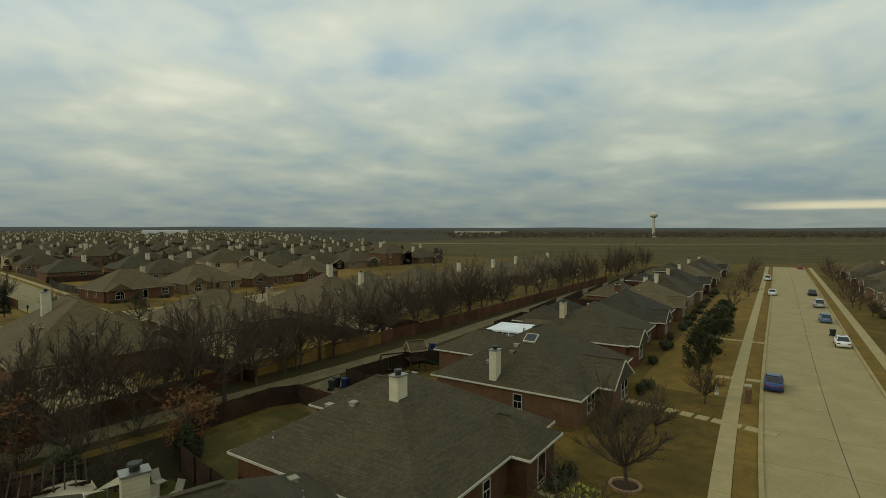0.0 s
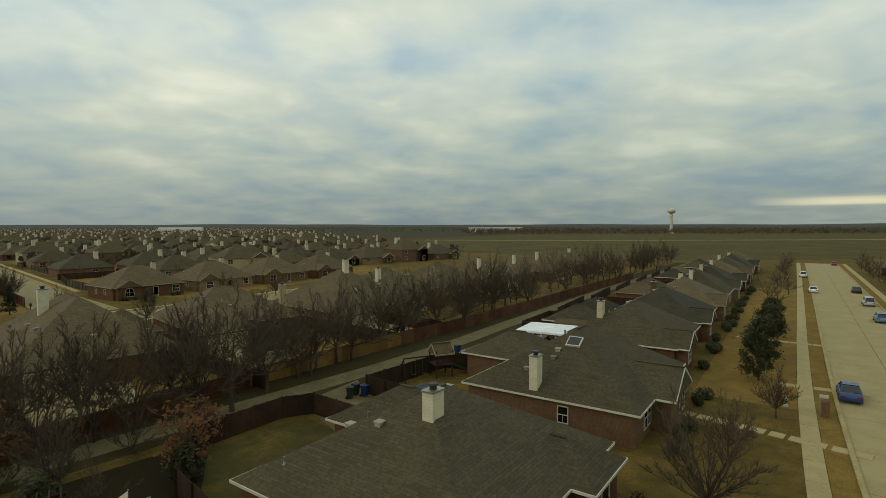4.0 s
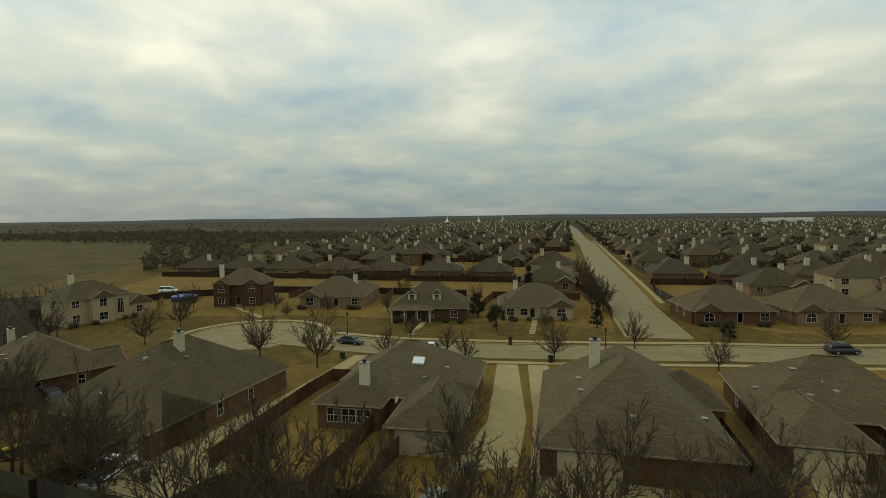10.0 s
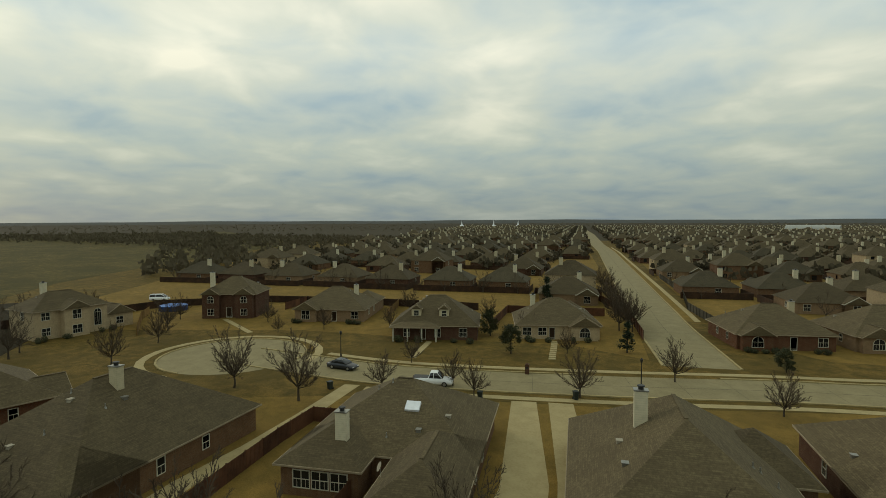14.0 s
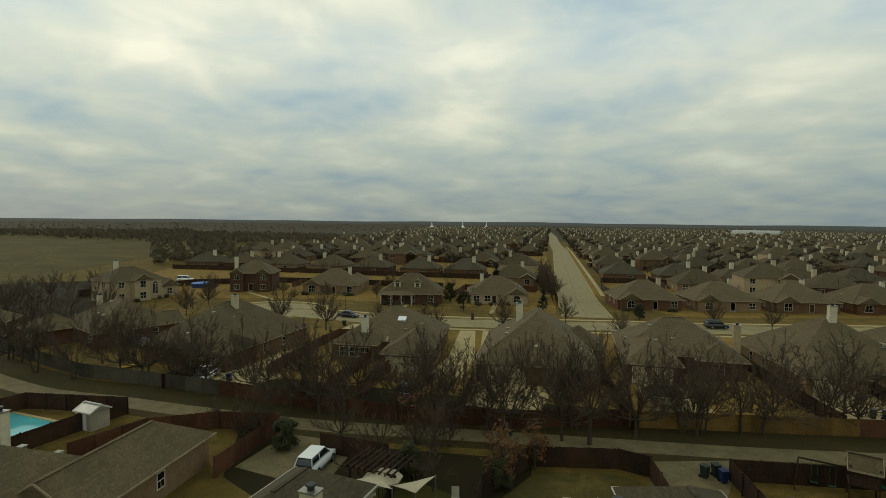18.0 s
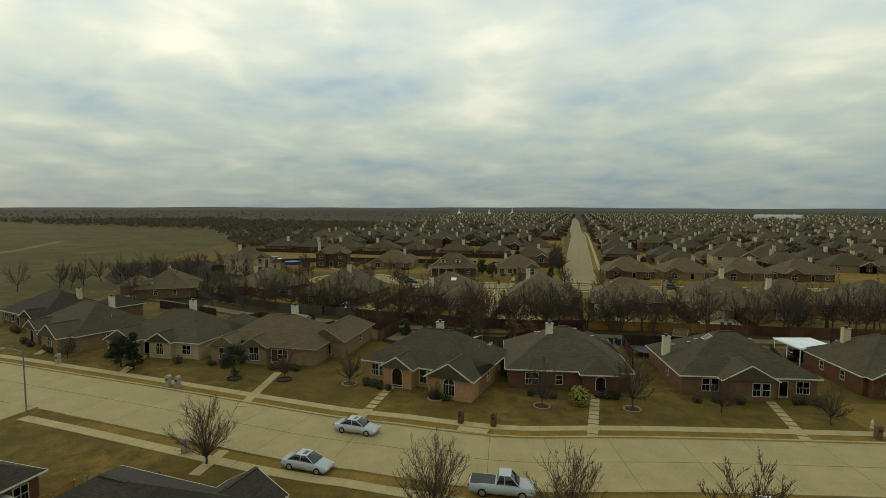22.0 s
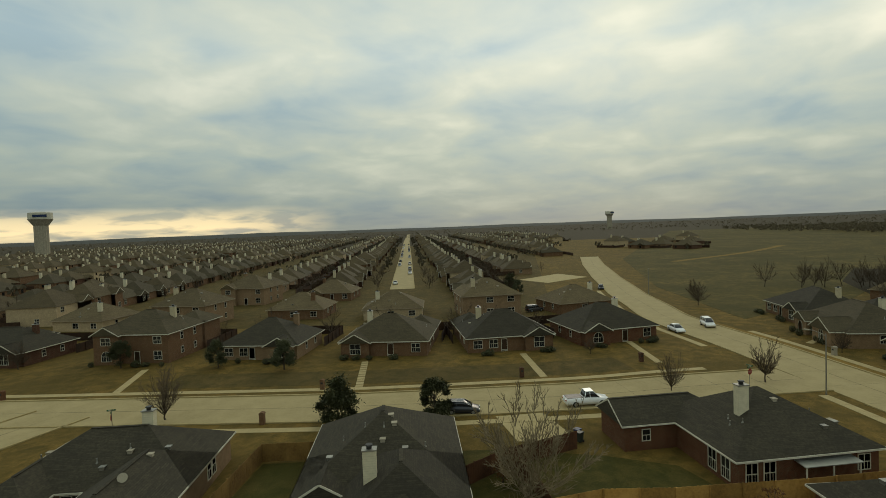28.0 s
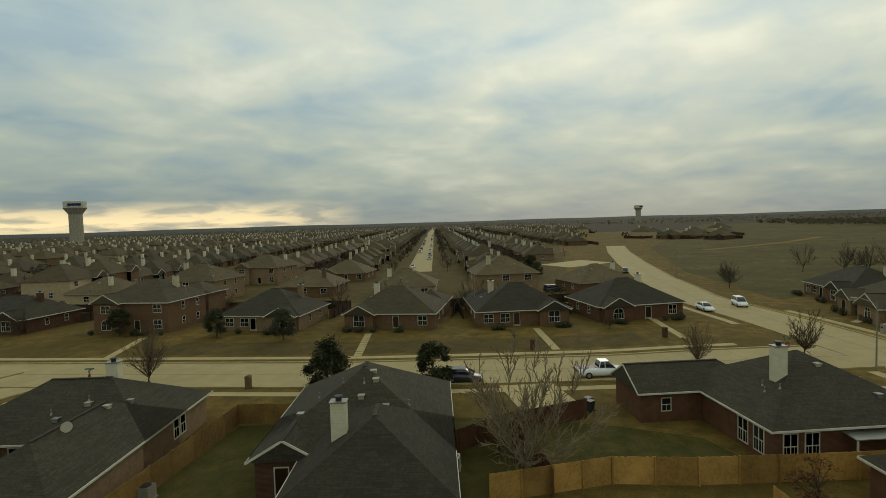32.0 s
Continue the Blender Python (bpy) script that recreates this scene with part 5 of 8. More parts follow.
def spike(V, F, a, b, r0):
    d = (b - a).normalized()
    u = d.orthogonal().normalized()
    w = d.cross(u)
    k = len(V)
    for i in range(3):
        t = 2 * math.pi * i / 3
        V.append(tuple(a + (u * math.cos(t) + w * math.sin(t)) * r0))
    V.append(tuple(b))
    F.extend([(k, k + 1, k + 3), (k + 1, k + 2, k + 3), (k + 2, k, k + 3)])


def bare_tree(seed, height, width, trunk_h, bark="bark", twig="twigs", lo=12, hi=62, limbs=7, branches=9, twigs=8, subs=3, fine=0.013, stems=1):
    """Trunk and limbs in one mesh, twigs in another: a leafless crown that fills an oval, with gaps."""
    r = random.Random(seed)
    V, F, TV, TF = [], [], [], []
    trunk_r = 0.014 * height + 0.03

    def bend(d, amount):
        q = d.orthogonal().normalized()
        q.rotate(Matrix.Rotation(r.uniform(0, 6.28), 3, d))
        return (d + q * amount).normalized()

    def twig_at(p, d, L):
        q = p + d * L
        spike(TV, TF, p, q, fine * 1.25)
        for k in range(subs):
            t = r.uniform(0.15, 0.85)
            e = bend(d, r.uniform(0.4, 0.9)) + Vector((0, 0, 0.22))
            spike(TV, TF, p + d * L * t, p + d * L * t + e.normalized() * L * r.uniform(0.4, 0.75), fine)

    def branch_at(p, d, L, rad):
        n = 4
        for k in range(n):
            d = (bend(d, r.uniform(0.05, 0.28)) + Vector((0, 0, 0.08))).normalized()
            q = p + d * L / n
            tube(TV, TF, p, q, max(rad * (1 - 0.2 * k), fine * 1.4), max(rad * (0.8 - 0.2 * k), fine * 1.2), 3)
            for m in range(max(1, round(twigs / n))):
                w = p.lerp(q, r.random())
                e = (bend(d, r.uniform(0.45, 1.1)) + Vector((0, 0, 0.18))).normalized()
                twig_at(w, e, L * r.uniform(0.22, 0.45))
            p = q
        twig_at(p, d, L * 0.3)

    for st in range(stems):
        ang = r.uniform(0, 6.28)
        foot = Vector((0.12 * math.cos(ang), 0.12 * math.sin(ang), -0.1)) if stems > 1 else Vector((0, 0, -0.1))
        lean = Vector((math.cos(ang), math.sin(ang), 0)) * (0.28 if stems > 1 else 0.05)
        top = foot + Vector((0, 0, trunk_h + 0.1)) + lean * trunk_h
        mid = foot.lerp(top, 0.45) + Vector((r.gauss(0, 0.06), r.gauss(0, 0.06), 0))
        rt = trunk_r / math.sqrt(stems)
        tube(V, F, foot, mid, rt * 1.25, rt * 0.92, 7)
        tube(V, F, mid, top, rt * 0.92, rt * 0.8, 7)
        nl = max(3, round(limbs / stems))
        for i in range(nl):
            az = i * 2.4 + ang + r.gauss(0, 0.25)
            tilt = radians(lo + (hi - lo) * ((i + 0.5) / nl) ** 0.8 + r.gauss(0, 4))
            L = 1 / math.hypot(math.sin(tilt) / (width / 2), math.cos(tilt) / (height - trunk_h)) * r.uniform(0.86, 1.04)
            p = top.lerp(mid, r.uniform(0.0, 0.35))
            d = Vector((math.sin(tilt * 1.15) * math.cos(az), math.sin(tilt * 1.15) * math.sin(az), math.cos(tilt * 1.15)))
            rad = rt * r.uniform(0.45, 0.62)
            n = 6
            for k in range(n):
                d = (bend(d, r.uniform(0.04, 0.16)) + Vector((0, 0, 0.05))).normalized()
                q = p + d * L / n
                tube(V, F, p, q, rad, rad * 0.78, 5 if k < 3 else 4)
                rad *= 0.78
                m = branches / n if k > 0 else 0.4
                for j in range(int(m) + (r.random() < m % 1)):
                    w = p.lerp(q, r.random())
                    e = (bend(d, r.uniform(0.45, 1.0)) + Vector((0, 0, 0.12))).normalized()
                    branch_at(w, e, L * (0.52 - 0.05 * k) * r.uniform(0.7, 1.1), rad * 0.6)
                p = q
            branch_at(p, d, L * 0.25, rad * 0.8)
    a = bpy.data.meshes.new("trunk")
    a.from_pydata(V, [], F)
    a.materials.append(MATS[bark])
    b = bpy.data.meshes.new("crown")
    b.from_pydata(TV, [], TF)
    b.materials.append(MATS[twig])
    return a, b


def leafy_tree(seed, height, width, low, leaf="evergreen_leaf", n=1500, cone=0.0, size=0.22):
    """A tapered trunk with limbs and a ragged crown of small leaf sprays."""
    r = random.Random(seed)
    V, F = [], []
    tube(V, F, Vector((0, 0, -0.1)), Vector((0.05, 0, height * 0.5)), 0.02 * height + 0.04, 0.02 * height, 7)
    clumps = []
    for i in range(26):
        zz = low + (height - low) * r.random() ** 0.85
        f = (zz - low) / (height - low)
        rad = width / 2 * ((1 - f) if cone else math.sqrt(max(0.05, 1 - (2 * f - 0.85) ** 2 * 0.8)))
        a = r.uniform(0, 6.28)
        q = rad * r.uniform(0.45, 1.0)
        c = Vector((q * math.cos(a), q * math.sin(a), zz))
        clumps.append((c, r.uniform(0.5, 1.0) * width * 0.17))
        tube(V, F, Vector((0, 0, min(zz * 0.75, height * 0.5))), c, 0.045, 0.02, 4)
    clumps.append((Vector((0, 0, height * 0.92)), width * 0.14))
    LV, LF = [], []
    for i in range(n):
        c, s = r.choice(clumps)
        p = c + Vector((r.gauss(0, 1), r.gauss(0, 1), r.gauss(0, 0.8))) * s * 0.62
        if p.z < low * 0.8:
            continue
        d = Vector((r.gauss(0, 1), r.gauss(0, 1), r.gauss(0, 0.7))).normalized()
        u = d.orthogonal().normalized()
        k = len(LV)
        L = size * r.uniform(0.6, 1.4)
        w = d.cross(u) * L * 0.35
        LV += [tuple(p - d * L), tuple(p + w), tuple(p + d * L), tuple(p - w + u * L * 0.2)]
        LF.append((k, k + 1, k + 2, k + 3))
    a = bpy.data.meshes.new("trunk")
    a.from_pydata(V, [], F)
    a.materials.append(MATS["bark"])
    b = bpy.data.meshes.new("crown")
    b.from_pydata(LV, [], LF)
    b.materials.append(MATS[leaf])
    return a, b


TREES = {
    "vase": [bare_tree(k, 6.0, 6.6, 0.8, "bark", "street_twigs", lo=3, hi=46, limbs=18, branches=10, twigs=8, subs=3, fine=0.010) for k in (11, 12)],
    "round": [bare_tree(k, 7.0, 5.8, 1.5, lo=8, hi=62, limbs=14, branches=9, twigs=8, subs=3, fine=0.016) for k in (21, 22, 23)],
    "tall": [bare_tree(31, 9.0, 6.5, 2.4, lo=8, hi=60, limbs=7, branches=8, twigs=8, subs=3, fine=0.019),
             bare_tree(32, 9.0, 8.0, 1.9, lo=10, hi=72, limbs=7, branches=8, twigs=8, subs=3, fine=0.019),
             bare_tree(33, 9.0, 5.5, 1.6, lo=6, hi=48, limbs=7, branches=8, twigs=8, subs=3, fine=0.019, stems=2)],
    "spread": [bare_tree(k, 8.0, 9.5, 2.0, lo=18, hi=78, limbs=9, branches=9, twigs=8, subs=3, fine=0.021) for k in (35, 36)],
    "wood": [bare_tree(k, 9.0, 7.0, 2.0, lo=8, hi=66, limbs=7, branches=7, twigs=6, subs=1, fine=0.024, stems=st) for k, st in ((41, 1), (42, 2), (43, 1))],
    "estate": [bare_tree(k, 7.0, 6.0, 1.4, lo=10, hi=68, limbs=6, branches=6, twigs=5, subs=1, fine=0.030) for k in (37, 38)],
    "pale": [bare_tree(44, 9.0, 14.0, 1.2, "pale_bark", "pale_twigs", lo=8, hi=74, limbs=14, branches=9, twigs=6, subs=2, fine=0.030, stems=3)],
    "scrub": [bare_tree(k, 3.4, 3.4, 0.3, lo=10, hi=75, limbs=7, branches=6, twigs=6, subs=2, stems=2) for k in (51, 52)],
    "oak": [leafy_tree(61, 5.5, 4.4, 0.8, n=5600, size=0.17), leafy_tree(62, 5.5, 4.0, 0.7, n=5600, size=0.17)],
    "holly": [leafy_tree(65, 5.0, 4.2, 0.25, "evergreen_leaf", 7500, 0.0, 0.2), leafy_tree(66, 5.0, 4.0, 0.25, "evergreen_leaf", 7500, 0.0, 0.2)],
    "cedar": [leafy_tree(63, 6.0, 3.0, 0.6, "cedar_leaf", 1700, 1.0)],
    "rusty": [leafy_tree(64, 4.5, 3.4, 1.2, "brown_leaf", 700, 0.0, 0.16)],
}
TREE_WORDS = {"vase": ("leafless street tree with upswept grey branches", "street trees"), "round": ("leafless tree with a rounded bare crown", "bare trees"),
              "tall": ("tall leafless tree with a tangle of bare branches", "bare trees"), "spread": ("big old leafless tree with wide spreading limbs", "bare trees"),
              "wood": ("leafless tree in a tangle of bare alley trees", "bare trees"), "estate": ("leafless garden tree among estate houses", "garden trees"), "pale": ("large leafless tree with pale bare branches", "bare trees"),
              "scrub": ("low leafless shrub with many thin stems", "bare shrubs"), "oak": ("small evergreen oak with dark green leaves", "evergreen trees"),
              "holly": ("dense dark evergreen tree with leaves to the ground", "evergreen trees"), "cedar": ("dark green conical evergreen tree", "evergreen trees"), "rusty": ("small tree holding rusty brown leaves", "small trees")}
TREE_H = {"vase": 6.0, "spread": 8.0, "estate": 7.0, "wood": 9.0, "round": 7.0, "tall": 9.0, "pale": 9.0, "scrub": 3.4, "oak": 5.5, "holly": 5.0, "cedar": 6.0, "rusty": 4.5}
tr = random.Random(5)


def tree(kind, x, y, h=None):
    a, b = TREES[kind][tr.randrange(len(TREES[kind]))]
    s = (h or TREE_H[kind]) / TREE_H[kind]
    e = base("shrub" if kind == "scrub" else "tree", pose(x, y, 0, 0, 0, tr.uniform(0, 360)) @ Matrix.Diagonal((s * tr.uniform(0.92, 1.08), s * tr.uniform(0.92, 1.08), s, 1)),
             TREE_WORDS[kind][0], "shrub" if kind == "scrub" else "tree", TREE_WORDS[kind][1])
    for nm, me in (("trunk", a), ("crown", b)):
        o = new(nm, me)
        o.parent = e
    return e


for x, y, h in ((0.8, -8.7, 5.6), (19.5, 4.6, 6.2), (26.3, 11.5, 6.2), (26.5, -90.4, 5.8), (-14.5, -40.9, 4.2)):
    tree("vase", x, y, h)
for x, y, h in ((34.1, 20.4, 7.0), (40.8, 30.3, 7.0), (5.8, 27.4, 5.2), (11.9, 35.9, 6.8), (17.8, 44.1, 4.0), (-13.3, 10.6, 4.4), (-19.6, 3.6, 4.4), (-2.8, 17.8, 2.2), (-23.9, -31.2, 5.6),
                (-82.9, 52.5, 8.2), (-92.4, 46.6, 7.8), (-126.9, 39.1, 6.0), (-113.7, 32.3, 6.4), (-66.1, 82.7, 6.0), (-49.8, 97.5, 5.0), (-73.0, 71.6, 4.6), (-81.7, 63.0, 4.8), (-78.2, 71.7, 4.6), (-64.0, 98.2, 5.8),
                (-16.7, -83.6, 3.4), (-28.3, -57.0, 3.0), (25.9, 51.2, 4.2), (-91.1, 72.2, 4.0), (-46.8, 124.6, 5.5), (-37.4, 129.2, 5.5), (27.8, -140.6, 4.5), (-46.6, -22.7, 3.6)):
    tree("round", x, y, h)
for x, y, h in ((31.0, 61.5, 4.6), (35.8, 68.0, 5.2), (40.6, 74.8, 5.0), (45.5, 81.6, 4.6), (50.6, 88.8, 4.4), (-23.5, -2.2, 4.6), (-37.6, -15.6, 4.4), (-56.7, -26.3, 3.6), 
                (17.9, -123.8, 4.6), (9.0, -108.1, 4.6), (4.3, -96.5, 4.8), (-87.6, 88.7, 4.6), (-58.6, 115.7, 3.4), (-100.3, 93.7, 4.8)):
    tree("oak", x, y, h)
for x, y, h in ((-35.1, -14.0, 5.2), (-78.2, 105.5, 5.0), (-122.7, 127.6, 7.0), (-31.4, 0.4, 3.2)):
    tree("cedar", x, y, h)
for x, y, h in ((16.6, -70.2, 5.0), (9.3, -61.7, 4.6)):
    tree("holly", x, y, h)
tree("pale", 21.0, -43.4, 8.3)
for x, y, h in ((-18.3, 42.2, 4.6), (-18.9, 46.3, 3.8), (15.8, -27.4, 3.6), (-29.2, 40.5, 5.0), (18.9, -47.0, 3.2)):
    tree("rusty", x, y, h)
for x, y, h in ((-41.2, 35.5, 9.0), (-29.8, 45.1, 8.0), (-27.9, 48.0, 8.0), (-19.9, 54.3, 11.0), (-20.1, 61.9, 8.5), (-16.6, 64.4, 8.0), (-15.6, 66.2, 9.0), (-13.5, 69.7, 8.5), (-10.0, 85.5, 9.5), (-76.2, 8.6, 9.5),
                (-64.9, 20.4, 9.0), (-59.2, 25.0, 10.0), (-23.7, 56.0, 9.5), (-12.6, 74.3, 8.5), (-7.0, 80.1, 9.0), (3.1, 90.7, 9.5), (8.8, 101.2, 9.5), (-34.1, 41.3, 7.5), (-83.3, 2.7, 9.0), (-45.7, 31.3, 6.0),
                (-70.0, 12.9, 9.0), (-26.1, 40.8, 6.0), (-23.4, 32.9, 5.5), (-52.2, 33.0, 7.0), (-42.3, 44.3, 5.0), (-35.7, 60.8, 8.0), (-28.4, 66.0, 8.0), (-33.6, 55.4, 7.5), (-22.6, 79.7, 7.0), (-16.0, 82.9, 8.0), (-4.4, 103.1, 9.0)):
    tree("tall", x, y, h)
for x, y, h in ((-137.6, 41.3, 6.5), (-136.2, 60.5, 5.0), (-122.6, 68.5, 4.6), (-117.1, 80.5, 4.6), (-150.0, 44.4, 5.5), (-156.9, 60.9, 5.5), (-133.4, 93.3, 5.5), (-114.3, 103.1, 5.0), (-96.4, 99.2, 4.6), (-82.8, 96.5, 4.0), (-162.9, 27.6, 6.0), (-124.5, 59.8, 3.4)):
    tree("round", x, y, h)
for x, y in ((-88.1, 120.3), (-93.5, 124.9), (-98.9, 130.5), (-105.4, 135.0), (-112.9, 141.8), (-120.4, 148.4), (-128.9, 156.2), (-137.3, 164.9), (-91.5, 119.5), (-102.2, 129.7)):
    tree('round', x + tr.uniform(-1, 1), y + tr.uniform(-2, 0), tr.uniform(6.0, 8.0))
for x, y, h in ((-24.3, 39.2, 6.0), (-32.5, 34.4, 6.5), (-39.8, 28.2, 6.5), (-20.6, 37.0, 4.5), (-42.6, 32.8, 6.5)):
    tree("tall", x, y, h)
band = [p for p in side(alley_line, 3.4) if -44 < p.x < -17 and p.y < 60]
for k in range(10):
    q = tr.choice(band)
    tree("scrub", q.x + tr.uniform(-1, 1), q.y + tr.uniform(-1, 1), tr.uniform(2.4, 4.0))
for x, y, h in ((-23.7, 36.7, 2.6), (-34.2, 29.6, 2.8), (-18.2, 41.8, 2.2)):
    tree("holly", x, y, h)
AL = [p for p in alley_line if p.y > 86]
for k in range(70):
    p = tr.choice(AL)
    d = Vector((0.84, -0.54, 0))
    q = p - d * tr.uniform(3.5, 15.0)
    tree("wood", q.x + tr.uniform(-2, 2), q.y + tr.uniform(-2, 2), tr.uniform(7.0, 10.5))
for x, y, h in ((-22.0, 52.8, 9.0), (-39.2, 37.5, 8.5), (-49.7, 30.8, 8.5), (-15.4, 65.0, 8.0), (-9.1, 77.3, 8.5), (-64.6, 21.0, 8.5), (-1.7, 87.6, 8.5), (7.2, 102.9, 8.5), (-26.9, 62.6, 7.5), (-46.0, 52.3, 7.0), (-32.0, 44.3, 8.0), (-25.6, 49.4, 8.5), (-18.4, 59.3, 8.5), (-12.0, 71.1, 8.0), (-56.3, 26.5, 8.5), (-44.9, 34.5, 8.0), (-20.8, 68.1, 7.5), (-35.6, 46.9, 7.0)):
    tree("spread", x, y, h)
for x, y, h in ((-37.5, 45.0, 8.0), (-43.5, 41.0, 8.5), (-30.5, 51.0, 8.0), (-50.5, 37.0, 8.5), (-34.0, 49.5, 7.0)):
    tree("spread", x, y, h)
for k in range(12):
    # bare trees in the back gardens north of the alley
    p = tr.choice([p for p in alley_line if 20 < p.y < 110])
    q = p + Vector((-0.8, 0.6, 0)) * tr.uniform(6.0, 16.0)
    tree(tr.choice(["tall", "round"]), q.x, q.y, tr.uniform(5.5, 8.0))
for k in range(18):
    p = tr.choice([p for p in alley_line if p.y < 20])
    q = p + Vector((-0.5, 0.85, 0)) * tr.uniform(4.0, 20.0)
    tree("tall", q.x, q.y, tr.uniform(6.5, 9.0))
for x, y, a in ((-38.8, -55.5, 139.3), (-24.2, -70.0, 133.4), (-10.4, -87.9, 120.3), (2.3, -106.5, 119.9), (15.2, -125.6, 120.5)):
    m = pose(x, y, 0, 0, 0, a)
    for k in range(3):
        q = m @ Vector((tr.uniform(-8, 8), tr.uniform(16, 21), 0))
        tree(tr.choice(["estate", "wood", "estate"]), q.x, q.y, tr.uniform(4.5, 7.5))
for k in range(20):
    f = tr.random()
    tree("wood", -127 - 14 * math.sin(f * 3.1) + tr.uniform(-7, 7), -40 + 54 * f + tr.uniform(-4, 4), tr.uniform(6.5, 9.5))
for x, y, h in ((-87.9, -51.3, 5.5), (-101.5, -55.0, 5.0)):
    tree("round", x, y, h)
for k in range(26):
    tree("wood", tr.uniform(-165, -96), tr.uniform(-14, 20), tr.uniform(6.0, 9.5))
for k in range(14):
    p = alley_line[nearest(alley_line, (-35 + tr.uniform(-22, 20), 42))]
    q = p + Vector((tr.uniform(-7.0, -2.6), tr.uniform(0.5, 4.5), 0))
    tree("scrub", q.x, q.y, tr.uniform(1.2, 2.8))
for k in range(30):
    s = tr.choice(main_line[len(main_line) // 2:])
    tree("estate", s.x + 10.8 * 0.81 + tr.uniform(-1, 3), s.y - 10.8 * 0.58 + tr.uniform(-2, 2), tr.uniform(4.5, 6.5)) if s.y > 80 else None
    if s.y > 95:
        tree("estate", s.x - 10.4 * 0.81 - tr.uniform(0, 3), s.y + 10.4 * 0.58 + tr.uniform(-2, 2), tr.uniform(4.0, 5.8))
# garden trees of the estate, too many to tell apart
EV = {0: ([], []), 1: ([], [])}
for x, y, a, i in near_far:
    d = (Vector((x, y)) - Vector((0, 0))).length
    m = pose(x, y, 0, 0, 0, a)
    for k in range(3 if d < 230 else 2):
        q = m @ Vector((tr.uniform(-8, 8), tr.choice((-6.5, -7.5, 17, 18, 19)), 0))
        if d < 150 or tr.random() < 0.08:
            tree(tr.choice(["estate"] * 9 + ["oak"]), q.x, q.y, tr.uniform(4.0, 7.0))
            continue
        sc = tr.uniform(4.0, 7.5) / 7.0
        mm = pose(q.x, q.y, 0, 0, 0, tr.uniform(0, 360)) @ Matrix.Scale(sc, 4)
        for j, me in enumerate(tr.choice(TREES["estate"])):
            V, F = EV[j]
            n = len(V)
            V.extend([tuple(mm @ v.co) for v in me.vertices])
            F.extend([tuple(n + c for c in p.vertices) for p in me.polygons])
for j, (nm, mat) in enumerate((("estate_tree_limbs", "bark"), ("estate_tree_twigs", "twigs"))):
    tagged(raw_part(nm, EV[j][0], EV[j][1], mat), "bare garden trees among the estate houses", "trees", "", "stuff")


def far_trees(name, spots, mat, label):
    """Distant woods: each tree a loose tuft of thin upright shards."""
    V, F = [], []
    for x, y, h, n in spots:
        for i in range(n):
            a = tr.uniform(0, 6.28)
            q = h * 0.42 * math.sqrt(tr.random())
            p = Vector((x + q * math.cos(a), y + q * math.sin(a), h * tr.uniform(0.25, 0.85)))
            L = h * tr.uniform(0.10, 0.22)
            b = tr.uniform(0, 6.28)
            w = Vector((math.cos(b), math.sin(b), tr.uniform(-0.3, 0.3))) * h * 0.17
            up_ = Vector((tr.uniform(-0.4, 0.4), tr.uniform(-0.4, 0.4), 1)) * L
            k = len(V)
            V.extend([tuple(p - w - up_ * 0.6), tuple(p + w - up_ * 0.4), tuple(p + w * 0.4 + up_), tuple(p - w * 0.5 + up_ * 0.8)])
            F.append((k, k + 1, k + 2, k + 3))
        k = len(V)
        V.extend([(x - 0.2, y, 0), (x + 0.2, y, 0), (x, y + 0.2, h * 0.5)])
        F.append((k, k + 1, k + 2))
    tagged(raw_part(name, V, F, mat), label, "woods", "", "stuff")


spots = []
for x, y, a, i in rest:
    m = pose(x, y, 0, 0, 0, a)
    north = y > 60
    for k in range(5 if north else 2):
        q = m @ Vector((tr.uniform(-10, 10), tr.choice((-8, -6.5, 16, 18, 20)), 0))
        spots.append((q.x, q.y, tr.uniform(3.6, 6.6) if north else tr.uniform(3.0, 5.6), 14 if north else 12))
far_trees("distant_garden_trees", spots, "hazed_woods", "bare garden trees among distant houses")
spots = []
for k in range(8000):
    a = tr.uniform(0, 6.283)
    d = 1100 + 2900 * tr.random() ** 1.3
    x, y = d * math.cos(a), d * math.sin(a)
    spots.append((x, y, tr.uniform(3.5, 7.0), 7))
for k in range(1700):
    # the belt of trees beyond the western field
    t = tr.random()
    x, y = -420 - 480 * t + tr.uniform(-60, 40), 150 - 40 * t + tr.uniform(-30, 200) - 250 * t
    spots.append((x, y, tr.uniform(4.5, 8), 9))
for k in range(220):
    t = tr.random()
    spots.append((-260 - 170 * t, 40 + 110 * t + tr.uniform(-8, 8), tr.uniform(2, 4.5), 12))
for k in range(260):
    t = tr.random()
    spots.append((-245 - 700 * t, 62 - 130 * t * 0 + tr.uniform(-25, 25) + 60 * t, tr.uniform(4, 8), 14))
for k in range(700):
    spots.append((tr.uniform(60, 900), 780 + tr.uniform(0, 350), tr.uniform(5, 10), 12))
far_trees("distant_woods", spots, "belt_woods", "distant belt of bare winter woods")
# skyline ring of low hills; its haze is only surface colour
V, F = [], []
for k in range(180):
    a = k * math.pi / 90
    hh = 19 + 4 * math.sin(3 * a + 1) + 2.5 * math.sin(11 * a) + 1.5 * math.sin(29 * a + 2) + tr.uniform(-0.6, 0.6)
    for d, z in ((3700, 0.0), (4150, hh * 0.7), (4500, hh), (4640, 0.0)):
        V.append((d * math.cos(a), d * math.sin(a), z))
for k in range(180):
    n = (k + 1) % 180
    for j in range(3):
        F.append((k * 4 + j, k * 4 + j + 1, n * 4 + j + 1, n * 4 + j))
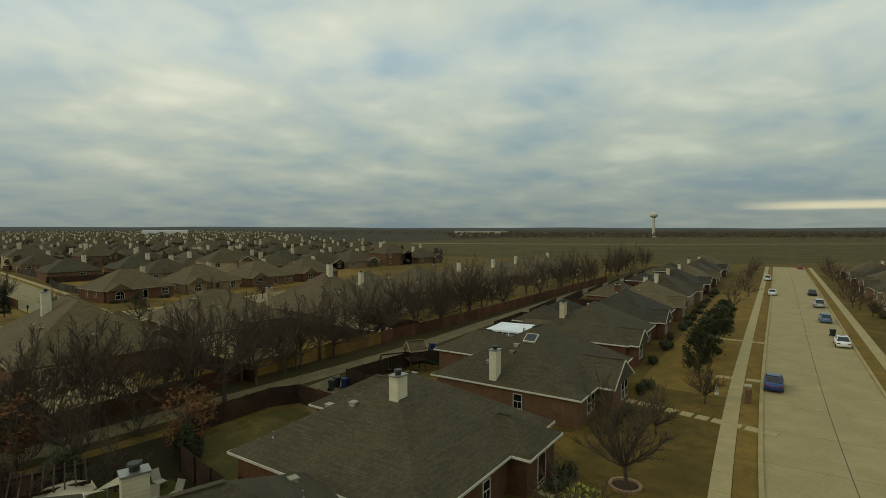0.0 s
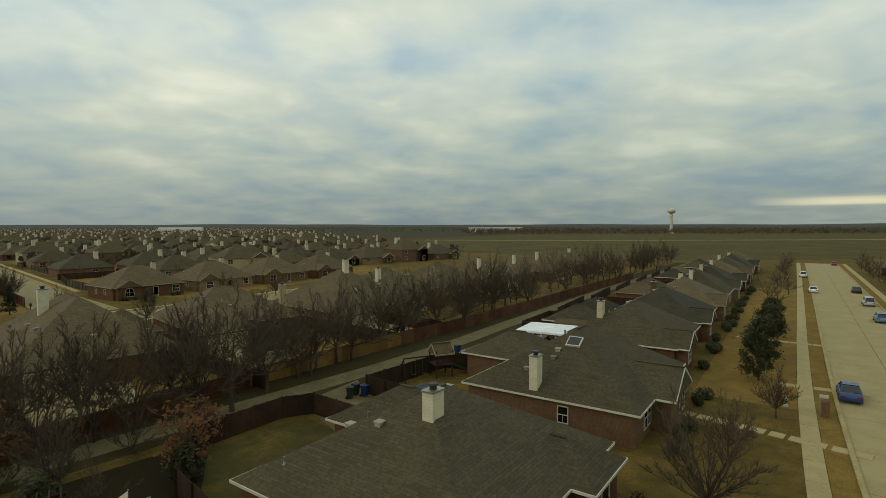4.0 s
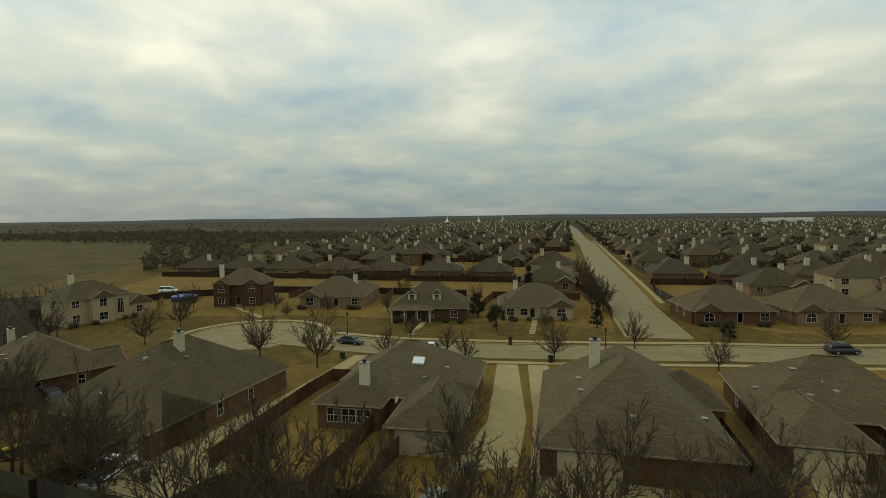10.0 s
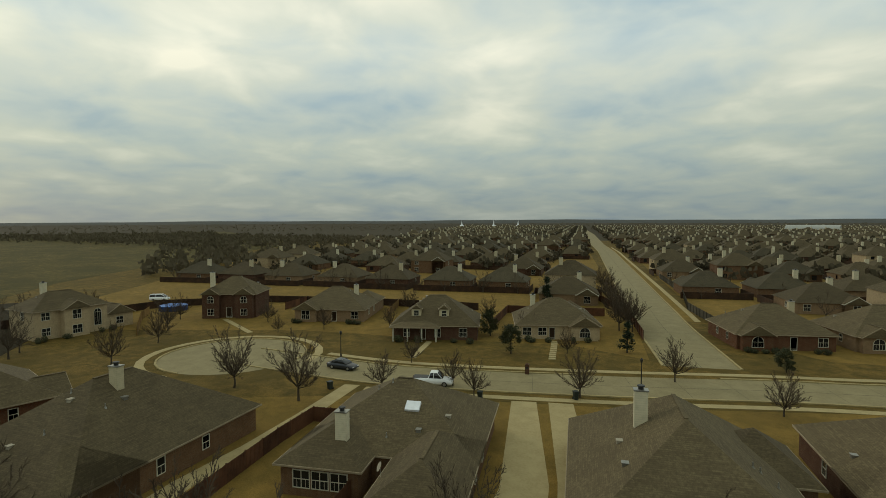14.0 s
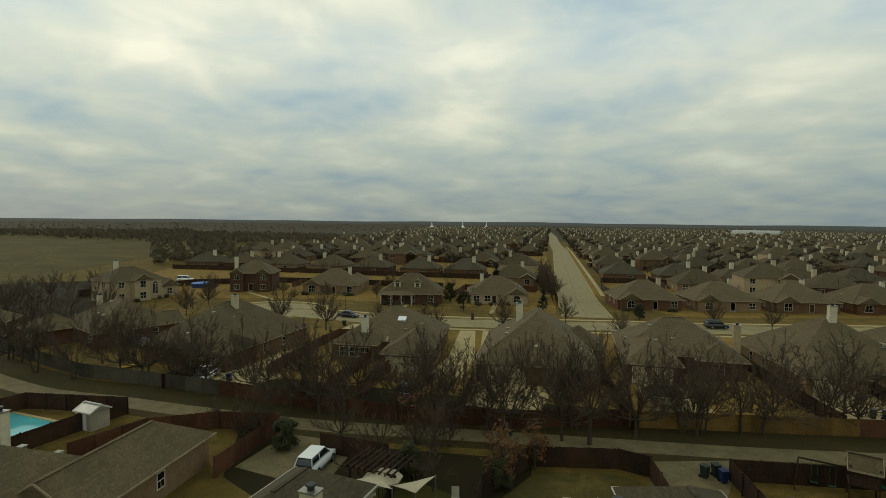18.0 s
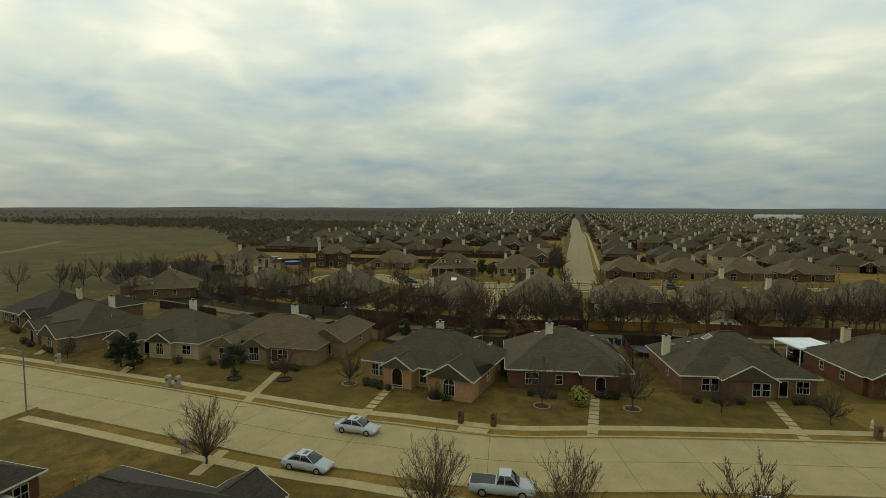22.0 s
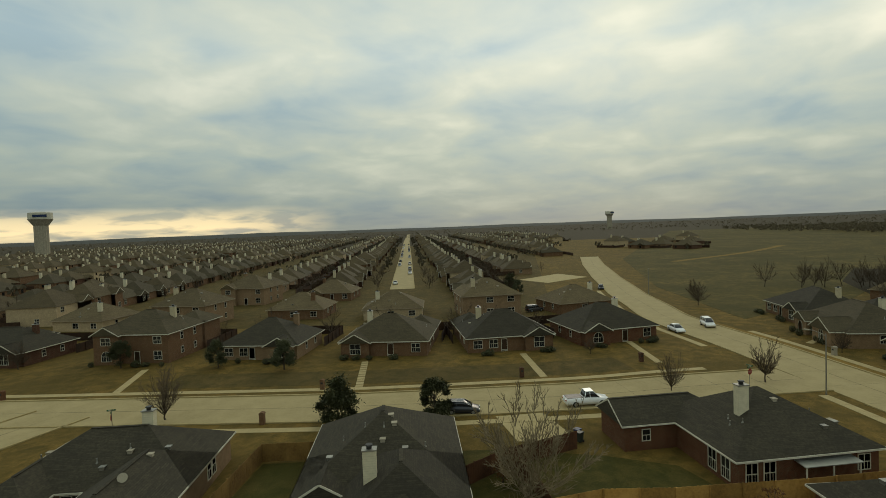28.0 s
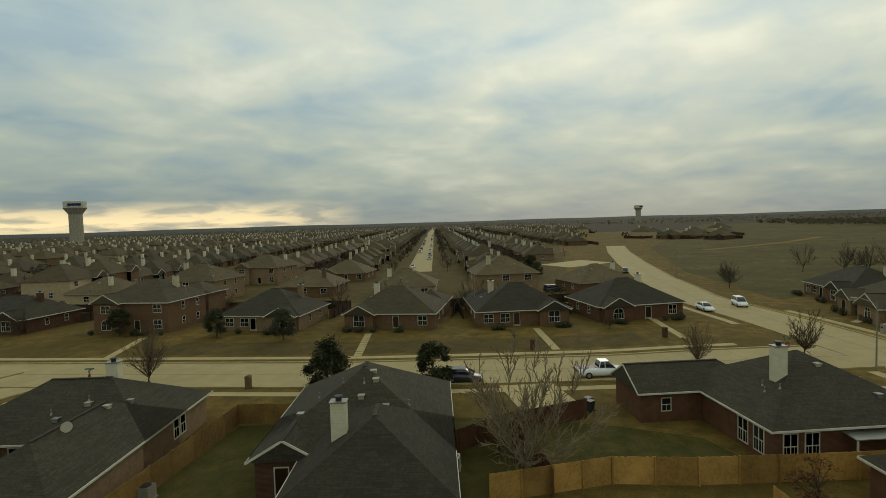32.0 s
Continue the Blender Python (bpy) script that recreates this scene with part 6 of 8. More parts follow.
tagged(raw_part("hills_distant", V, F, "hazed_hills"), "low wooded rise on the skyline with haze in its colour", "", "", "structure")

# ---- fences ----
PANELS = {}


def fence(pts, mat="dark_fence", h=1.85, label="dark weathered board fence round a back garden", rails=False, cap=False):
    f = base("fence", pose(pts[0][0], pts[0][1], 0), label, "fence", "garden fences")
    o = Vector((pts[0][0], pts[0][1], 0))
    for a, b in zip(pts[:-1], pts[1:]):
        a, b = Vector((*a, 0)) - o, Vector((*b, 0)) - o
        L = (b - a).length
        n = max(1, round(L / 2.4))
        w = L / n
        ang = math.atan2(b.y - a.y, b.x - a.x)
        key = (round(w, 2), mat, h, rails)
        if key not in PANELS:
            r = random.Random(len(PANELS))
            m = max(2, int(w / 0.19))
            prof = []
            for i in range(m):
                dy, zt = r.uniform(-0.005, 0.005), h + r.uniform(-0.03, 0.02)
                x0, x1 = w * i / m, w * (i + 1) / m
                prof += [(x0 + 0.003, -0.002, zt - 0.02), (x0 + 0.009, -0.016 + dy, zt), (x1 - 0.009, -0.016 + dy, zt), (x1 - 0.003, -0.002, zt - 0.02)]
            V, F = [], []
            for x, y, z in prof:
                V += [(x, y, 0.04), (x, y, z), (x, 0.014, z), (x, 0.014, 0.04)]
            for i in range(len(prof) - 1):
                k = i * 4
                F += [(k, k + 4, k + 5, k + 1), (k + 1, k + 5, k + 6, k + 2), (k + 2, k + 6, k + 7, k + 3)]
            me = bpy.data.meshes.new("panel")
            me.from_pydata(V, [], F)
            me.materials.append(MATS[mat])
            bm = bmesh.new()
            bm_box(bm, -0.05, 0.05, 0.02, 0.12, -0.05, h + 0.04)
            bm2 = bmesh.new()
            bm_box(bm2, 0, w, 0.016, 0.056, 0, 0.09)
            PANELS[key] = (me, to_mesh("post", bm, mat), to_mesh("rail", bm2, mat))
        me, po, ra = PANELS[key]
        for i in range(n):
            p = a + (b - a) * (i / n)
            for nm, q in (("panel", me), ("post", po)):
                ob = new(nm, q)
                ob.parent = f
                ob.matrix_basis = Matrix.LocRotScale(p, Euler((0, 0, ang + R.gauss(0, 0.004))), None)
            if rails:
                for z in (0.3, h * 0.5, h - 0.3):
                    ob = new("rail", ra)
                    ob.parent = f
                    ob.matrix_basis = Matrix.LocRotScale(p + Vector((0, 0, z)), Euler((0, 0, ang)), None)
    return f


GREY = "weathered grey board fence beside the alley"
RED = "red-brown stained board fence"
TAN = "tan cedar board fence"
fence([(-100.5, 0.3), (-84.8, 7.0), (-71.0, 13.6), (-53.5, 27.5)], "grey_fence", label=GREY)
fence([(-53.5, 27.5), (-33.8, 42.2), (-25.4, 53.3), (-20.6, 61.2)], "red_fence", label=RED)
fence([(-20.6, 61.2), (-14.7, 68.6), (-6.5, 78.9)], "tan_fence", label=TAN, rails=True)
fence([(-82.8, 115.3), (-100.5, 132.1), (-131.0, 150.5)], "red_fence", label=RED)
fence([(-75.1, 131.2), (-99.0, 151.7), (-117.7, 175.8), (-147.9, 205.5)], "grey_fence", label="pale weathered fence along a wide street")
fence([(-6.5, 78.9), (1.6, 88.2), (12.7, 102.4), (29.0, 124.7), (57.7, 162.5)], "red_fence", label=RED)
fence([(-47.5, 39.0), (-58.9, 51.1), (-73.4, 61.9)], "red_fence", label=RED)
fence([(-41.2, 39.7), (-48.7, 46.1), (-53.0, 51.3)], "red_fence", label=RED)
fence([(-31.2, 46.7), (-41.7, 57.1)], "dark_fence")
fence([(-18.4, 59.8), (-29.9, 69.4), (-38.2, 77.6)], "dark_fence")
fence([(-7.6, 78.8), (-17.6, 87.0), (-28.3, 97.4)], "dark_fence")
fence([(-0.9, 86.4), (-9.1, 94.1), (-15.4, 101.7)], "dark_fence")
fence([(-59.5, 22.1), (-66.5, 30.8)], "dark_fence")
fence([(-58.2, 34.6), (-63.8, 40.0), (-71.3, 47.4), (-75.4, 52.1), (-72.6, 55.0)], "red_fence", 1.7, RED)
fence([(-156.6, 12.2), (-171.0, 42.6), (-165.2, 67.0), (-148.3, 87.0), (-124.9, 107.8)], "dark_fence", label="brown board fence behind gardens")
fence([(-150.5, 67.8), (-158.9, 76.0)], "red_fence", label=RED)
fence([(-127.9, 85.0), (-142.9, 95.5)], "tan_fence", label=TAN)
fence([(-105.9, 98.3), (-118.5, 111.7), (-103.3, 127.7)], "red_fence", label=RED)
fence([(-135.1, 35.9), (-153.9, 37.0), (-161.5, 38.7)], "tan_fence", label=TAN)
# back gardens of the main street
fence([(-5.2, 28.2), (-10.9, 32.4), (-17.7, 39.6), (-19.6, 46.3), (-15.1, 52.4), (-12.7, 53.4), (-8.3, 49.8)], "dark_fence")
fence([(3.1, 46.8), (-1.3, 52.1), (-8.8, 58.6), (-1.0, 67.5), (5.9, 63.8)], "dark_fence")
fence([(-15.6, 29.2), (-22.1, 34.4), (-26.5, 36.2), (-32.0, 32.1)], "dark_fence")
fence([(-31.9, 23.1), (-38.6, 30.4), (-42.5, 25.5), (-44.2, 19.2), (-41.3, 13.0)], "red_fence", label=RED)
fence([(-44.5, 7.4), (-52.1, 18.1), (-59.7, 8.8), (-54.6, -1.5)], "dark_fence")
fence([(-61.8, -4.7), (-68.5, 1.7), (-85.6, -8.1)], "dark_fence")
fence([(12.8, 67.5), (7.6, 74.0)], "dark_fence")
fence([(20.2, 80.4), (11.1, 86.1), (17.2, 95.1), (27.6, 91.5)], "dark_fence")
for k in range(6):
    x, y = 24.5 + 10.4 * k, 96.5 + 14.7 * k
    fence([(x + 4, y - 4), (x - 5, y + 2), (x + 4, y + 17)], "dark_fence")
# around the corner houses
fence([(2.3, -18.5), (8.8, -25.6), (15.5, -33.7), (18.6, -38.3), (25.3, -43.5)], "cedar_fence", 1.9, TAN)
fence([(43.9, -58.8), (35.4, -64.1), (27.4, -69.3), (24.5, -65.5), (22.9, -64.1)], "tan_fence", label="brown board fence with visible rails", rails=True)
fence([(21.7, -49.8), (15.8, -48.3), (8.7, -44.4)], "red_fence", label=RED)
fence([(22.3, -40.6), (18.6, -44.1), (15.8, -48.3)], "red_fence", label=RED)
fence([(34.2, -87.4), (41.6, -81.7), (46.4, -72.9)], "dark_fence")
fence([(19.0, -14.4), (28.0, -19.8), (16.8, -29.4)], "cedar_fence", label=TAN)
for x, y, a, w in ((-38.8, -55.5, 139.3, 15.5), (-24.2, -70.0, 133.4, 15.5), (-10.4, -87.9, 120.3, 15.5), (2.3, -106.5, 119.9, 14.5), (15.2, -125.6, 120.5, 14.0), (30.6, -149.3, 119.5, 16.5)):
    m = pose(x, y, 0, 0, 0, a)
    pts = [m @ Vector(q) for q in ((-w / 2 - 1.5, 8, 0), (-w / 2 - 1.5, 22, 0), (w / 2 + 1.5, 22, 0), (w / 2 + 1.5, 10, 0))]
    fence([(p.x, p.y) for p in pts], "dark_fence")
for x, y, a, i in near_far:
    if (Vector((x, y)) - Vector((-30, 0))).length < 170:
        m = pose(x, y, 0, 0, 0, a)
        pts = [m @ Vector(q) for q in ((-9.2, 8, 0), (-9.2, 18.8, 0), (9.2, 18.8, 0))]
        fence([(p.x, p.y) for p in pts], R.choice(["red_fence", "dark_fence", "dark_fence", "tan_fence"]), label="board fence round an estate garden")
V, F = [], []
for x, y, a, i in FAR:
    if (Vector((x, y)) - Vector((-30, 0))).length < 170 or (Vector((x, y))).length > 800:
        continue
    m = pose(x, y, 0, 0, 0, a)
    for p, q in (((-9.2, 8), (-9.2, 18.8)), ((-9.2, 18.8), (9.2, 18.8))):
        k = len(V)
        V += [tuple(m @ Vector((*c, z))) for z in (0, 1.85) for c in (p, q)]
        V += [tuple(m @ Vector((c[0] + 0.1, c[1] + 0.1, z))) for z in (0, 1.85) for c in (p, q)]
        F += [(k, k + 1, k + 3, k + 2), (k + 4, k + 6, k + 7, k + 5), (k + 2, k + 3, k + 7, k + 6)]
tagged(raw_part("distant_fences", V, F, "dark_fence"), "distant board fences between gardens", "fences", "", "stuff")

# ---- paths and drives ----


def path_slabs(a, b, width=1.1, step=1.25, gap=0.25, name="footpath"):
    """A front path of separate concrete slabs."""
    a, b = Vector((*a, 0)), Vector((*b, 0))
    L = (b - a).length
    e = base(name, pose(a.x, a.y, 0, 0, 0, math.degrees(math.atan2(b.y - a.y, b.x - a.x))), "front path of pale concrete slabs set in grass", "path", "front paths")
    n = max(1, int(L / step))
    for i in range(n):
        bm = bmesh.new()
        bm_box(bm, L * i / n, L * (i + 1) / n - gap, -width / 2, width / 2, -0.05, 0.06)
        part("slab", bm, "sidewalk_concrete", e)


for a, b, g in (((-23.1, 3.6), (-12.2, -3.4), 0.05), ((-10.8, 16.1), (-1.9, 7.4), 0.35), ((4.6, 37.7), (15.3, 25.7), 0.25), ((17.8, 53.6), (27.7, 43.2), 0.3), ((-34.1, -15.5), (-44.0, -11.9), 0.05), ((-51.9, -27.1), (-59.6, -24.9), 0.05),
                ((-5.9, -88.1), (6.1, -77.6), 0.25), ((-23.1, -67.1), (-12.1, -57.9), 0.05), ((-40.2, -54.3), (-27.6, -45.7), 0.05), ((16.2, -118.5), (25.0, -108.3), 0.05), ((31.0, -140.0), (38.3, -132.3), 0.05),
                ((32.2, 60.2), (38.5, 56.3), 0.1), ((41.1, 82.3), (50.0, 75.1), 0.1), ((-90.6, 101.0), (-81.1, 91.7), 0.3), ((-102.1, 81.4), (-93.6, 73.6), 0.05), ((-144.8, 53.0), (-127.1, 55.1), 0.05), ((21.4, 13.6), (24.9, 10.5), 0.05), ((2.5, -9.9), (-1.2, -6.8), 0.05)):
    path_slabs(a, b, gap=g)


DRIVES = []


def drive(pts, label="pale concrete driveway", mat="alley_concrete"):
    DRIVES.append(1)
    return slab("driveway", pts, -0.1, 0.014 + 0.004 * (len(DRIVES) % 5), mat, label)


drive([(-69.5, 74.7), (-67.6, 77.0), (-51.4, 64.5), (-43.7, 56.8), (-46.1, 51.4), (-53.4, 60.9)], mat="sidewalk_concrete")
drive([(-66.7, 78.1), (-64.8, 80.3), (-49.3, 67.8), (-39.1, 58.1), (-41.4, 56.1), (-51.7, 65.7)], mat="sidewalk_concrete")
drive([(-63.8, 33.3), (-68.7, 28.9), (-61.2, 23.7), (-54.2, 30.1), (-57.7, 36.7)], mat="sidewalk_concrete")
drive([(-86.2, 59.6), (-78.5, 51.0), (-72.8, 44.2), (-68.4, 38.0), (-62.0, 31.0), (-60.5, 32.6), (-66.9, 39.6), (-71.3, 45.8), (-77.0, 52.7), (-84.8, 61.2)], mat="sidewalk_concrete")
drive([(-42.9, 57.6), (-34.1, 64.2), (-28.6, 56.2), (-34.9, 50.7)], mat="sidewalk_concrete")
drive([(-38.8, 83.6), (-36.1, 80.6), (-19.3, 65.2), (-14.9, 69.7), (-24.0, 79.2), (-27.9, 76.3)], mat="sidewalk_concrete")
drive([(-11.4, 96.6), (-5.0, 91.1), (-8.2, 81.7), (-16.1, 88.3)], mat="sidewalk_concrete")
drive([(-33.1, 24.9), (-37.6, 30.9), (-31.8, 35.9), (-25.5, 29.6)])
slab("lawn_garden", [(-11.5, 31.9), (-17.8, 38.5), (-24.4, 36.1), (-23.5, 32.4), (-16.2, 28.7)], -0.1, 0.013, "green_grass", "green back lawn")
drive([(-8.5, 46.9), (-14.5, 56.1), (-10.3, 63.1), (-6.0, 52.1)])
drive([(3.8, 64.6), (-1.7, 74.4), (3.3, 80.4), (11.3, 69.6)])
drive([(10.1, -50.3), (7.0, -44.7), (1.2, -51.7), (5.1, -55.9)], mat="sidewalk_concrete")
drive([(50.1, -65.3), (46.6, -60.8), (56.8, -55.8), (60.2, -61.3)])
drive([(39.9, -48.0), (37.0, -44.7), (45.7, -39.9), (48.7, -43.9)])
# mown and still green patches
slab("yard_green", [(-17.6, 40.6), (-18.6, 46.3), (-14.7, 51.4), (-12.7, 52.1), (-6.3, 45.8), (-7.8, 39.5), (-11.9, 35.4)], -0.1, 0.007, "field_grass", "green-brown fenced back lawn")
slab("yard_green_end", [(43.3, -59.3), (27.6, -68.9), (24.8, -65.3), (27.5, -59.4), (32.9, -55.4), (37.9, -52.9)], -0.1, 0.007, "green_grass", "green fenced back lawn")
slab("yard_green_corner", [(24.9, -43.7), (18.4, -38.5), (15.2, -34.0), (11.3, -29.6), (7.4, -35.3), (8.8, -41.4), (12.1, -49.9), (15.3, -54.5), (20.6, -50.9), (26.4, -45.3)], -0.1, 0.007, "green_grass", "worn green back lawn")

# ---- vehicles ----
CARS = {}


def car_meshes(kind, col):
    """Lofted body and cabin: stations along y (nose at +y)."""
    if (kind, col) in CARS:
        return CARS[(kind, col)]
    L, W, BELT, ROOF = {"sedan": (4.75, 1.80, 0.92, 1.43), "suv": (4.70, 1.86, 1.05, 1.74), "hatch": (4.35, 1.78, 0.98, 1.50), "pickup": (5.5, 1.94, 1.10, 1.80), "van": (5.0, 1.95, 1.10, 1.78)}[kind]
    h = L / 2

    def loft(st, close=True):
        bm = bmesh.new()
        rows = []
        for y, w, z0, z1, tw in st:
            rows.append([bm.verts.new(p) for p in ((-w * 0.94, y, z0), (-w, y, z0 + (z1 - z0) * 0.4), (-w * tw, y, z1 - 0.03), (-w * tw * 0.9, y, z1), (w * tw * 0.9, y, z1), (w * tw, y, z1 - 0.03), (w, y, z0 + (z1 - z0) * 0.4), (w * 0.94, y, z0))])
        for a, b in zip(rows[:-1], rows[1:]):
            for i in range(7):
                bm.faces.new((a[i], a[i + 1], b[i + 1], b[i]))
            bm.faces.new((a[7], a[0], b[0], b[7]))
        bm.faces.new(rows[0][::-1])
        bm.faces.new(rows[-1])
        bmesh.ops.recalc_face_normals(bm, faces=bm.faces[:])
        for f in bm.faces:
            f.smooth = True
        return bm
    w = W / 2
    g = 0.30 if kind in ("suv", "pickup") else 0.22
    hood = BELT - (0.10 if kind != "pickup" else 0.06)
    body = loft([(-h, w * 0.84, g + 0.2, BELT - 0.22, 0.92), (-h + 0.12, w * 0.95, g, BELT - 0.05, 0.93), (-h * 0.55, w, g, BELT, 0.94), (0, w, g, BELT, 0.94), (h * 0.42, w, g, BELT - 0.02, 0.93), (h * 0.55, w, g, hood, 0.92), (h - 0.25, w * 0.95, g, hood - 0.14, 0.88), (h - 0.02, w * 0.82, g + 0.12, hood - 0.3, 0.85)])
    cab = {"sedan": [(-h * 0.70, 0.86, 0.0), (-h * 0.36, 0.80, 1.0), (h * 0.10, 0.80, 1.0), (h * 0.46, 0.88, 0.0)], "suv": [(-h * 0.96, 0.86, 0.0), (-h * 0.86, 0.80, 0.97), (h * 0.16, 0.80, 1.0), (h * 0.50, 0.88, 0.0)],
           "hatch": [(-h * 0.94, 0.84, 0.0), (-h * 0.66, 0.78, 0.94), (h * 0.12, 0.79, 1.0), (h * 0.56, 0.86, 0.0)], "pickup": [(-h * 0.16, 0.88, 0.0), (-h * 0.08, 0.82, 0.97), (h * 0.26, 0.82, 1.0), (h * 0.52, 0.88, 0.0)], "van": [(-h * 0.97, 0.88, 0.0), (-h * 0.90, 0.82, 0.97), (h * 0.3, 0.82, 1.0), (h * 0.72, 0.88, 0.0)]}[kind]
    cabin = loft([(y, w * k, BELT - 0.05, BELT + 0.04 + (ROOF - BELT - 0.04) * f, 0.86 if f else 0.98) for y, k, f in cab])
    y0, y1 = cab[1][0] - 0.05, cab[2][0] + 0.05
    roof = bmesh.new()
    bm_box(roof, -w * 0.70, w * 0.70, y0, y1, ROOF - 0.035, ROOF + 0.02)
    bmesh.ops.bevel(roof, geom=roof.edges[:], offset=0.02, segments=1, affect="EDGES")
    pil = bmesh.new()
    for s in (-1, 1):
        for (ya, ka, fa), (yb, kb, fb) in ((cab[0], cab[1]), (cab[3], cab[2])):
            bm_beam(pil, (s * w * ka * 0.97, ya, BELT - 0.02), (s * w * kb * 0.84, yb, ROOF - 0.02), 0.07, 0.05)
        ym = (cab[1][0] + cab[2][0]) / 2
        bm_beam(pil, (s * w * 0.86, ym, BELT - 0.02), (s * w * 0.70, ym, ROOF - 0.02), 0.07, 0.05)
    out = [("body", to_mesh("body", body, col)), ("cabin_glass", to_mesh("cabin_glass", cabin, "car_glass")), ("roof_panel", to_mesh("roof_panel", roof, col)), ("pillars", to_mesh("pillars", pil, col))]
    if kind == "pickup":
        b = bmesh.new()
        bm_box(b, -w * 0.80, w * 0.80, -h + 0.16, -h * 0.20, BELT - 0.02, BELT + 0.012)
        out.append(("bed", to_mesh("bed", b, "black_metal")))
    if kind == "sedan" or kind == "hatch":
        b = bmesh.new()
        bm_box(b, -0.36, 0.36, y0 + (y1 - y0) * 0.5, y1 - 0.22, ROOF + 0.02, ROOF + 0.028)
        out.append(("sunroof", to_mesh("sunroof", b, "car_glass")))
    wh, rim = bmesh.new(), bmesh.new()
    rr = 0.36 if kind in ("suv", "pickup") else 0.32
    q = Matrix.Rotation(radians(90), 4, "Y")
    bm_cyl(wh, rr, rr, -0.11, 0.11, 16, q)
    bm_cyl(rim, rr * 0.62, rr * 0.62, -0.12, 0.12, 12, q)
    wheels = (to_mesh("tyre", wh, "tyre"), to_mesh("rim", rim, "rim"))
    lights = []
    for nm, mt, y, z in (("headlight", "lens_clear", h - 0.10, hood - 0.27), ("tail_light", "lens_red", -h + 0.02, BELT - 0.22)):
        b = bmesh.new()
        bm_box(b, -0.18, 0.18, -0.06, 0.06, -0.07, 0.07)
        bmesh.ops.bevel(b, geom=b.edges[:], offset=0.02, segments=1, affect="EDGES")
        lights.append((nm, to_mesh(nm, b, mt), y, z))
    CARS[(kind, col)] = (out, wheels, rr, L, W, lights)
    return CARS[(kind, col)]


def car(kind, col, x, y, ang, label, group="parked cars"):
    parts_, wheels, rr, L, W, lights = car_meshes(kind, col)
    e = base({"sedan": "car", "hatch": "car", "suv": "suv", "pickup": "pickup_truck", "van": "van"}[kind], pose(x, y, 0.02, 0, 0, ang - 90), label, {"pickup": "pickup truck", "van": "van"}.get(kind, "car"), group)
    for nm, me in parts_:
        o = new(nm, me)
        o.parent = e
    for sx in (-1, 1):
        for sy in (-1, 1):
            t = new("wheel", wheels[0])
            t.parent = e
            t.location = (sx * (W / 2 - 0.11), sy * L * 0.295 + 0.05, rr)
            r_ = new("rim", wheels[1])
            r_.parent = t
        for nm, me, yy, zz in lights:
            o = new(nm, me)
            o.parent = e
            o.location = (sx * (W / 2 - 0.30), yy, zz)
    return e


paint("paint_silver", (0.42, 0.44, 0.46))
paint("paint_white", (0.78, 0.79, 0.78))
paint("paint_blue", (0.020, 0.045, 0.16))
paint("paint_dark", (0.020, 0.022, 0.028))
paint("paint_grey", (0.10, 0.11, 0.12))
paint("paint_sky", (0.10, 0.20, 0.34))
paint("paint_red", (0.25, 0.02, 0.02))
car("sedan", "paint_silver", 1.2, 5.9, 41.4, "silver sedan with a sunroof parked at the kerb")
car("sedan", "paint_silver", 6.3, -0.9, 40.5, "silver sedan parked on the near side of the street")
car("pickup", "paint_silver", 18.6, 11.7, 49.3, "silver crew-cab pickup with an empty black bed")
car("pickup", "paint_white", 32.3, 26.4, 234.1, "white pickup with a black bed liner at the kerb")
car("sedan", "paint_blue", 35.9, 55.8, 54.5, "dark blue sedan parked by the kerb")
car("sedan", "paint_white", 58.9, 74.2, 55.0, "white sedan parked by the kerb")
car("hatch", "paint_sky", 71.3, 92.6, 55.5, "light blue hatchback parked by the kerb")
car("suv", "paint_silver", 83.6, 109.5, 55.0, "silver estate car parked by the kerb")
car("sedan", "paint_dark", 97.0, 128.5, 55.0, "dark sedan parked by the kerb")
car("sedan", "paint_white", 87.5, 129.6, 55.0, "white sedan parked by the kerb")
car("suv", "paint_white", 110.6, 164.8, 55.8, "white estate car parked by the kerb")
car("sedan", "paint_red", 154.5, 208.4, 56.4, "red car near the end of the street")
car("pickup", "paint_white", -4.0, -48.4, 130.4, "old white pickup parked on the side street")
car("hatch", "paint_dark", 6.0, -60.0, 121.0, "dark grey hatchback parked on the side street")
car("sedan", "paint_white", -53.0, -48.8, 37.9, "white sedan standing at the bend")
car("suv", "paint_white", -60.8, -44.5, 27.3, "white off-roader standing at the bend")
car("sedan", "paint_dark", -93.6, 62.0, 34.5, "dark blue sedan parked by the turning head")
car("pickup", "paint_white", -79.9, 69.6, 51.3, "white pickup parked on the cross street")
car("suv", "paint_dark", -85.5, 21.6, 18.6, "black off-roader in a driveway")
car("suv", "paint_dark", -44.3, 121.0, 57.6, "black off-roader parked on the cross street")
car("suv", "paint_white", -29.3, 30.7, 133.6, "white off-roader with black roof rails on a rear drive")
car("sedan", "paint_grey", 1.8, 69.8, 56.5, "grey car behind a garden fence")
car("suv", "paint_dark", 11.7, 75.7, 59.7, "dark off-roader under a white carport")
car("pickup", "paint_white", -60.9, 27.1, 143.2, "white pickup standing in a back yard")
car("suv", "paint_grey", -41.4, 47.1, 123.6, "dark grey vehicle in a back yard")
car("hatch", "paint_dark", -111.9, -85.0, 23.3, "dark car at the estate entrance")
car("suv", "paint_dark", -63.6, -85.0, 150.8, "dark off-roader on a drive")
car("suv", "paint_white", -147.3, 247.1, 58.3, "white off-roader outside a far house")
car("van", "paint_white", -18.8, -162.0, 72.0, "white boat trailer and van on a drive")
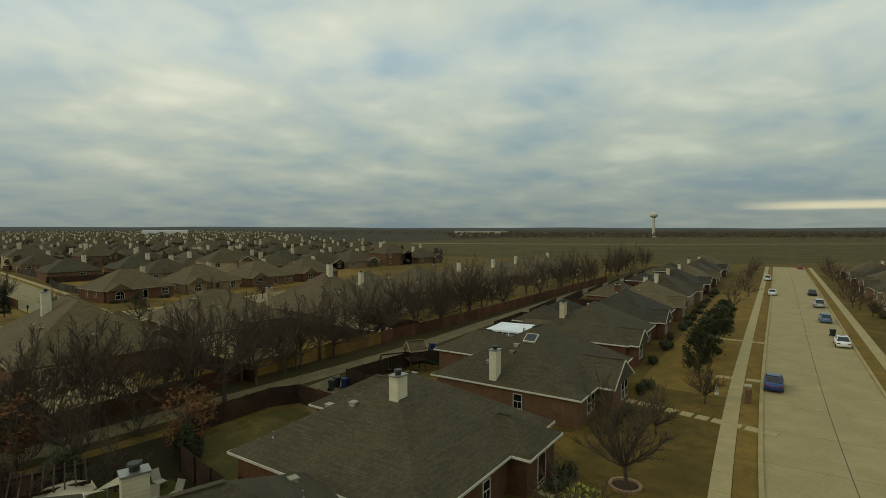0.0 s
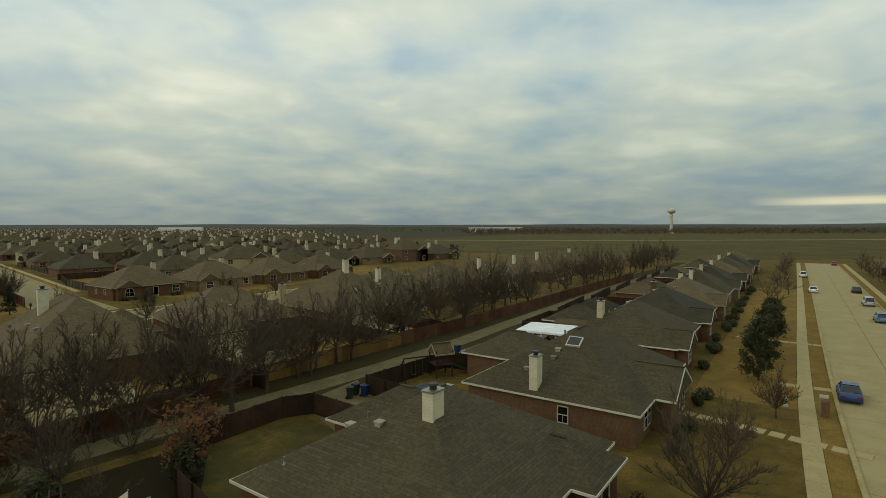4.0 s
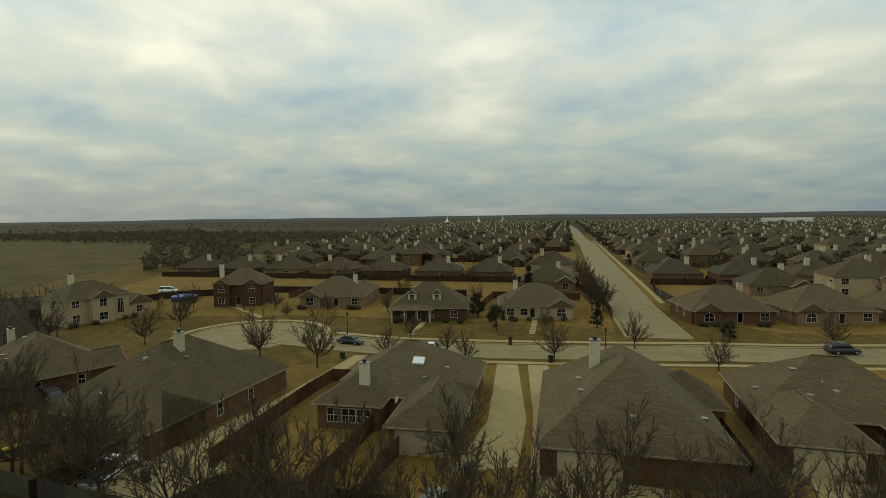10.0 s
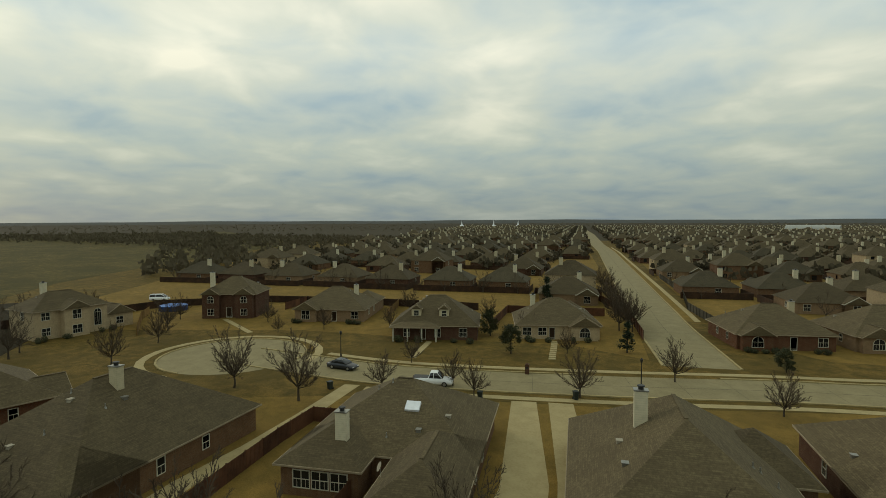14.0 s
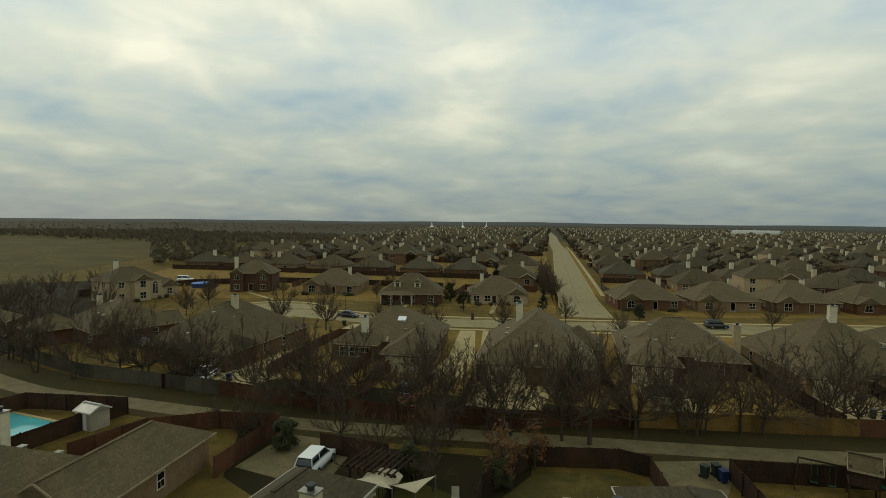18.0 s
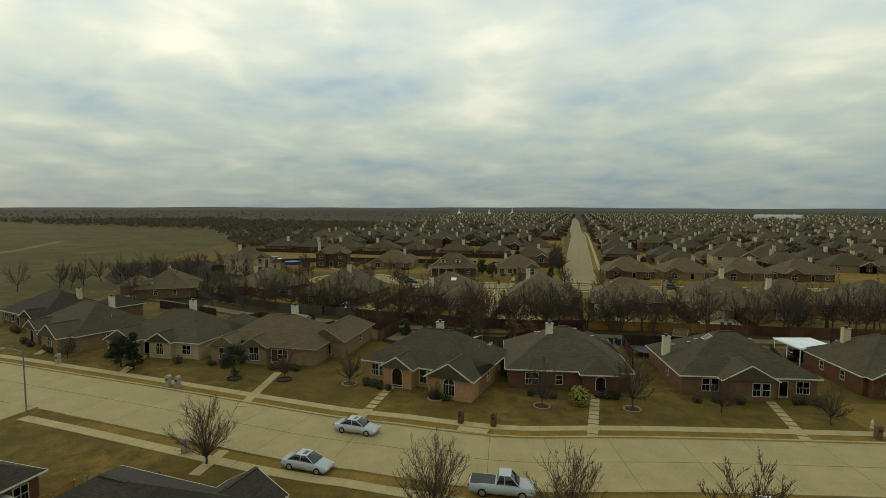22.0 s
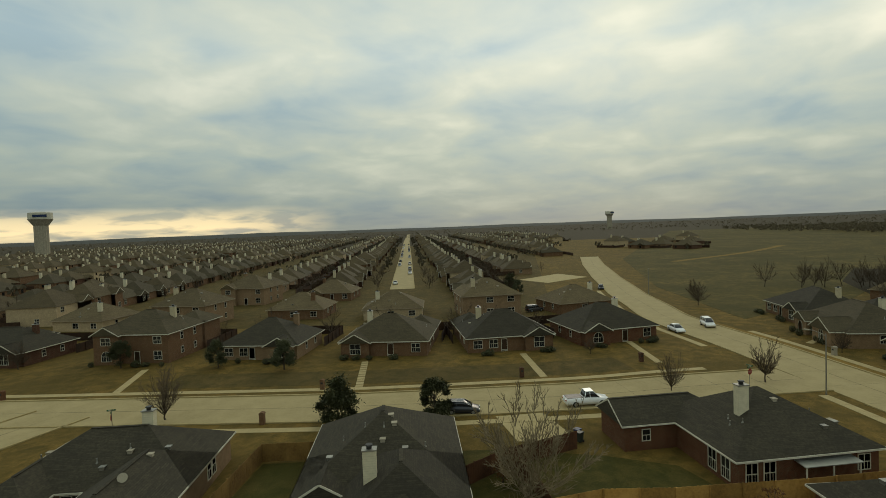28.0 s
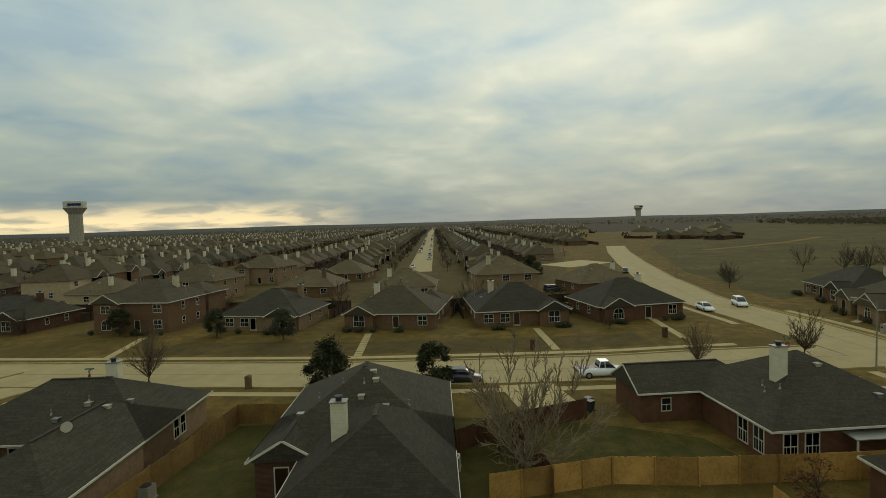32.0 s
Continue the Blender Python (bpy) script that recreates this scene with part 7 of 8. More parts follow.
car("van", "paint_white", -184.4, 41.8, 64.2, "white van on open ground")
rw = random.Random(9)
for k in range(26):
    p = west_line[4 + rw.randrange(150)] if len(west_line) > 160 else west_line[rw.randrange(4, len(west_line))]
    d = Vector((-0.7655, -0.6435, 0))
    q = p + Vector((-0.6435, 0.7655, 0)) * rw.choice((-3.0, 3.0)) + d * rw.uniform(-3, 3)
    car(rw.choice(["sedan", "suv", "hatch"]), rw.choice(["paint_white", "paint_dark", "paint_silver", "paint_grey"]), q.x, q.y, 218, "car parked along the estate street")

# ---- street furniture ----


def wheelie_bin(x, y, mat, ang=0, word="dark"):
    e = base("wheeled_bin", pose(x, y, 0.05, 0, 0, ang), "%s plastic wheeled refuse bin" % word, "bin", "refuse bins")
    bm = bmesh.new()
    bm_cyl(bm, 0.33, 0.42, 0.06, 1.0, 4, Matrix.Rotation(radians(45), 4, "Z"))
    part("bin_body", bm, mat, e)
    bm = bmesh.new()
    bm_box(bm, -0.33, 0.33, -0.36, 0.36, 1.0, 1.07)
    bmesh.ops.bevel(bm, geom=bm.edges[:], offset=0.02, segments=1, affect="EDGES")
    part("lid", bm, mat, e)
    for s in (-1, 1):
        bm = bmesh.new()
        bm_cyl(bm, 0.12, 0.12, -0.03, 0.03, 10, Matrix.Translation((s * 0.26, 0.28, 0.12)) @ Matrix.Rotation(radians(90), 4, "Y"))
        part("wheel", bm, "tyre", e)


for x, y, mt, wd in ((-71.7, 71.6, "bin_dark", "dark"), (-65.7, 81.6, "bin_dark", "dark"), (-85.1, 57.2, "bin_dark", "dark"), (-38.0, 29.0, "bin_blue", "blue"), (-9.8, 58.3, "bin_dark", "dark"), (-10.2, 57.3, "bin_dark", "dark"), (-8.9, 57.8, "bin_blue", "blue"),
                    (-8.2, 59.8, "bin_blue", "blue"), (6.4, -45.3, "bin_blue", "blue"), (7.1, -44.8, "bin_dark", "dark"), (0.7, 73.9, "bin_blue", "blue"), (-6.7, 86.9, "bin_blue", "blue"), (-7.7, 86.2, "bin_dark", "dark"),
                    (-44.6, 52.2, "bin_blue", "blue"), (-58.4, 29.7, "bin_blue", "blue"), (62.7, 80.5, "bin_dark", "dark")):
    wheelie_bin(x, y, mt, R.uniform(0, 90), wd)


def mailbox(x, y, ang, mat="ring_brick", word="brick"):
    e = base("mailbox", pose(x, y, 0.02, 0, 0, ang), "%s pillar mailbox at the kerb" % word, "mailbox", "kerb mailboxes")
    bm = bmesh.new()
    bm_box(bm, -0.28, 0.28, -0.28, 0.28, 0, 1.25)
    part("pillar", bm, mat, e)
    bm = bmesh.new()
    n = 8
    pts = [(0.33 * math.cos(math.pi * i / n), 1.25 + 0.22 * math.sin(math.pi * i / n)) for i in range(n + 1)]
    a = [bm.verts.new((x_, -0.32, z_)) for x_, z_ in pts]
    b = [bm.verts.new((x_, 0.32, z_)) for x_, z_ in pts]
    for i in range(n):
        bm.faces.new((a[i], a[i + 1], b[i + 1], b[i]))
    bm.faces.new(a[::-1])
    bm.faces.new(b)
    bm.faces.new((a[0], b[0], b[-1], a[-1]))
    part("cap", bm, mat, e)
    bm = bmesh.new()
    bm_box(bm, -0.16, 0.16, -0.30, -0.27, 0.82, 1.08)
    part("flap", bm, "black_metal", e)


for x, y, a, mt, wd in ((4.9, 16.5, 42.2, "red_brick", "red brick"), (7.4, 19.1, 40.5, "red_brick", "red brick"), (-24.7, -10.2, 45.8, "stone_grey", "grey stone"), (-23.6, -9.2, 47.3, "stone_grey", "grey stone"), (-2.6, -10.1, 221.0, "stone_grey", "grey stone"),
                        (26.5, 16.0, 226.8, "brown_brick", "brown brick"), (27.9, 17.5, 226.1, "orange_brick", "orange brick"), (30.1, 51.2, 54.5, "brown_brick", "brown brick"), (30.8, 52.3, 54.5, "stone_grey", "grey stone"), (-44.2, -23.7, 43.8, "stone_grey", "grey stone"),
                        (36.7, -121.9, 117.9, "dark_brick", "dark brick"), (35.2, -119.7, 117.6, "red_brick", "red brick"), (8.3, -82.5, 118.6, "brown_brick", "brown brick"), (21.1, -78.3, 304.6, "brown_brick", "brown brick"), (-10.6, -60.7, 132.2, "dark_brick", "dark brick"), (-27.1, -48.3, 141.0, "dark_brick", "dark brick"), (-77.3, 83.6, 44.7, "dark_brick", "dark brick")):
    mailbox(x, y, a, mt, wd)


def street_lamp(x, y, ang, h=7.6):
    e = base("street_lamp", pose(x, y, 0, 0, 0, ang), "tall grey steel street lamp with a curved arm", "street lamp", "street lamps")
    bm = bmesh.new()
    bm_cyl(bm, 0.10, 0.06, 0, h, 8)
    part("pole", bm, "grey_metal", e)
    bm = bmesh.new()
    p = Vector((0, 0, h - 0.3))
    for i in range(1, 6):
        q = Vector((0, -1.8 * i / 5, h - 0.3 + 0.55 * math.sin(i / 5 * 1.5)))
        bm_beam(bm, p, q, 0.06, 0.06)
        p = q
    part("arm", bm, "grey_metal", e)
    bm = bmesh.new()
    bm_box(bm, -0.16, 0.16, -2.45, -1.75, h + 0.14, h + 0.30)
    bmesh.ops.bevel(bm, geom=bm.edges[:], offset=0.05, segments=1, affect="EDGES")
    part("lamp_head", bm, "stone_grey", e)


street_lamp(-21.7, -24.6, -18.3)
street_lamp(43.3, -102.7, 115.1)
street_lamp(-105.0, -68.0, 114.8)


def post_lamp(x, y):
    e = base("lamp_post", pose(x, y, 0), "black cast lamp post with a lantern", "street lamp", "street lamps")
    bm = bmesh.new()
    bm_cyl(bm, 0.09, 0.05, 0, 3.6, 8)
    bm_cyl(bm, 0.16, 0.12, 0, 0.5, 8)
    part("pole", bm, "black_metal", e)
    bm = bmesh.new()
    bm_cyl(bm, 0.12, 0.2, 3.6, 4.0, 6)
    bm_cyl(bm, 0.24, 0.02, 4.0, 4.25, 6)
    part("lantern", bm, "black_metal", e)


post_lamp(-100.3, 64.1)
post_lamp(-64.1, 91.5)


def stop_sign(x, y, ang):
    e = base("stop_sign", pose(x, y, 0, 0, 0, ang), "octagonal stop sign seen from behind under green name plates", "road sign", "road signs")
    bm = bmesh.new()
    bm_cyl(bm, 0.035, 0.035, 0, 3.1, 8)
    part("post", bm, "grey_metal", e)
    bm = bmesh.new()
    bm_cyl(bm, 0.40, 0.40, -0.01, 0.01, 8, Matrix.Translation((0, -0.05, 2.3)) @ Matrix.Rotation(radians(90), 4, "X") @ Matrix.Rotation(radians(22.5), 4, "Z"))
    sign = part("sign_plate", bm, "red_paint", e)
    for a in (0, 90):
        bm = bmesh.new()
        bm_box(bm, -0.45, 0.45, -0.01, 0.01, 2.85 + a * 0.0022, 3.02 + a * 0.0022, Matrix.Rotation(radians(a), 4, "Z"))
        pl = part("name_plate", bm, "green_plastic", e)
        bm = bmesh.new()
        for s in (-1, 1):
            bm_box(bm, -0.3, 0.3, s * 0.013 - 0.002, s * 0.013 + 0.002, 2.91 + a * 0.0022, 2.96 + a * 0.0022, Matrix.Rotation(radians(a), 4, "Z"))
        part("lettering_bar", bm, "white_paint", pl)
    txt = bpy.data.curves.new("sign_word", "FONT")
    txt.body, txt.size, txt.align_x, txt.align_y, txt.extrude = "STOP", 0.26, "CENTER", "CENTER", 0.002
    txt.materials.append(MATS["white_paint"])
    o = new("sign_word", txt)
    o.parent = sign
    o.matrix_basis = Matrix.LocRotScale((0, -0.065, 2.3), Euler((radians(90), 0, 0)), None)


stop_sign(32.6, -90.0, 55.9)
stop_sign(-19.8, -32.6, 151.0)


def tree_ring(x, y, r=0.95, mat="ring_brick"):
    e = base("tree_ring", pose(x, y, 0), "ring of edging bricks filled with mulch round a tree", "tree ring", "tree rings")
    n = 22
    me = None
    for i in range(n):
        a = 2 * math.pi * i / n
        if me is None:
            bm = bmesh.new()
            bm_box(bm, -0.10, 0.10, -0.12, 0.12, 0, 0.16)
            me = to_mesh("edging_brick", bm, mat)
        o = new("edging_brick", me)
        o.parent = e
        o.matrix_basis = Matrix.LocRotScale((r * math.cos(a), r * math.sin(a), 0), Euler((0, 0, a)), None)
    bm = bmesh.new()
    bm_cyl(bm, r - 0.08, r * 0.4, 0, 0.13, 18)
    part("mulch_bed", bm, "mulch", e)


for x, y, mt in ((5.8, 27.4, "ring_brick"), (11.9, 35.9, "ring_brick"), (-13.3, 10.6, "ring_brick"), (-2.8, 17.8, "ring_brick"), (-23.5, -2.2, "mulch"), (-19.6, 3.6, "mulch"), (-16.7, -83.6, "ring_brick"), (2.2, 29.9, "ring_brick")):
    tree_ring(x, y, 0.95, mt)


def shrub(x, y, r, h, mat="evergreen_leaf", label="clipped dark green foundation shrub"):
    e = base("shrub", pose(x, y, 0, 0, 0, R.uniform(0, 360)), label, "shrub", "garden shrubs")
    key = (mat, R.randrange(3))
    if key not in CARS:
        rr = random.Random(key[1] + 77)
        V, F = [], []
        for i in range(420):
            d = Vector((rr.gauss(0, 1), rr.gauss(0, 1), rr.gauss(0, 1))).normalized()
            p = Vector((d.x * 0.5, d.y * 0.5, 0.5 + d.z * 0.5)) * rr.uniform(0.78, 1.03)
            t = Vector((rr.gauss(0, 1), rr.gauss(0, 1), rr.gauss(0, 1))).normalized() * 0.07
            u = d.cross(t).normalized() * 0.05
            k = len(V)
            V += [tuple(p - t), tuple(p + u), tuple(p + t + d * 0.04), tuple(p - u)]
            F.append((k, k + 1, k + 2, k + 3))
        me = bpy.data.meshes.new("foliage")
        me.from_pydata(V, [], F)
        me.materials.append(MATS[mat])
        bm = bmesh.new()
        bm_cyl(bm, 0.10, 0.28, 0, 0.6, 7)
        CARS[key] = (me, to_mesh("stem", bm, "bark"))
    me, st = CARS[key]
    for nm, q in (("foliage", me), ("stem", st)):
        o = new(nm, q)
        o.parent = e
        o.scale = (2 * r, 2 * r, h)
    return e


shrub(7.7, 31.6, 1.25, 2.3, "yellow_shrub", "large rounded yellow-green shrub beside the front door")
sh = random.Random(12)
for o in [o for o in scene.objects if o.get("category") == "house" and o.get("group") in ("houses on the main street", "houses on the side street", "houses across the cross street")]:
    m = o.matrix_basis
    if (m.translation - Vector((0, 0, 0))).length > 150:
        continue
    for k in range(6):
        q = m @ Vector((sh.choice((-1, 1)) * sh.uniform(2.0, 7.2), -1.9 - sh.random() * 0.9, 0))
        shrub(q.x, q.y, sh.uniform(0.45, 0.85), sh.uniform(0.7, 1.3))

# ---- yard things ----


def ac_unit(x, y, ang):
    e = base("air_conditioner", pose(x, y, 0, 0, 0, ang), "grey louvred outdoor air-conditioning unit", "air conditioner", "outdoor units")
    bm = bmesh.new()
    bm_box(bm, -0.5, 0.5, -0.5, 0.5, -0.02, 0.08)
    part("plinth", bm, "stone_grey", e)
    bm = bmesh.new()
    bm_box(bm, -0.43, 0.43, -0.43, 0.43, 0.08, 0.95)
    part("casing", bm, "grey_metal", e)
    for i in range(7):
        bm = bmesh.new()
        bm_box(bm, -0.45, 0.45, -0.45, 0.45, 0.16 + i * 0.11, 0.20 + i * 0.11)
        part("louvre", bm, "stone_grey", e)
    bm = bmesh.new()
    bm_cyl(bm, 0.36, 0.36, 0.95, 0.99, 16)
    part("fan_grille", bm, "black_metal", e)


ac_unit(38.1, -62.1, 34.0)
ac_unit(22.9, -48.2, 33.0)
ac_unit(0.6, 45.0, 53.7)

# carport, barn shed and metal shed
e = base("carport", pose(12.3, 74.9, 0, 0, 0, 59.5), "white flat-roofed metal carport on thin posts", "carport")
bm = bmesh.new()
bm_box(bm, -3.0, 3.0, -3.2, 3.2, 2.75, 2.95)
part("roof", bm, "white_metal", e)
for i in range(12):
    bm = bmesh.new()
    bm_box(bm, -3.0 + i * 0.5 + 0.02, -3.0 + i * 0.5 + 0.46, -3.2, 3.2, 2.95, 2.99)
    part("roof_sheet", bm, "white_metal", e)
for sx in (-2.8, 2.8):
    for sy in (-3.0, 0, 3.0):
        bm = bmesh.new()
        bm_box(bm, sx - 0.05, sx + 0.05, sy - 0.05, sy + 0.05, 0, 2.75)
        part("post", bm, "white_metal", e)
e = base("garden_barn", pose(16.5, 79.1, 0, 0, 0, 58.9), "small red barn-shaped garden shed with white trim", "shed")
bm = bmesh.new()
prof = [(-1.6, 0), (1.6, 0), (1.6, 1.9), (1.1, 2.8), (0, 3.2), (-1.1, 2.8), (-1.6, 1.9)]
a = [bm.verts.new((x, -2.0, z)) for x, z in prof]
b = [bm.verts.new((x, 2.0, z)) for x, z in prof]
for i in range(7):
    bm.faces.new((a[i], a[(i + 1) % 7], b[(i + 1) % 7], b[i]))
bm.faces.new(a[::-1])
bm.faces.new(b)
part("wall", bm, "red_paint", e)
bm = bmesh.new()
for (x0, z0), (x1, z1) in zip(prof[2:6], prof[3:7]):
    va = [bm.verts.new(p) for p in ((x0 * 1.06, -2.15, z0 + 0.03), (x0 * 1.06, 2.15, z0 + 0.03), (x1 * 1.06, 2.15, z1 + 0.03), (x1 * 1.06, -2.15, z1 + 0.03))]
    vb = [bm.verts.new((v.co.x, v.co.y, v.co.z + 0.06)) for v in va]
    bm.faces.new(va)
    bm.faces.new(vb[::-1])
    for i in range(4):
        bm.faces.new((va[i], va[(i + 1) % 4], vb[(i + 1) % 4], vb[i]))
part("roof", bm, "brown_shingle", e)
bm = bmesh.new()
for (x0, z0), (x1, z1) in zip(prof[2:6], prof[3:7]):
    bm_beam(bm, (x0, -2.05, z0), (x1, -2.05, z1), 0.06, 0.14)
part("trim", bm, "white_paint", e)
bm = bmesh.new()
bm_box(bm, -0.7, 0.7, -2.06, -2.0, 0.05, 1.8)
dr = part("door", bm, "red_paint", e)
bm = bmesh.new()
for q in (((-0.7, -2.08, 0.05), (0.7, -2.08, 1.8)), ((0.7, -2.08, 0.05), (-0.7, -2.08, 1.8)), ((-0.7, -2.08, 0.05), (-0.7, -2.08, 1.8)), ((0.7, -2.08, 0.05), (0.7, -2.08, 1.8)), ((-0.7, -2.08, 1.8), (0.7, -2.08, 1.8))):
    bm_beam(bm, *q, 0.03, 0.1)
part("door_brace", bm, "white_paint", dr)
e = base("garden_shed", pose(-49.8, 14.9, 0, 0, 0, 34.7), "small grey metal garden shed with a pitched roof", "shed")
bm = bmesh.new()
bm_box(bm, -1.1, 1.1, -1.0, 1.0, 0, 1.9)
part("wall", bm, "stone_grey", e)
roof_block(e, -1.1, 1.1, -1.0, 1.0, 1.9, 0.5, "x", "g", "g", "galvanised_roof", 0.15)
bm = bmesh.new()
bm_box(bm, -0.5, 0.5, -1.03, -1.0, 0.05, 1.75)
part("door", bm, "white_metal", e)
e = base("garden_shed", pose(-21.7, 68.9, 0, 0, 0, 38.9), "dark shingled garden shed behind a fence", "shed")
bm = bmesh.new()
bm_box(bm, -1.6, 1.6, -1.4, 1.4, 0, 2.0)
part("wall", bm, "cream_siding", e)
roof_block(e, -1.6, 1.6, -1.4, 1.4, 2.0, 0.6, "x", "h", "h", "dark_shingle", 0.25)
e = base("swimming_pool", pose(-55.1, 7.6, 0, 0, 0, 35.9), "blue swimming pool with a pale stone edge", "pool")
bm = bmesh.new()
for q in ((-4.4, 4.4, -2.6, -2.2), (-4.4, 4.4, 2.2, 2.6), (-4.4, -4.0, -2.2, 2.2), (4.0, 4.4, -2.2, 2.2)):
    bm_box(bm, *q, -0.1, 0.08)
part("coping", bm, "sidewalk_concrete", e)
bm = bmesh.new()
bm_box(bm, -4.0, 4.0, -2.2, 2.2, -0.1, 0.03)
part("water", bm, "pool_water", e)

e = base("garden_pool", pose(-164.9, 44.0, 0), "round above-ground pool under a bright blue cover", "pool")
bm = bmesh.new()
bm_cyl(bm, 3.2, 3.2, 0, 1.2, 24)
part("wall", bm, "trampoline_blue", e)
bm = bmesh.new()
bm_cyl(bm, 3.25, 2.9, 1.2, 1.32, 24)
part("cover", bm, "tarp_blue", e)
# play set and trampoline in the fenced garden
e = base("play_set", pose(-1.6, 64.3, 0, 0, 0, 22.7), "wooden climbing tower with a shingled roof and green slide", "play set")
for sx in (-0.9, 0.9):
    for sy in (-0.9, 0.9):
        bm = bmesh.new()
        bm_box(bm, sx - 0.06, sx + 0.06, sy - 0.06, sy + 0.06, 0, 2.9)
        part("post", bm, "dark_fence", e)
bm = bmesh.new()
bm_box(bm, -1.0, 1.0, -1.0, 1.0, 1.35, 1.45)
part("deck", bm, "dark_fence", e)
roof_block(e, -0.9, 0.9, -0.9, 0.9, 2.6, 0.9, "x", "g", "g", "brown_shingle", 0.2)
for i in range(5):
    bm = bmesh.new()
    bm_box(bm, -0.95, 0.95, -0.96, -0.92, 1.55 + i * 0.15, 1.66 + i * 0.15)
    part("board", bm, "dark_fence", e)
bm = bmesh.new()
rows = []
for i in range(9):
    x_, z_ = 0.9 + i * 0.34, 1.45 - 1.3 * (i / 8) ** 0.8
    rows.append([bm.verts.new((x_, 0.3 + y_, z_ + h_)) for y_, h_ in ((-0.25, 0.14), (-0.21, 0.0), (0.21, 0.0), (0.25, 0.14), (0.25, -0.05), (-0.25, -0.05))])
for r0, r1 in zip(rows[:-1], rows[1:]):
    for i in range(6):
        bm.faces.new((r0[i], r1[i], r1[(i + 1) % 6], r0[(i + 1) % 6]))
part("slide", bm, "green_plastic", e)
bm = bmesh.new()
bm_beam(bm, (-0.9, 0, 2.3), (-4.2, 0, 2.3), 0.1, 0.12)
for s in (-1, 1):
    bm_beam(bm, (-4.2, 0, 2.3), (-4.4, s * 1.1, 0), 0.09, 0.09)
part("swing_beam", bm, "dark_fence", e)
for sx in (-1.9, -3.1):
    bm = bmesh.new()
    for s in (-0.2, 0.2):
        bm_beam(bm, (sx + s, 0, 2.3), (sx + s, 0, 0.55), 0.02, 0.02)
    bm_box(bm, sx - 0.25, sx + 0.25, -0.1, 0.1, 0.5, 0.55)
    part("swing", bm, "green_plastic", e)
e = base("trampoline", pose(-2.3, 57.0, 0), "round trampoline with a dark blue pad", "trampoline")
bm = bmesh.new()
bm_cyl(bm, 1.75, 1.75, 0.80, 0.84, 28)
part("bed", bm, "black_metal", e)
V, F = [], []
for i in range(28):
    a = 2 * math.pi * i / 28
    for r_, z_ in ((1.7, 0.86), (2.1, 0.86), (2.1, 0.78), (1.7, 0.78)):
        V.append((r_ * math.cos(a), r_ * math.sin(a), z_))
for i in range(28):
    j = (i + 1) % 28
    for k in range(4):
        F.append((i * 4 + k, j * 4 + k, j * 4 + (k + 1) % 4, i * 4 + (k + 1) % 4))
raw_part("pad", V, F, "trampoline_blue", e)
for i in range(6):
    bm = bmesh.new()
    a = 2 * math.pi * i / 6
    bm_beam(bm, (1.95 * math.cos(a), 1.95 * math.sin(a), 0), (1.95 * math.cos(a), 1.95 * math.sin(a), 0.8), 0.05, 0.05)
    part("leg", bm, "grey_metal", e)


def parasol(x, y):
    e = base("parasol", pose(x, y, 0, 0, 0, R.uniform(0, 90)), "beige cloth garden parasol over a patio", "parasol", "parasols")
    bm = bmesh.new()
    bm_cyl(bm, 0.03, 0.03, 0, 2.5, 8)
    part("pole", bm, "grey_metal", e)
    bm = bmesh.new()
    bm_cyl(bm, 1.5, 0.03, 2.1, 2.6, 8, cap=False)
    bm_cyl(bm, 1.5, 1.5, 1.98, 2.1, 8, cap=False)
    part("canopy", bm, "cloth_beige", e)
    bm = bmesh.new()
    bm_cyl(bm, 0.3, 0.25, 0, 0.1, 10)
    part("base_weight", bm, "stone_grey", e)


parasol(-21.0, 32.8)
parasol(-20.2, 30.3)


def garden_chair(x, y, ang, mat="stone_grey"):
    e = base("garden_chair", pose(x, y, 0, 0, 0, ang), "grey reclining garden chair on the lawn", "chair", "garden chairs")
    bm = bmesh.new()
    bm_box(bm, -0.3, 0.3, -0.35, 0.35, 0.36, 0.42)
    part("seat", bm, mat, e)
    bm = bmesh.new()
    bm_beam(bm, (0, 0.3, 0.4), (0, 0.62, 1.05), 0.58, 0.05)
    part("backrest", bm, mat, e)
    for sx in (-0.27, 0.27):
        for sy in (-0.3, 0.3):
            bm = bmesh.new()
            bm_box(bm, sx - 0.025, sx + 0.025, sy - 0.025, sy + 0.025, 0, 0.37)
            part("leg", bm, "grey_metal", e)


for x, y, a in ((-17.4, 35.1, 15.8), (-16.4, 35.7, -19.0), (-18.1, 37.4, 55.4)):
    garden_chair(x, y, a)
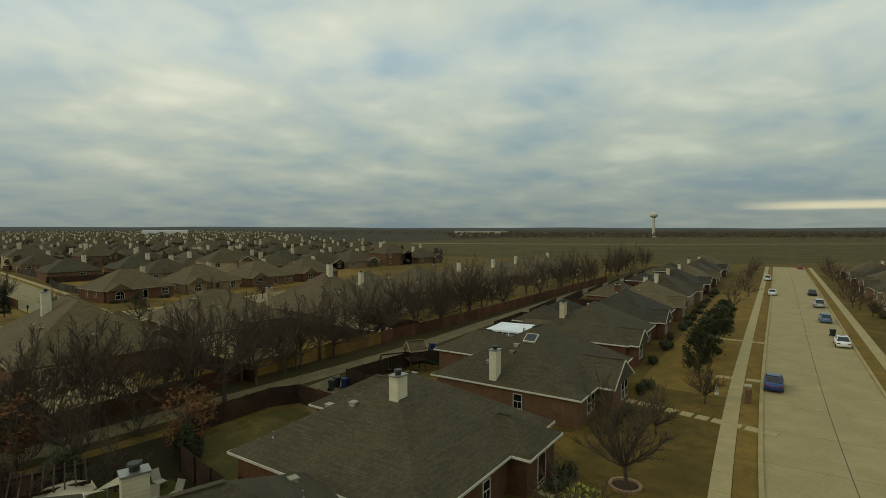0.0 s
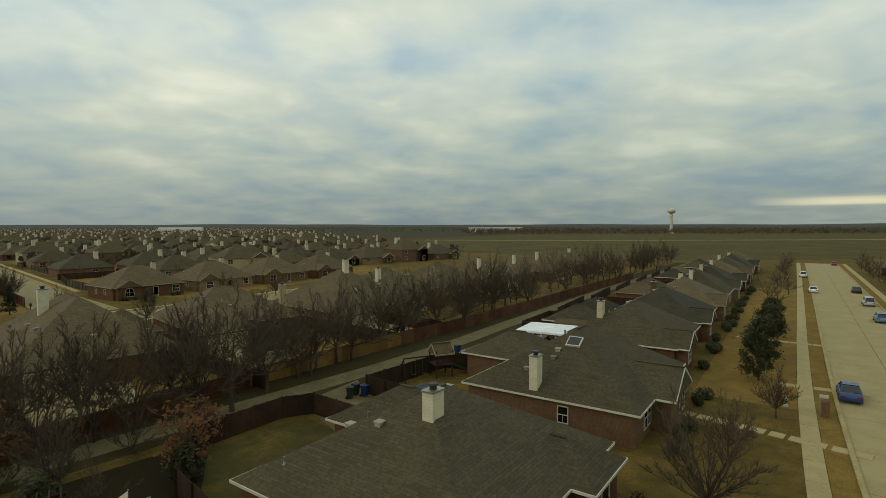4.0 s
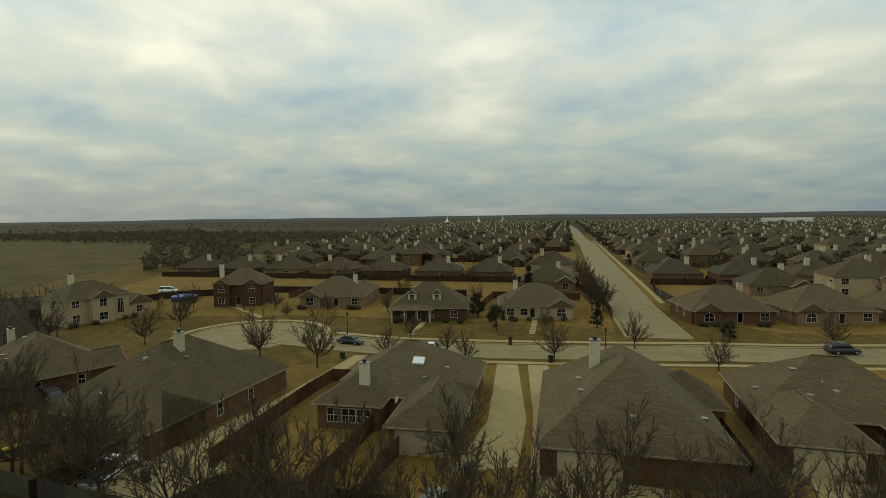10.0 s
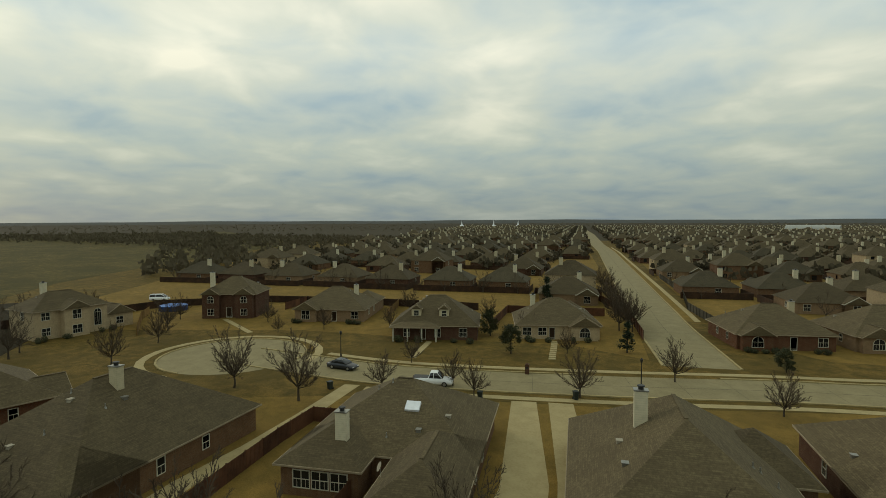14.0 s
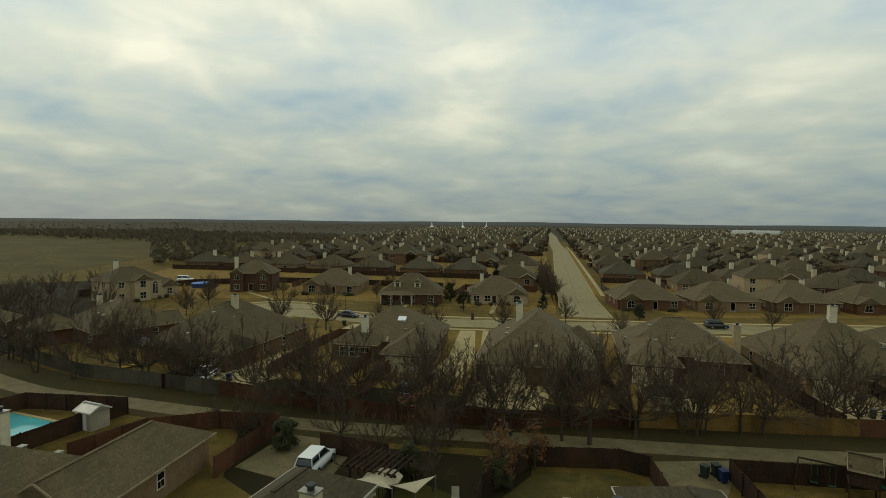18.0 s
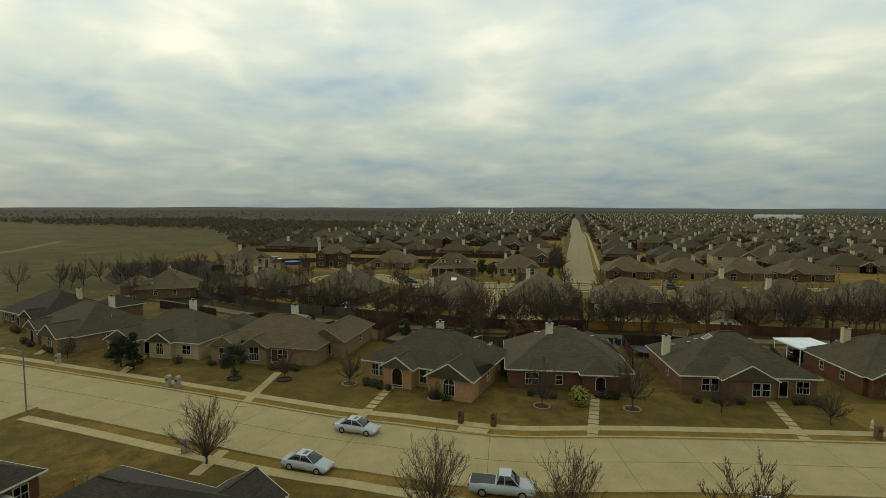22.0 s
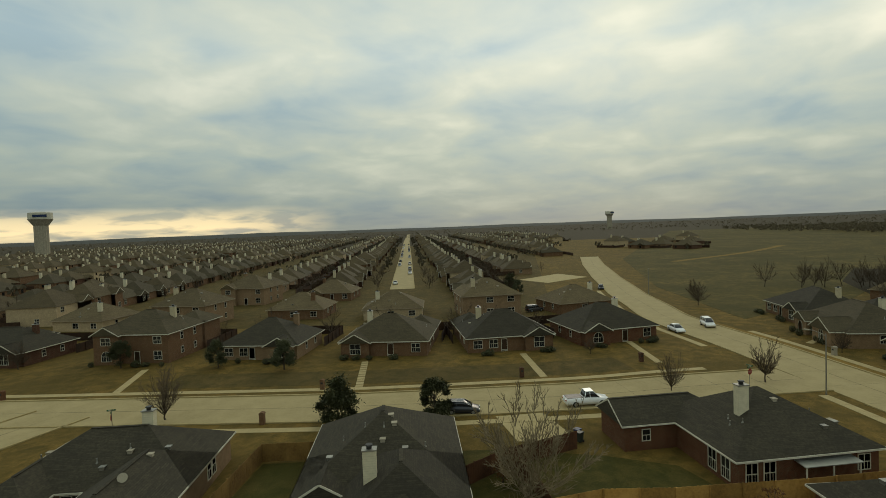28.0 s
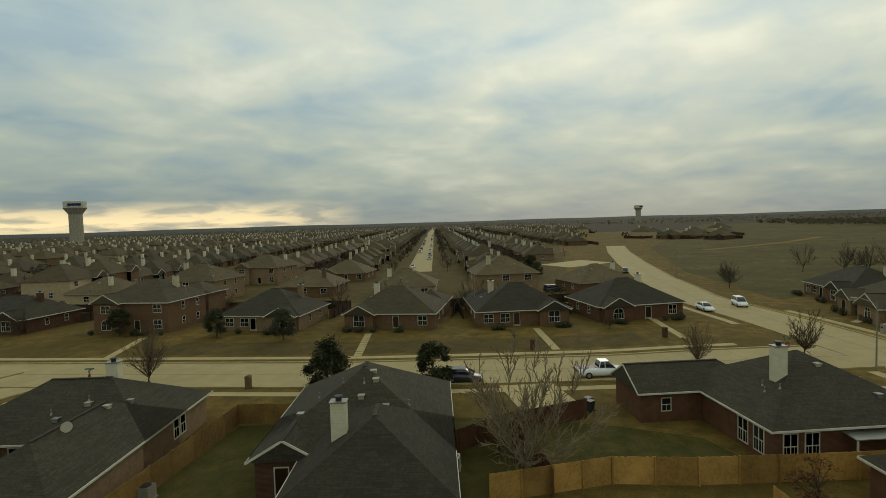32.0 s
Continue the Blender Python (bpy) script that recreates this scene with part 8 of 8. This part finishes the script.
# pergola and two shade sails in the back garden
e = base("pergola", pose(-22.5, 33.3, 0, 0, 0, 32.7), "dark timber pergola over a back garden patio", "pergola")
for sx in (-1.8, 1.8):
    for sy in (-1.4, 1.4):
        box_part("post", (sx - 0.07, sx + 0.07, sy - 0.07, sy + 0.07, 0, 2.35), "dark_fence", e)
for sy in (-1.4, 1.4):
    box_part("beam", (-2.2, 2.2, sy - 0.05, sy + 0.05, 2.35, 2.53), "dark_fence", e)
for i in range(9):
    box_part("rafter", (-2.04 + i * 0.5, -1.96 + i * 0.5, -1.9, 1.9, 2.53, 2.66), "dark_fence", e)
for x, y, a in ((-20.0, 31.7, 15.6), (-18.2, 34.1, 95.8)):
    e = base("shade_sail", pose(x, y, 0, 0, 0, a), "pale triangular cloth shade sail on steel poles", "shade sail", "shade sails")
    c = [Vector((1.7, 0, 2.5)), Vector((-1.2, 1.4, 2.1)), Vector((-1.2, -1.4, 2.7))]
    g = sum(c, Vector()) / 3 - Vector((0, 0, 0.18))
    top, f = [], []
    for i in range(3):
        m_ = (c[i] + c[(i + 1) % 3]) / 2 * 0.86 + g * 0.14
        top += [c[i], m_]
    v = [tuple(p) for p in top + [g]] + [tuple(p - Vector((0, 0, 0.012))) for p in top + [g]]
    for i in range(6):
        f += [(i, (i + 1) % 6, 6), (7 + (i + 1) % 6, 7 + i, 13), (i, 7 + i, 7 + (i + 1) % 6, (i + 1) % 6)]
    raw_part("cloth", v, f, "cloth_beige", e)
    for p in c:
        bm = bmesh.new()
        bm_cyl(bm, 0.045, 0.045, 0, p.z + 0.05, 8, Matrix.Translation((p.x, p.y, 0)))
        part("pole", bm, "grey_metal", e)
# patio roof of the corner house
e = base("patio_cover", s2.matrix_basis @ pose(-1.2, 12.6, 0), "sheet-metal patio roof leaning on a brick house", "patio cover")
bm = bmesh.new()
bm_box(bm, -2.6, 2.6, -0.1, 1.15, -0.04, 0.03, Matrix.Translation((0, 0, 2.2)) @ Matrix.Rotation(radians(-6), 4, "X"))
part("roof_sheet", bm, "galvanised_roof", e)
for sx in (-2.4, 0, 2.4):
    bm = bmesh.new()
    bm_box(bm, sx - 0.05, sx + 0.05, 0.95, 1.05, 0, 2.05)
    part("post", bm, "white_paint", e)


def dish(parent, x, y, z, ang=0):
    bm = bmesh.new()
    V = []
    n = 12
    bm_cyl(bm, 0.02, 0.02, -0.5, 0.15, 6, Matrix.Translation((0, 0, 0)))
    m = Matrix.Translation((0, -0.08, 0.3)) @ Matrix.Rotation(radians(65), 4, "X")
    bm_cyl(bm, 0.12, 0.36, -0.06, 0.03, n, m)
    ob = part("satellite_dish", bm, "stone_grey", parent)
    ob.matrix_basis = Matrix.LocRotScale((x, y, z), Euler((0, 0, radians(ang))), None)


dish(s0, -4.6, 13.6, 4.6, 200)
dish(hb, -1.6, 19.0, 3.9, 120)
e = base("statue", pose(28.6, 53.9, 0), "small pale stone garden figure on the lawn", "statue")
bm = bmesh.new()
bm_cyl(bm, 0.22, 0.18, 0, 0.2, 10)
bm_cyl(bm, 0.13, 0.16, 0.2, 0.65, 10)
bm_cyl(bm, 0.16, 0.07, 0.65, 0.95, 10)
part("figure", bm, "white_paint", e)
# storm drain in the north kerb
e = base("drain_inlet", pose(7.5, 16.3, 0, 0, 0, 43.4), "concrete kerb drain inlet with a dark slot", "drain")
bm = bmesh.new()
bm_box(bm, -1.6, 1.6, -0.5, 0.7, 0.0, 0.20)
part("cover_slab", bm, "sidewalk_concrete", e)
bm = bmesh.new()
bm_box(bm, -1.3, 1.3, -0.53, -0.5, 0.04, 0.15)
part("slot", bm, "black_metal", e)
# timber stack and junk in the play garden
e = base("log_pile", pose(2.4, 54.1, 0, 0, 0, 21.4), "heap of red and white climbing-frame tubes", "toy frame")
for i in range(14):
    bm = bmesh.new()
    rr = random.Random(i)
    bm_beam(bm, (rr.uniform(-0.9, 0.9), rr.uniform(-0.8, 0.8), 0.05), (rr.uniform(-0.9, 0.9), rr.uniform(-0.8, 0.8), rr.uniform(0.8, 1.8)), 0.12, 0.12)
    part("tube", bm, "red_paint" if i % 2 else "white_paint", e)
e = base("kayak", pose(-72.6, 19.2, 0.25, 0, 0, 120.7), "yellow kayak lying in a back garden", "kayak")
bm = bmesh.new()
st = [(-1.6, 0.03), (-1.0, 0.28), (0, 0.38), (1.0, 0.28), (1.6, 0.03)]
rows = [[bm.verts.new((x, w * math.cos(a), 0.18 * math.sin(a) * (1 if w > 0.1 else 0.3))) for a in [2 * math.pi * i / 8 for i in range(8)]] for x, w in st]
for a, b in zip(rows[:-1], rows[1:]):
    for i in range(8):
        bm.faces.new((a[i], a[(i + 1) % 8], b[(i + 1) % 8], b[i]))
bm.faces.new(rows[0][::-1])
bm.faces.new(rows[-1])
part("hull", bm, "yellow_plastic", e)

# ---- landmarks on the skyline ----


def water_tower_globe(x, y, top):
    e = base("water_tower", pose(x, y, 0), "white globe water tower on a slim stem", "water tower", "water towers")
    bm = bmesh.new()
    bm_cyl(bm, 5.5, 2.4, 0, 6, 20)
    bm_cyl(bm, 2.4, 2.2, 6, top - 9, 20)
    bm_cyl(bm, 2.2, 5.0, top - 9, top - 6.5, 20)
    part("stem", bm, "white_paint", e)
    bm = bmesh.new()
    bmesh.ops.create_uvsphere(bm, u_segments=28, v_segments=14, radius=7.0, matrix=Matrix.Translation((0, 0, top - 5)) @ Matrix.Diagonal((1, 1, 0.72, 1)))
    part("tank", bm, "white_paint", e)


water_tower_globe(420.5, 914.4, 44)


def water_tower_column(x, y, top, r=8.0, head=14.0):
    e = base("water_tower", pose(x, y, 0), "fluted concrete water tower with a wide white tank", "water tower", "water towers")
    bm = bmesh.new()
    n = 36
    lo = [bm.verts.new(((r + 0.5 * (i % 2)) * math.cos(2 * math.pi * i / n), (r + 0.5 * (i % 2)) * math.sin(2 * math.pi * i / n), 0)) for i in range(n)]
    hi = [bm.verts.new((v.co.x, v.co.y, top * 0.70)) for v in lo]
    fl = [bm.verts.new((v.co.x * head / r * 0.98, v.co.y * head / r * 0.98, top * 0.84)) for v in lo]
    for a, b in ((lo, hi), (hi, fl)):
        for i in range(n):
            bm.faces.new((a[i], a[(i + 1) % n], b[(i + 1) % n], b[i]))
    part("shaft", bm, "stone_grey", e)
    bm = bmesh.new()
    bm_cyl(bm, head, head, top * 0.84, top * 0.98, 36)
    bm_cyl(bm, head * 0.98, head * 0.4, top * 0.98, top, 36)
    part("tank", bm, "white_paint", e)
    bm = bmesh.new()
    bm_box(bm, -head * 0.55, head * 0.55, -head - 0.3, -head + 2.5, top * 0.885, top * 0.935, Matrix.Rotation(radians(160), 4, "Z"))
    part("lettering_bar", bm, "bin_blue", e)


water_tower_column(-198.4, -887.2, 63)
water_tower_column(-1316.7, -490.7, 46, 6.0, 10.5)
for x, y, s in ((-1266.5, 832.7, 13), (-1195.3, 890.6, 15), (-1157.8, 945.4, 14)):
    e = base("white_spire", pose(x, y, 0), "white pointed roof standing over the distant houses", "spire", "white spires")
    bm = bmesh.new()
    bm_cyl(bm, 9, 2.0, 4, 10, 6)
    bm_cyl(bm, 2.0, 0.1, 10, s + 9, 6)
    part("roof", bm, "white_metal", e)
    bm = bmesh.new()
    bm_cyl(bm, 8, 8, 0, 4, 6)
    part("wall", bm, "white_siding", e)
e = base("arena", pose(-472.1, 1031.1, 0, 0, 0, 18.0), "long low white arched building far off", "building")
bm = bmesh.new()
n = 10
rows = [[bm.verts.new((x, 22 * math.cos(math.pi * i / n), 12 * math.sin(math.pi * i / n))) for i in range(n + 1)] for x in (-38, -25, 25, 38)]
for a, b in zip(rows[:-1], rows[1:]):
    for i in range(n):
        bm.faces.new((a[i], a[i + 1], b[i + 1], b[i]))
bm.faces.new(rows[0])
bm.faces.new(rows[-1][::-1])
part("roof", bm, "galvanised_roof", e)
e = base("warehouse", pose(143.2, 1143.1, 0, 0, 0, 0.8), "long low white warehouse beyond the fields", "building")
bm = bmesh.new()
bm_box(bm, -55, 55, -20, 20, 0, 9)
part("wall", bm, "white_siding", e)
bm = bmesh.new()
bm_box(bm, -56, 56, -21, 21, 9, 9.6)
part("roof", bm, "white_metal", e)
ribbon("road_far", catmull([(-4.5, 562.3), (162.0, 533.9), (473.3, 525.9), (974.8, 525.6)], 40), -5, 5, -0.1, 0.05, "concrete", label="pale road across the far fields")
ribbon("road_field", catmull([(-229.1, -89.2), (-302.1, -65.3), (-381.1, -51.8)], 20), -2.2, 2.2, -0.1, 0.05, "tan_grass", label="tan track beside a new building plot")
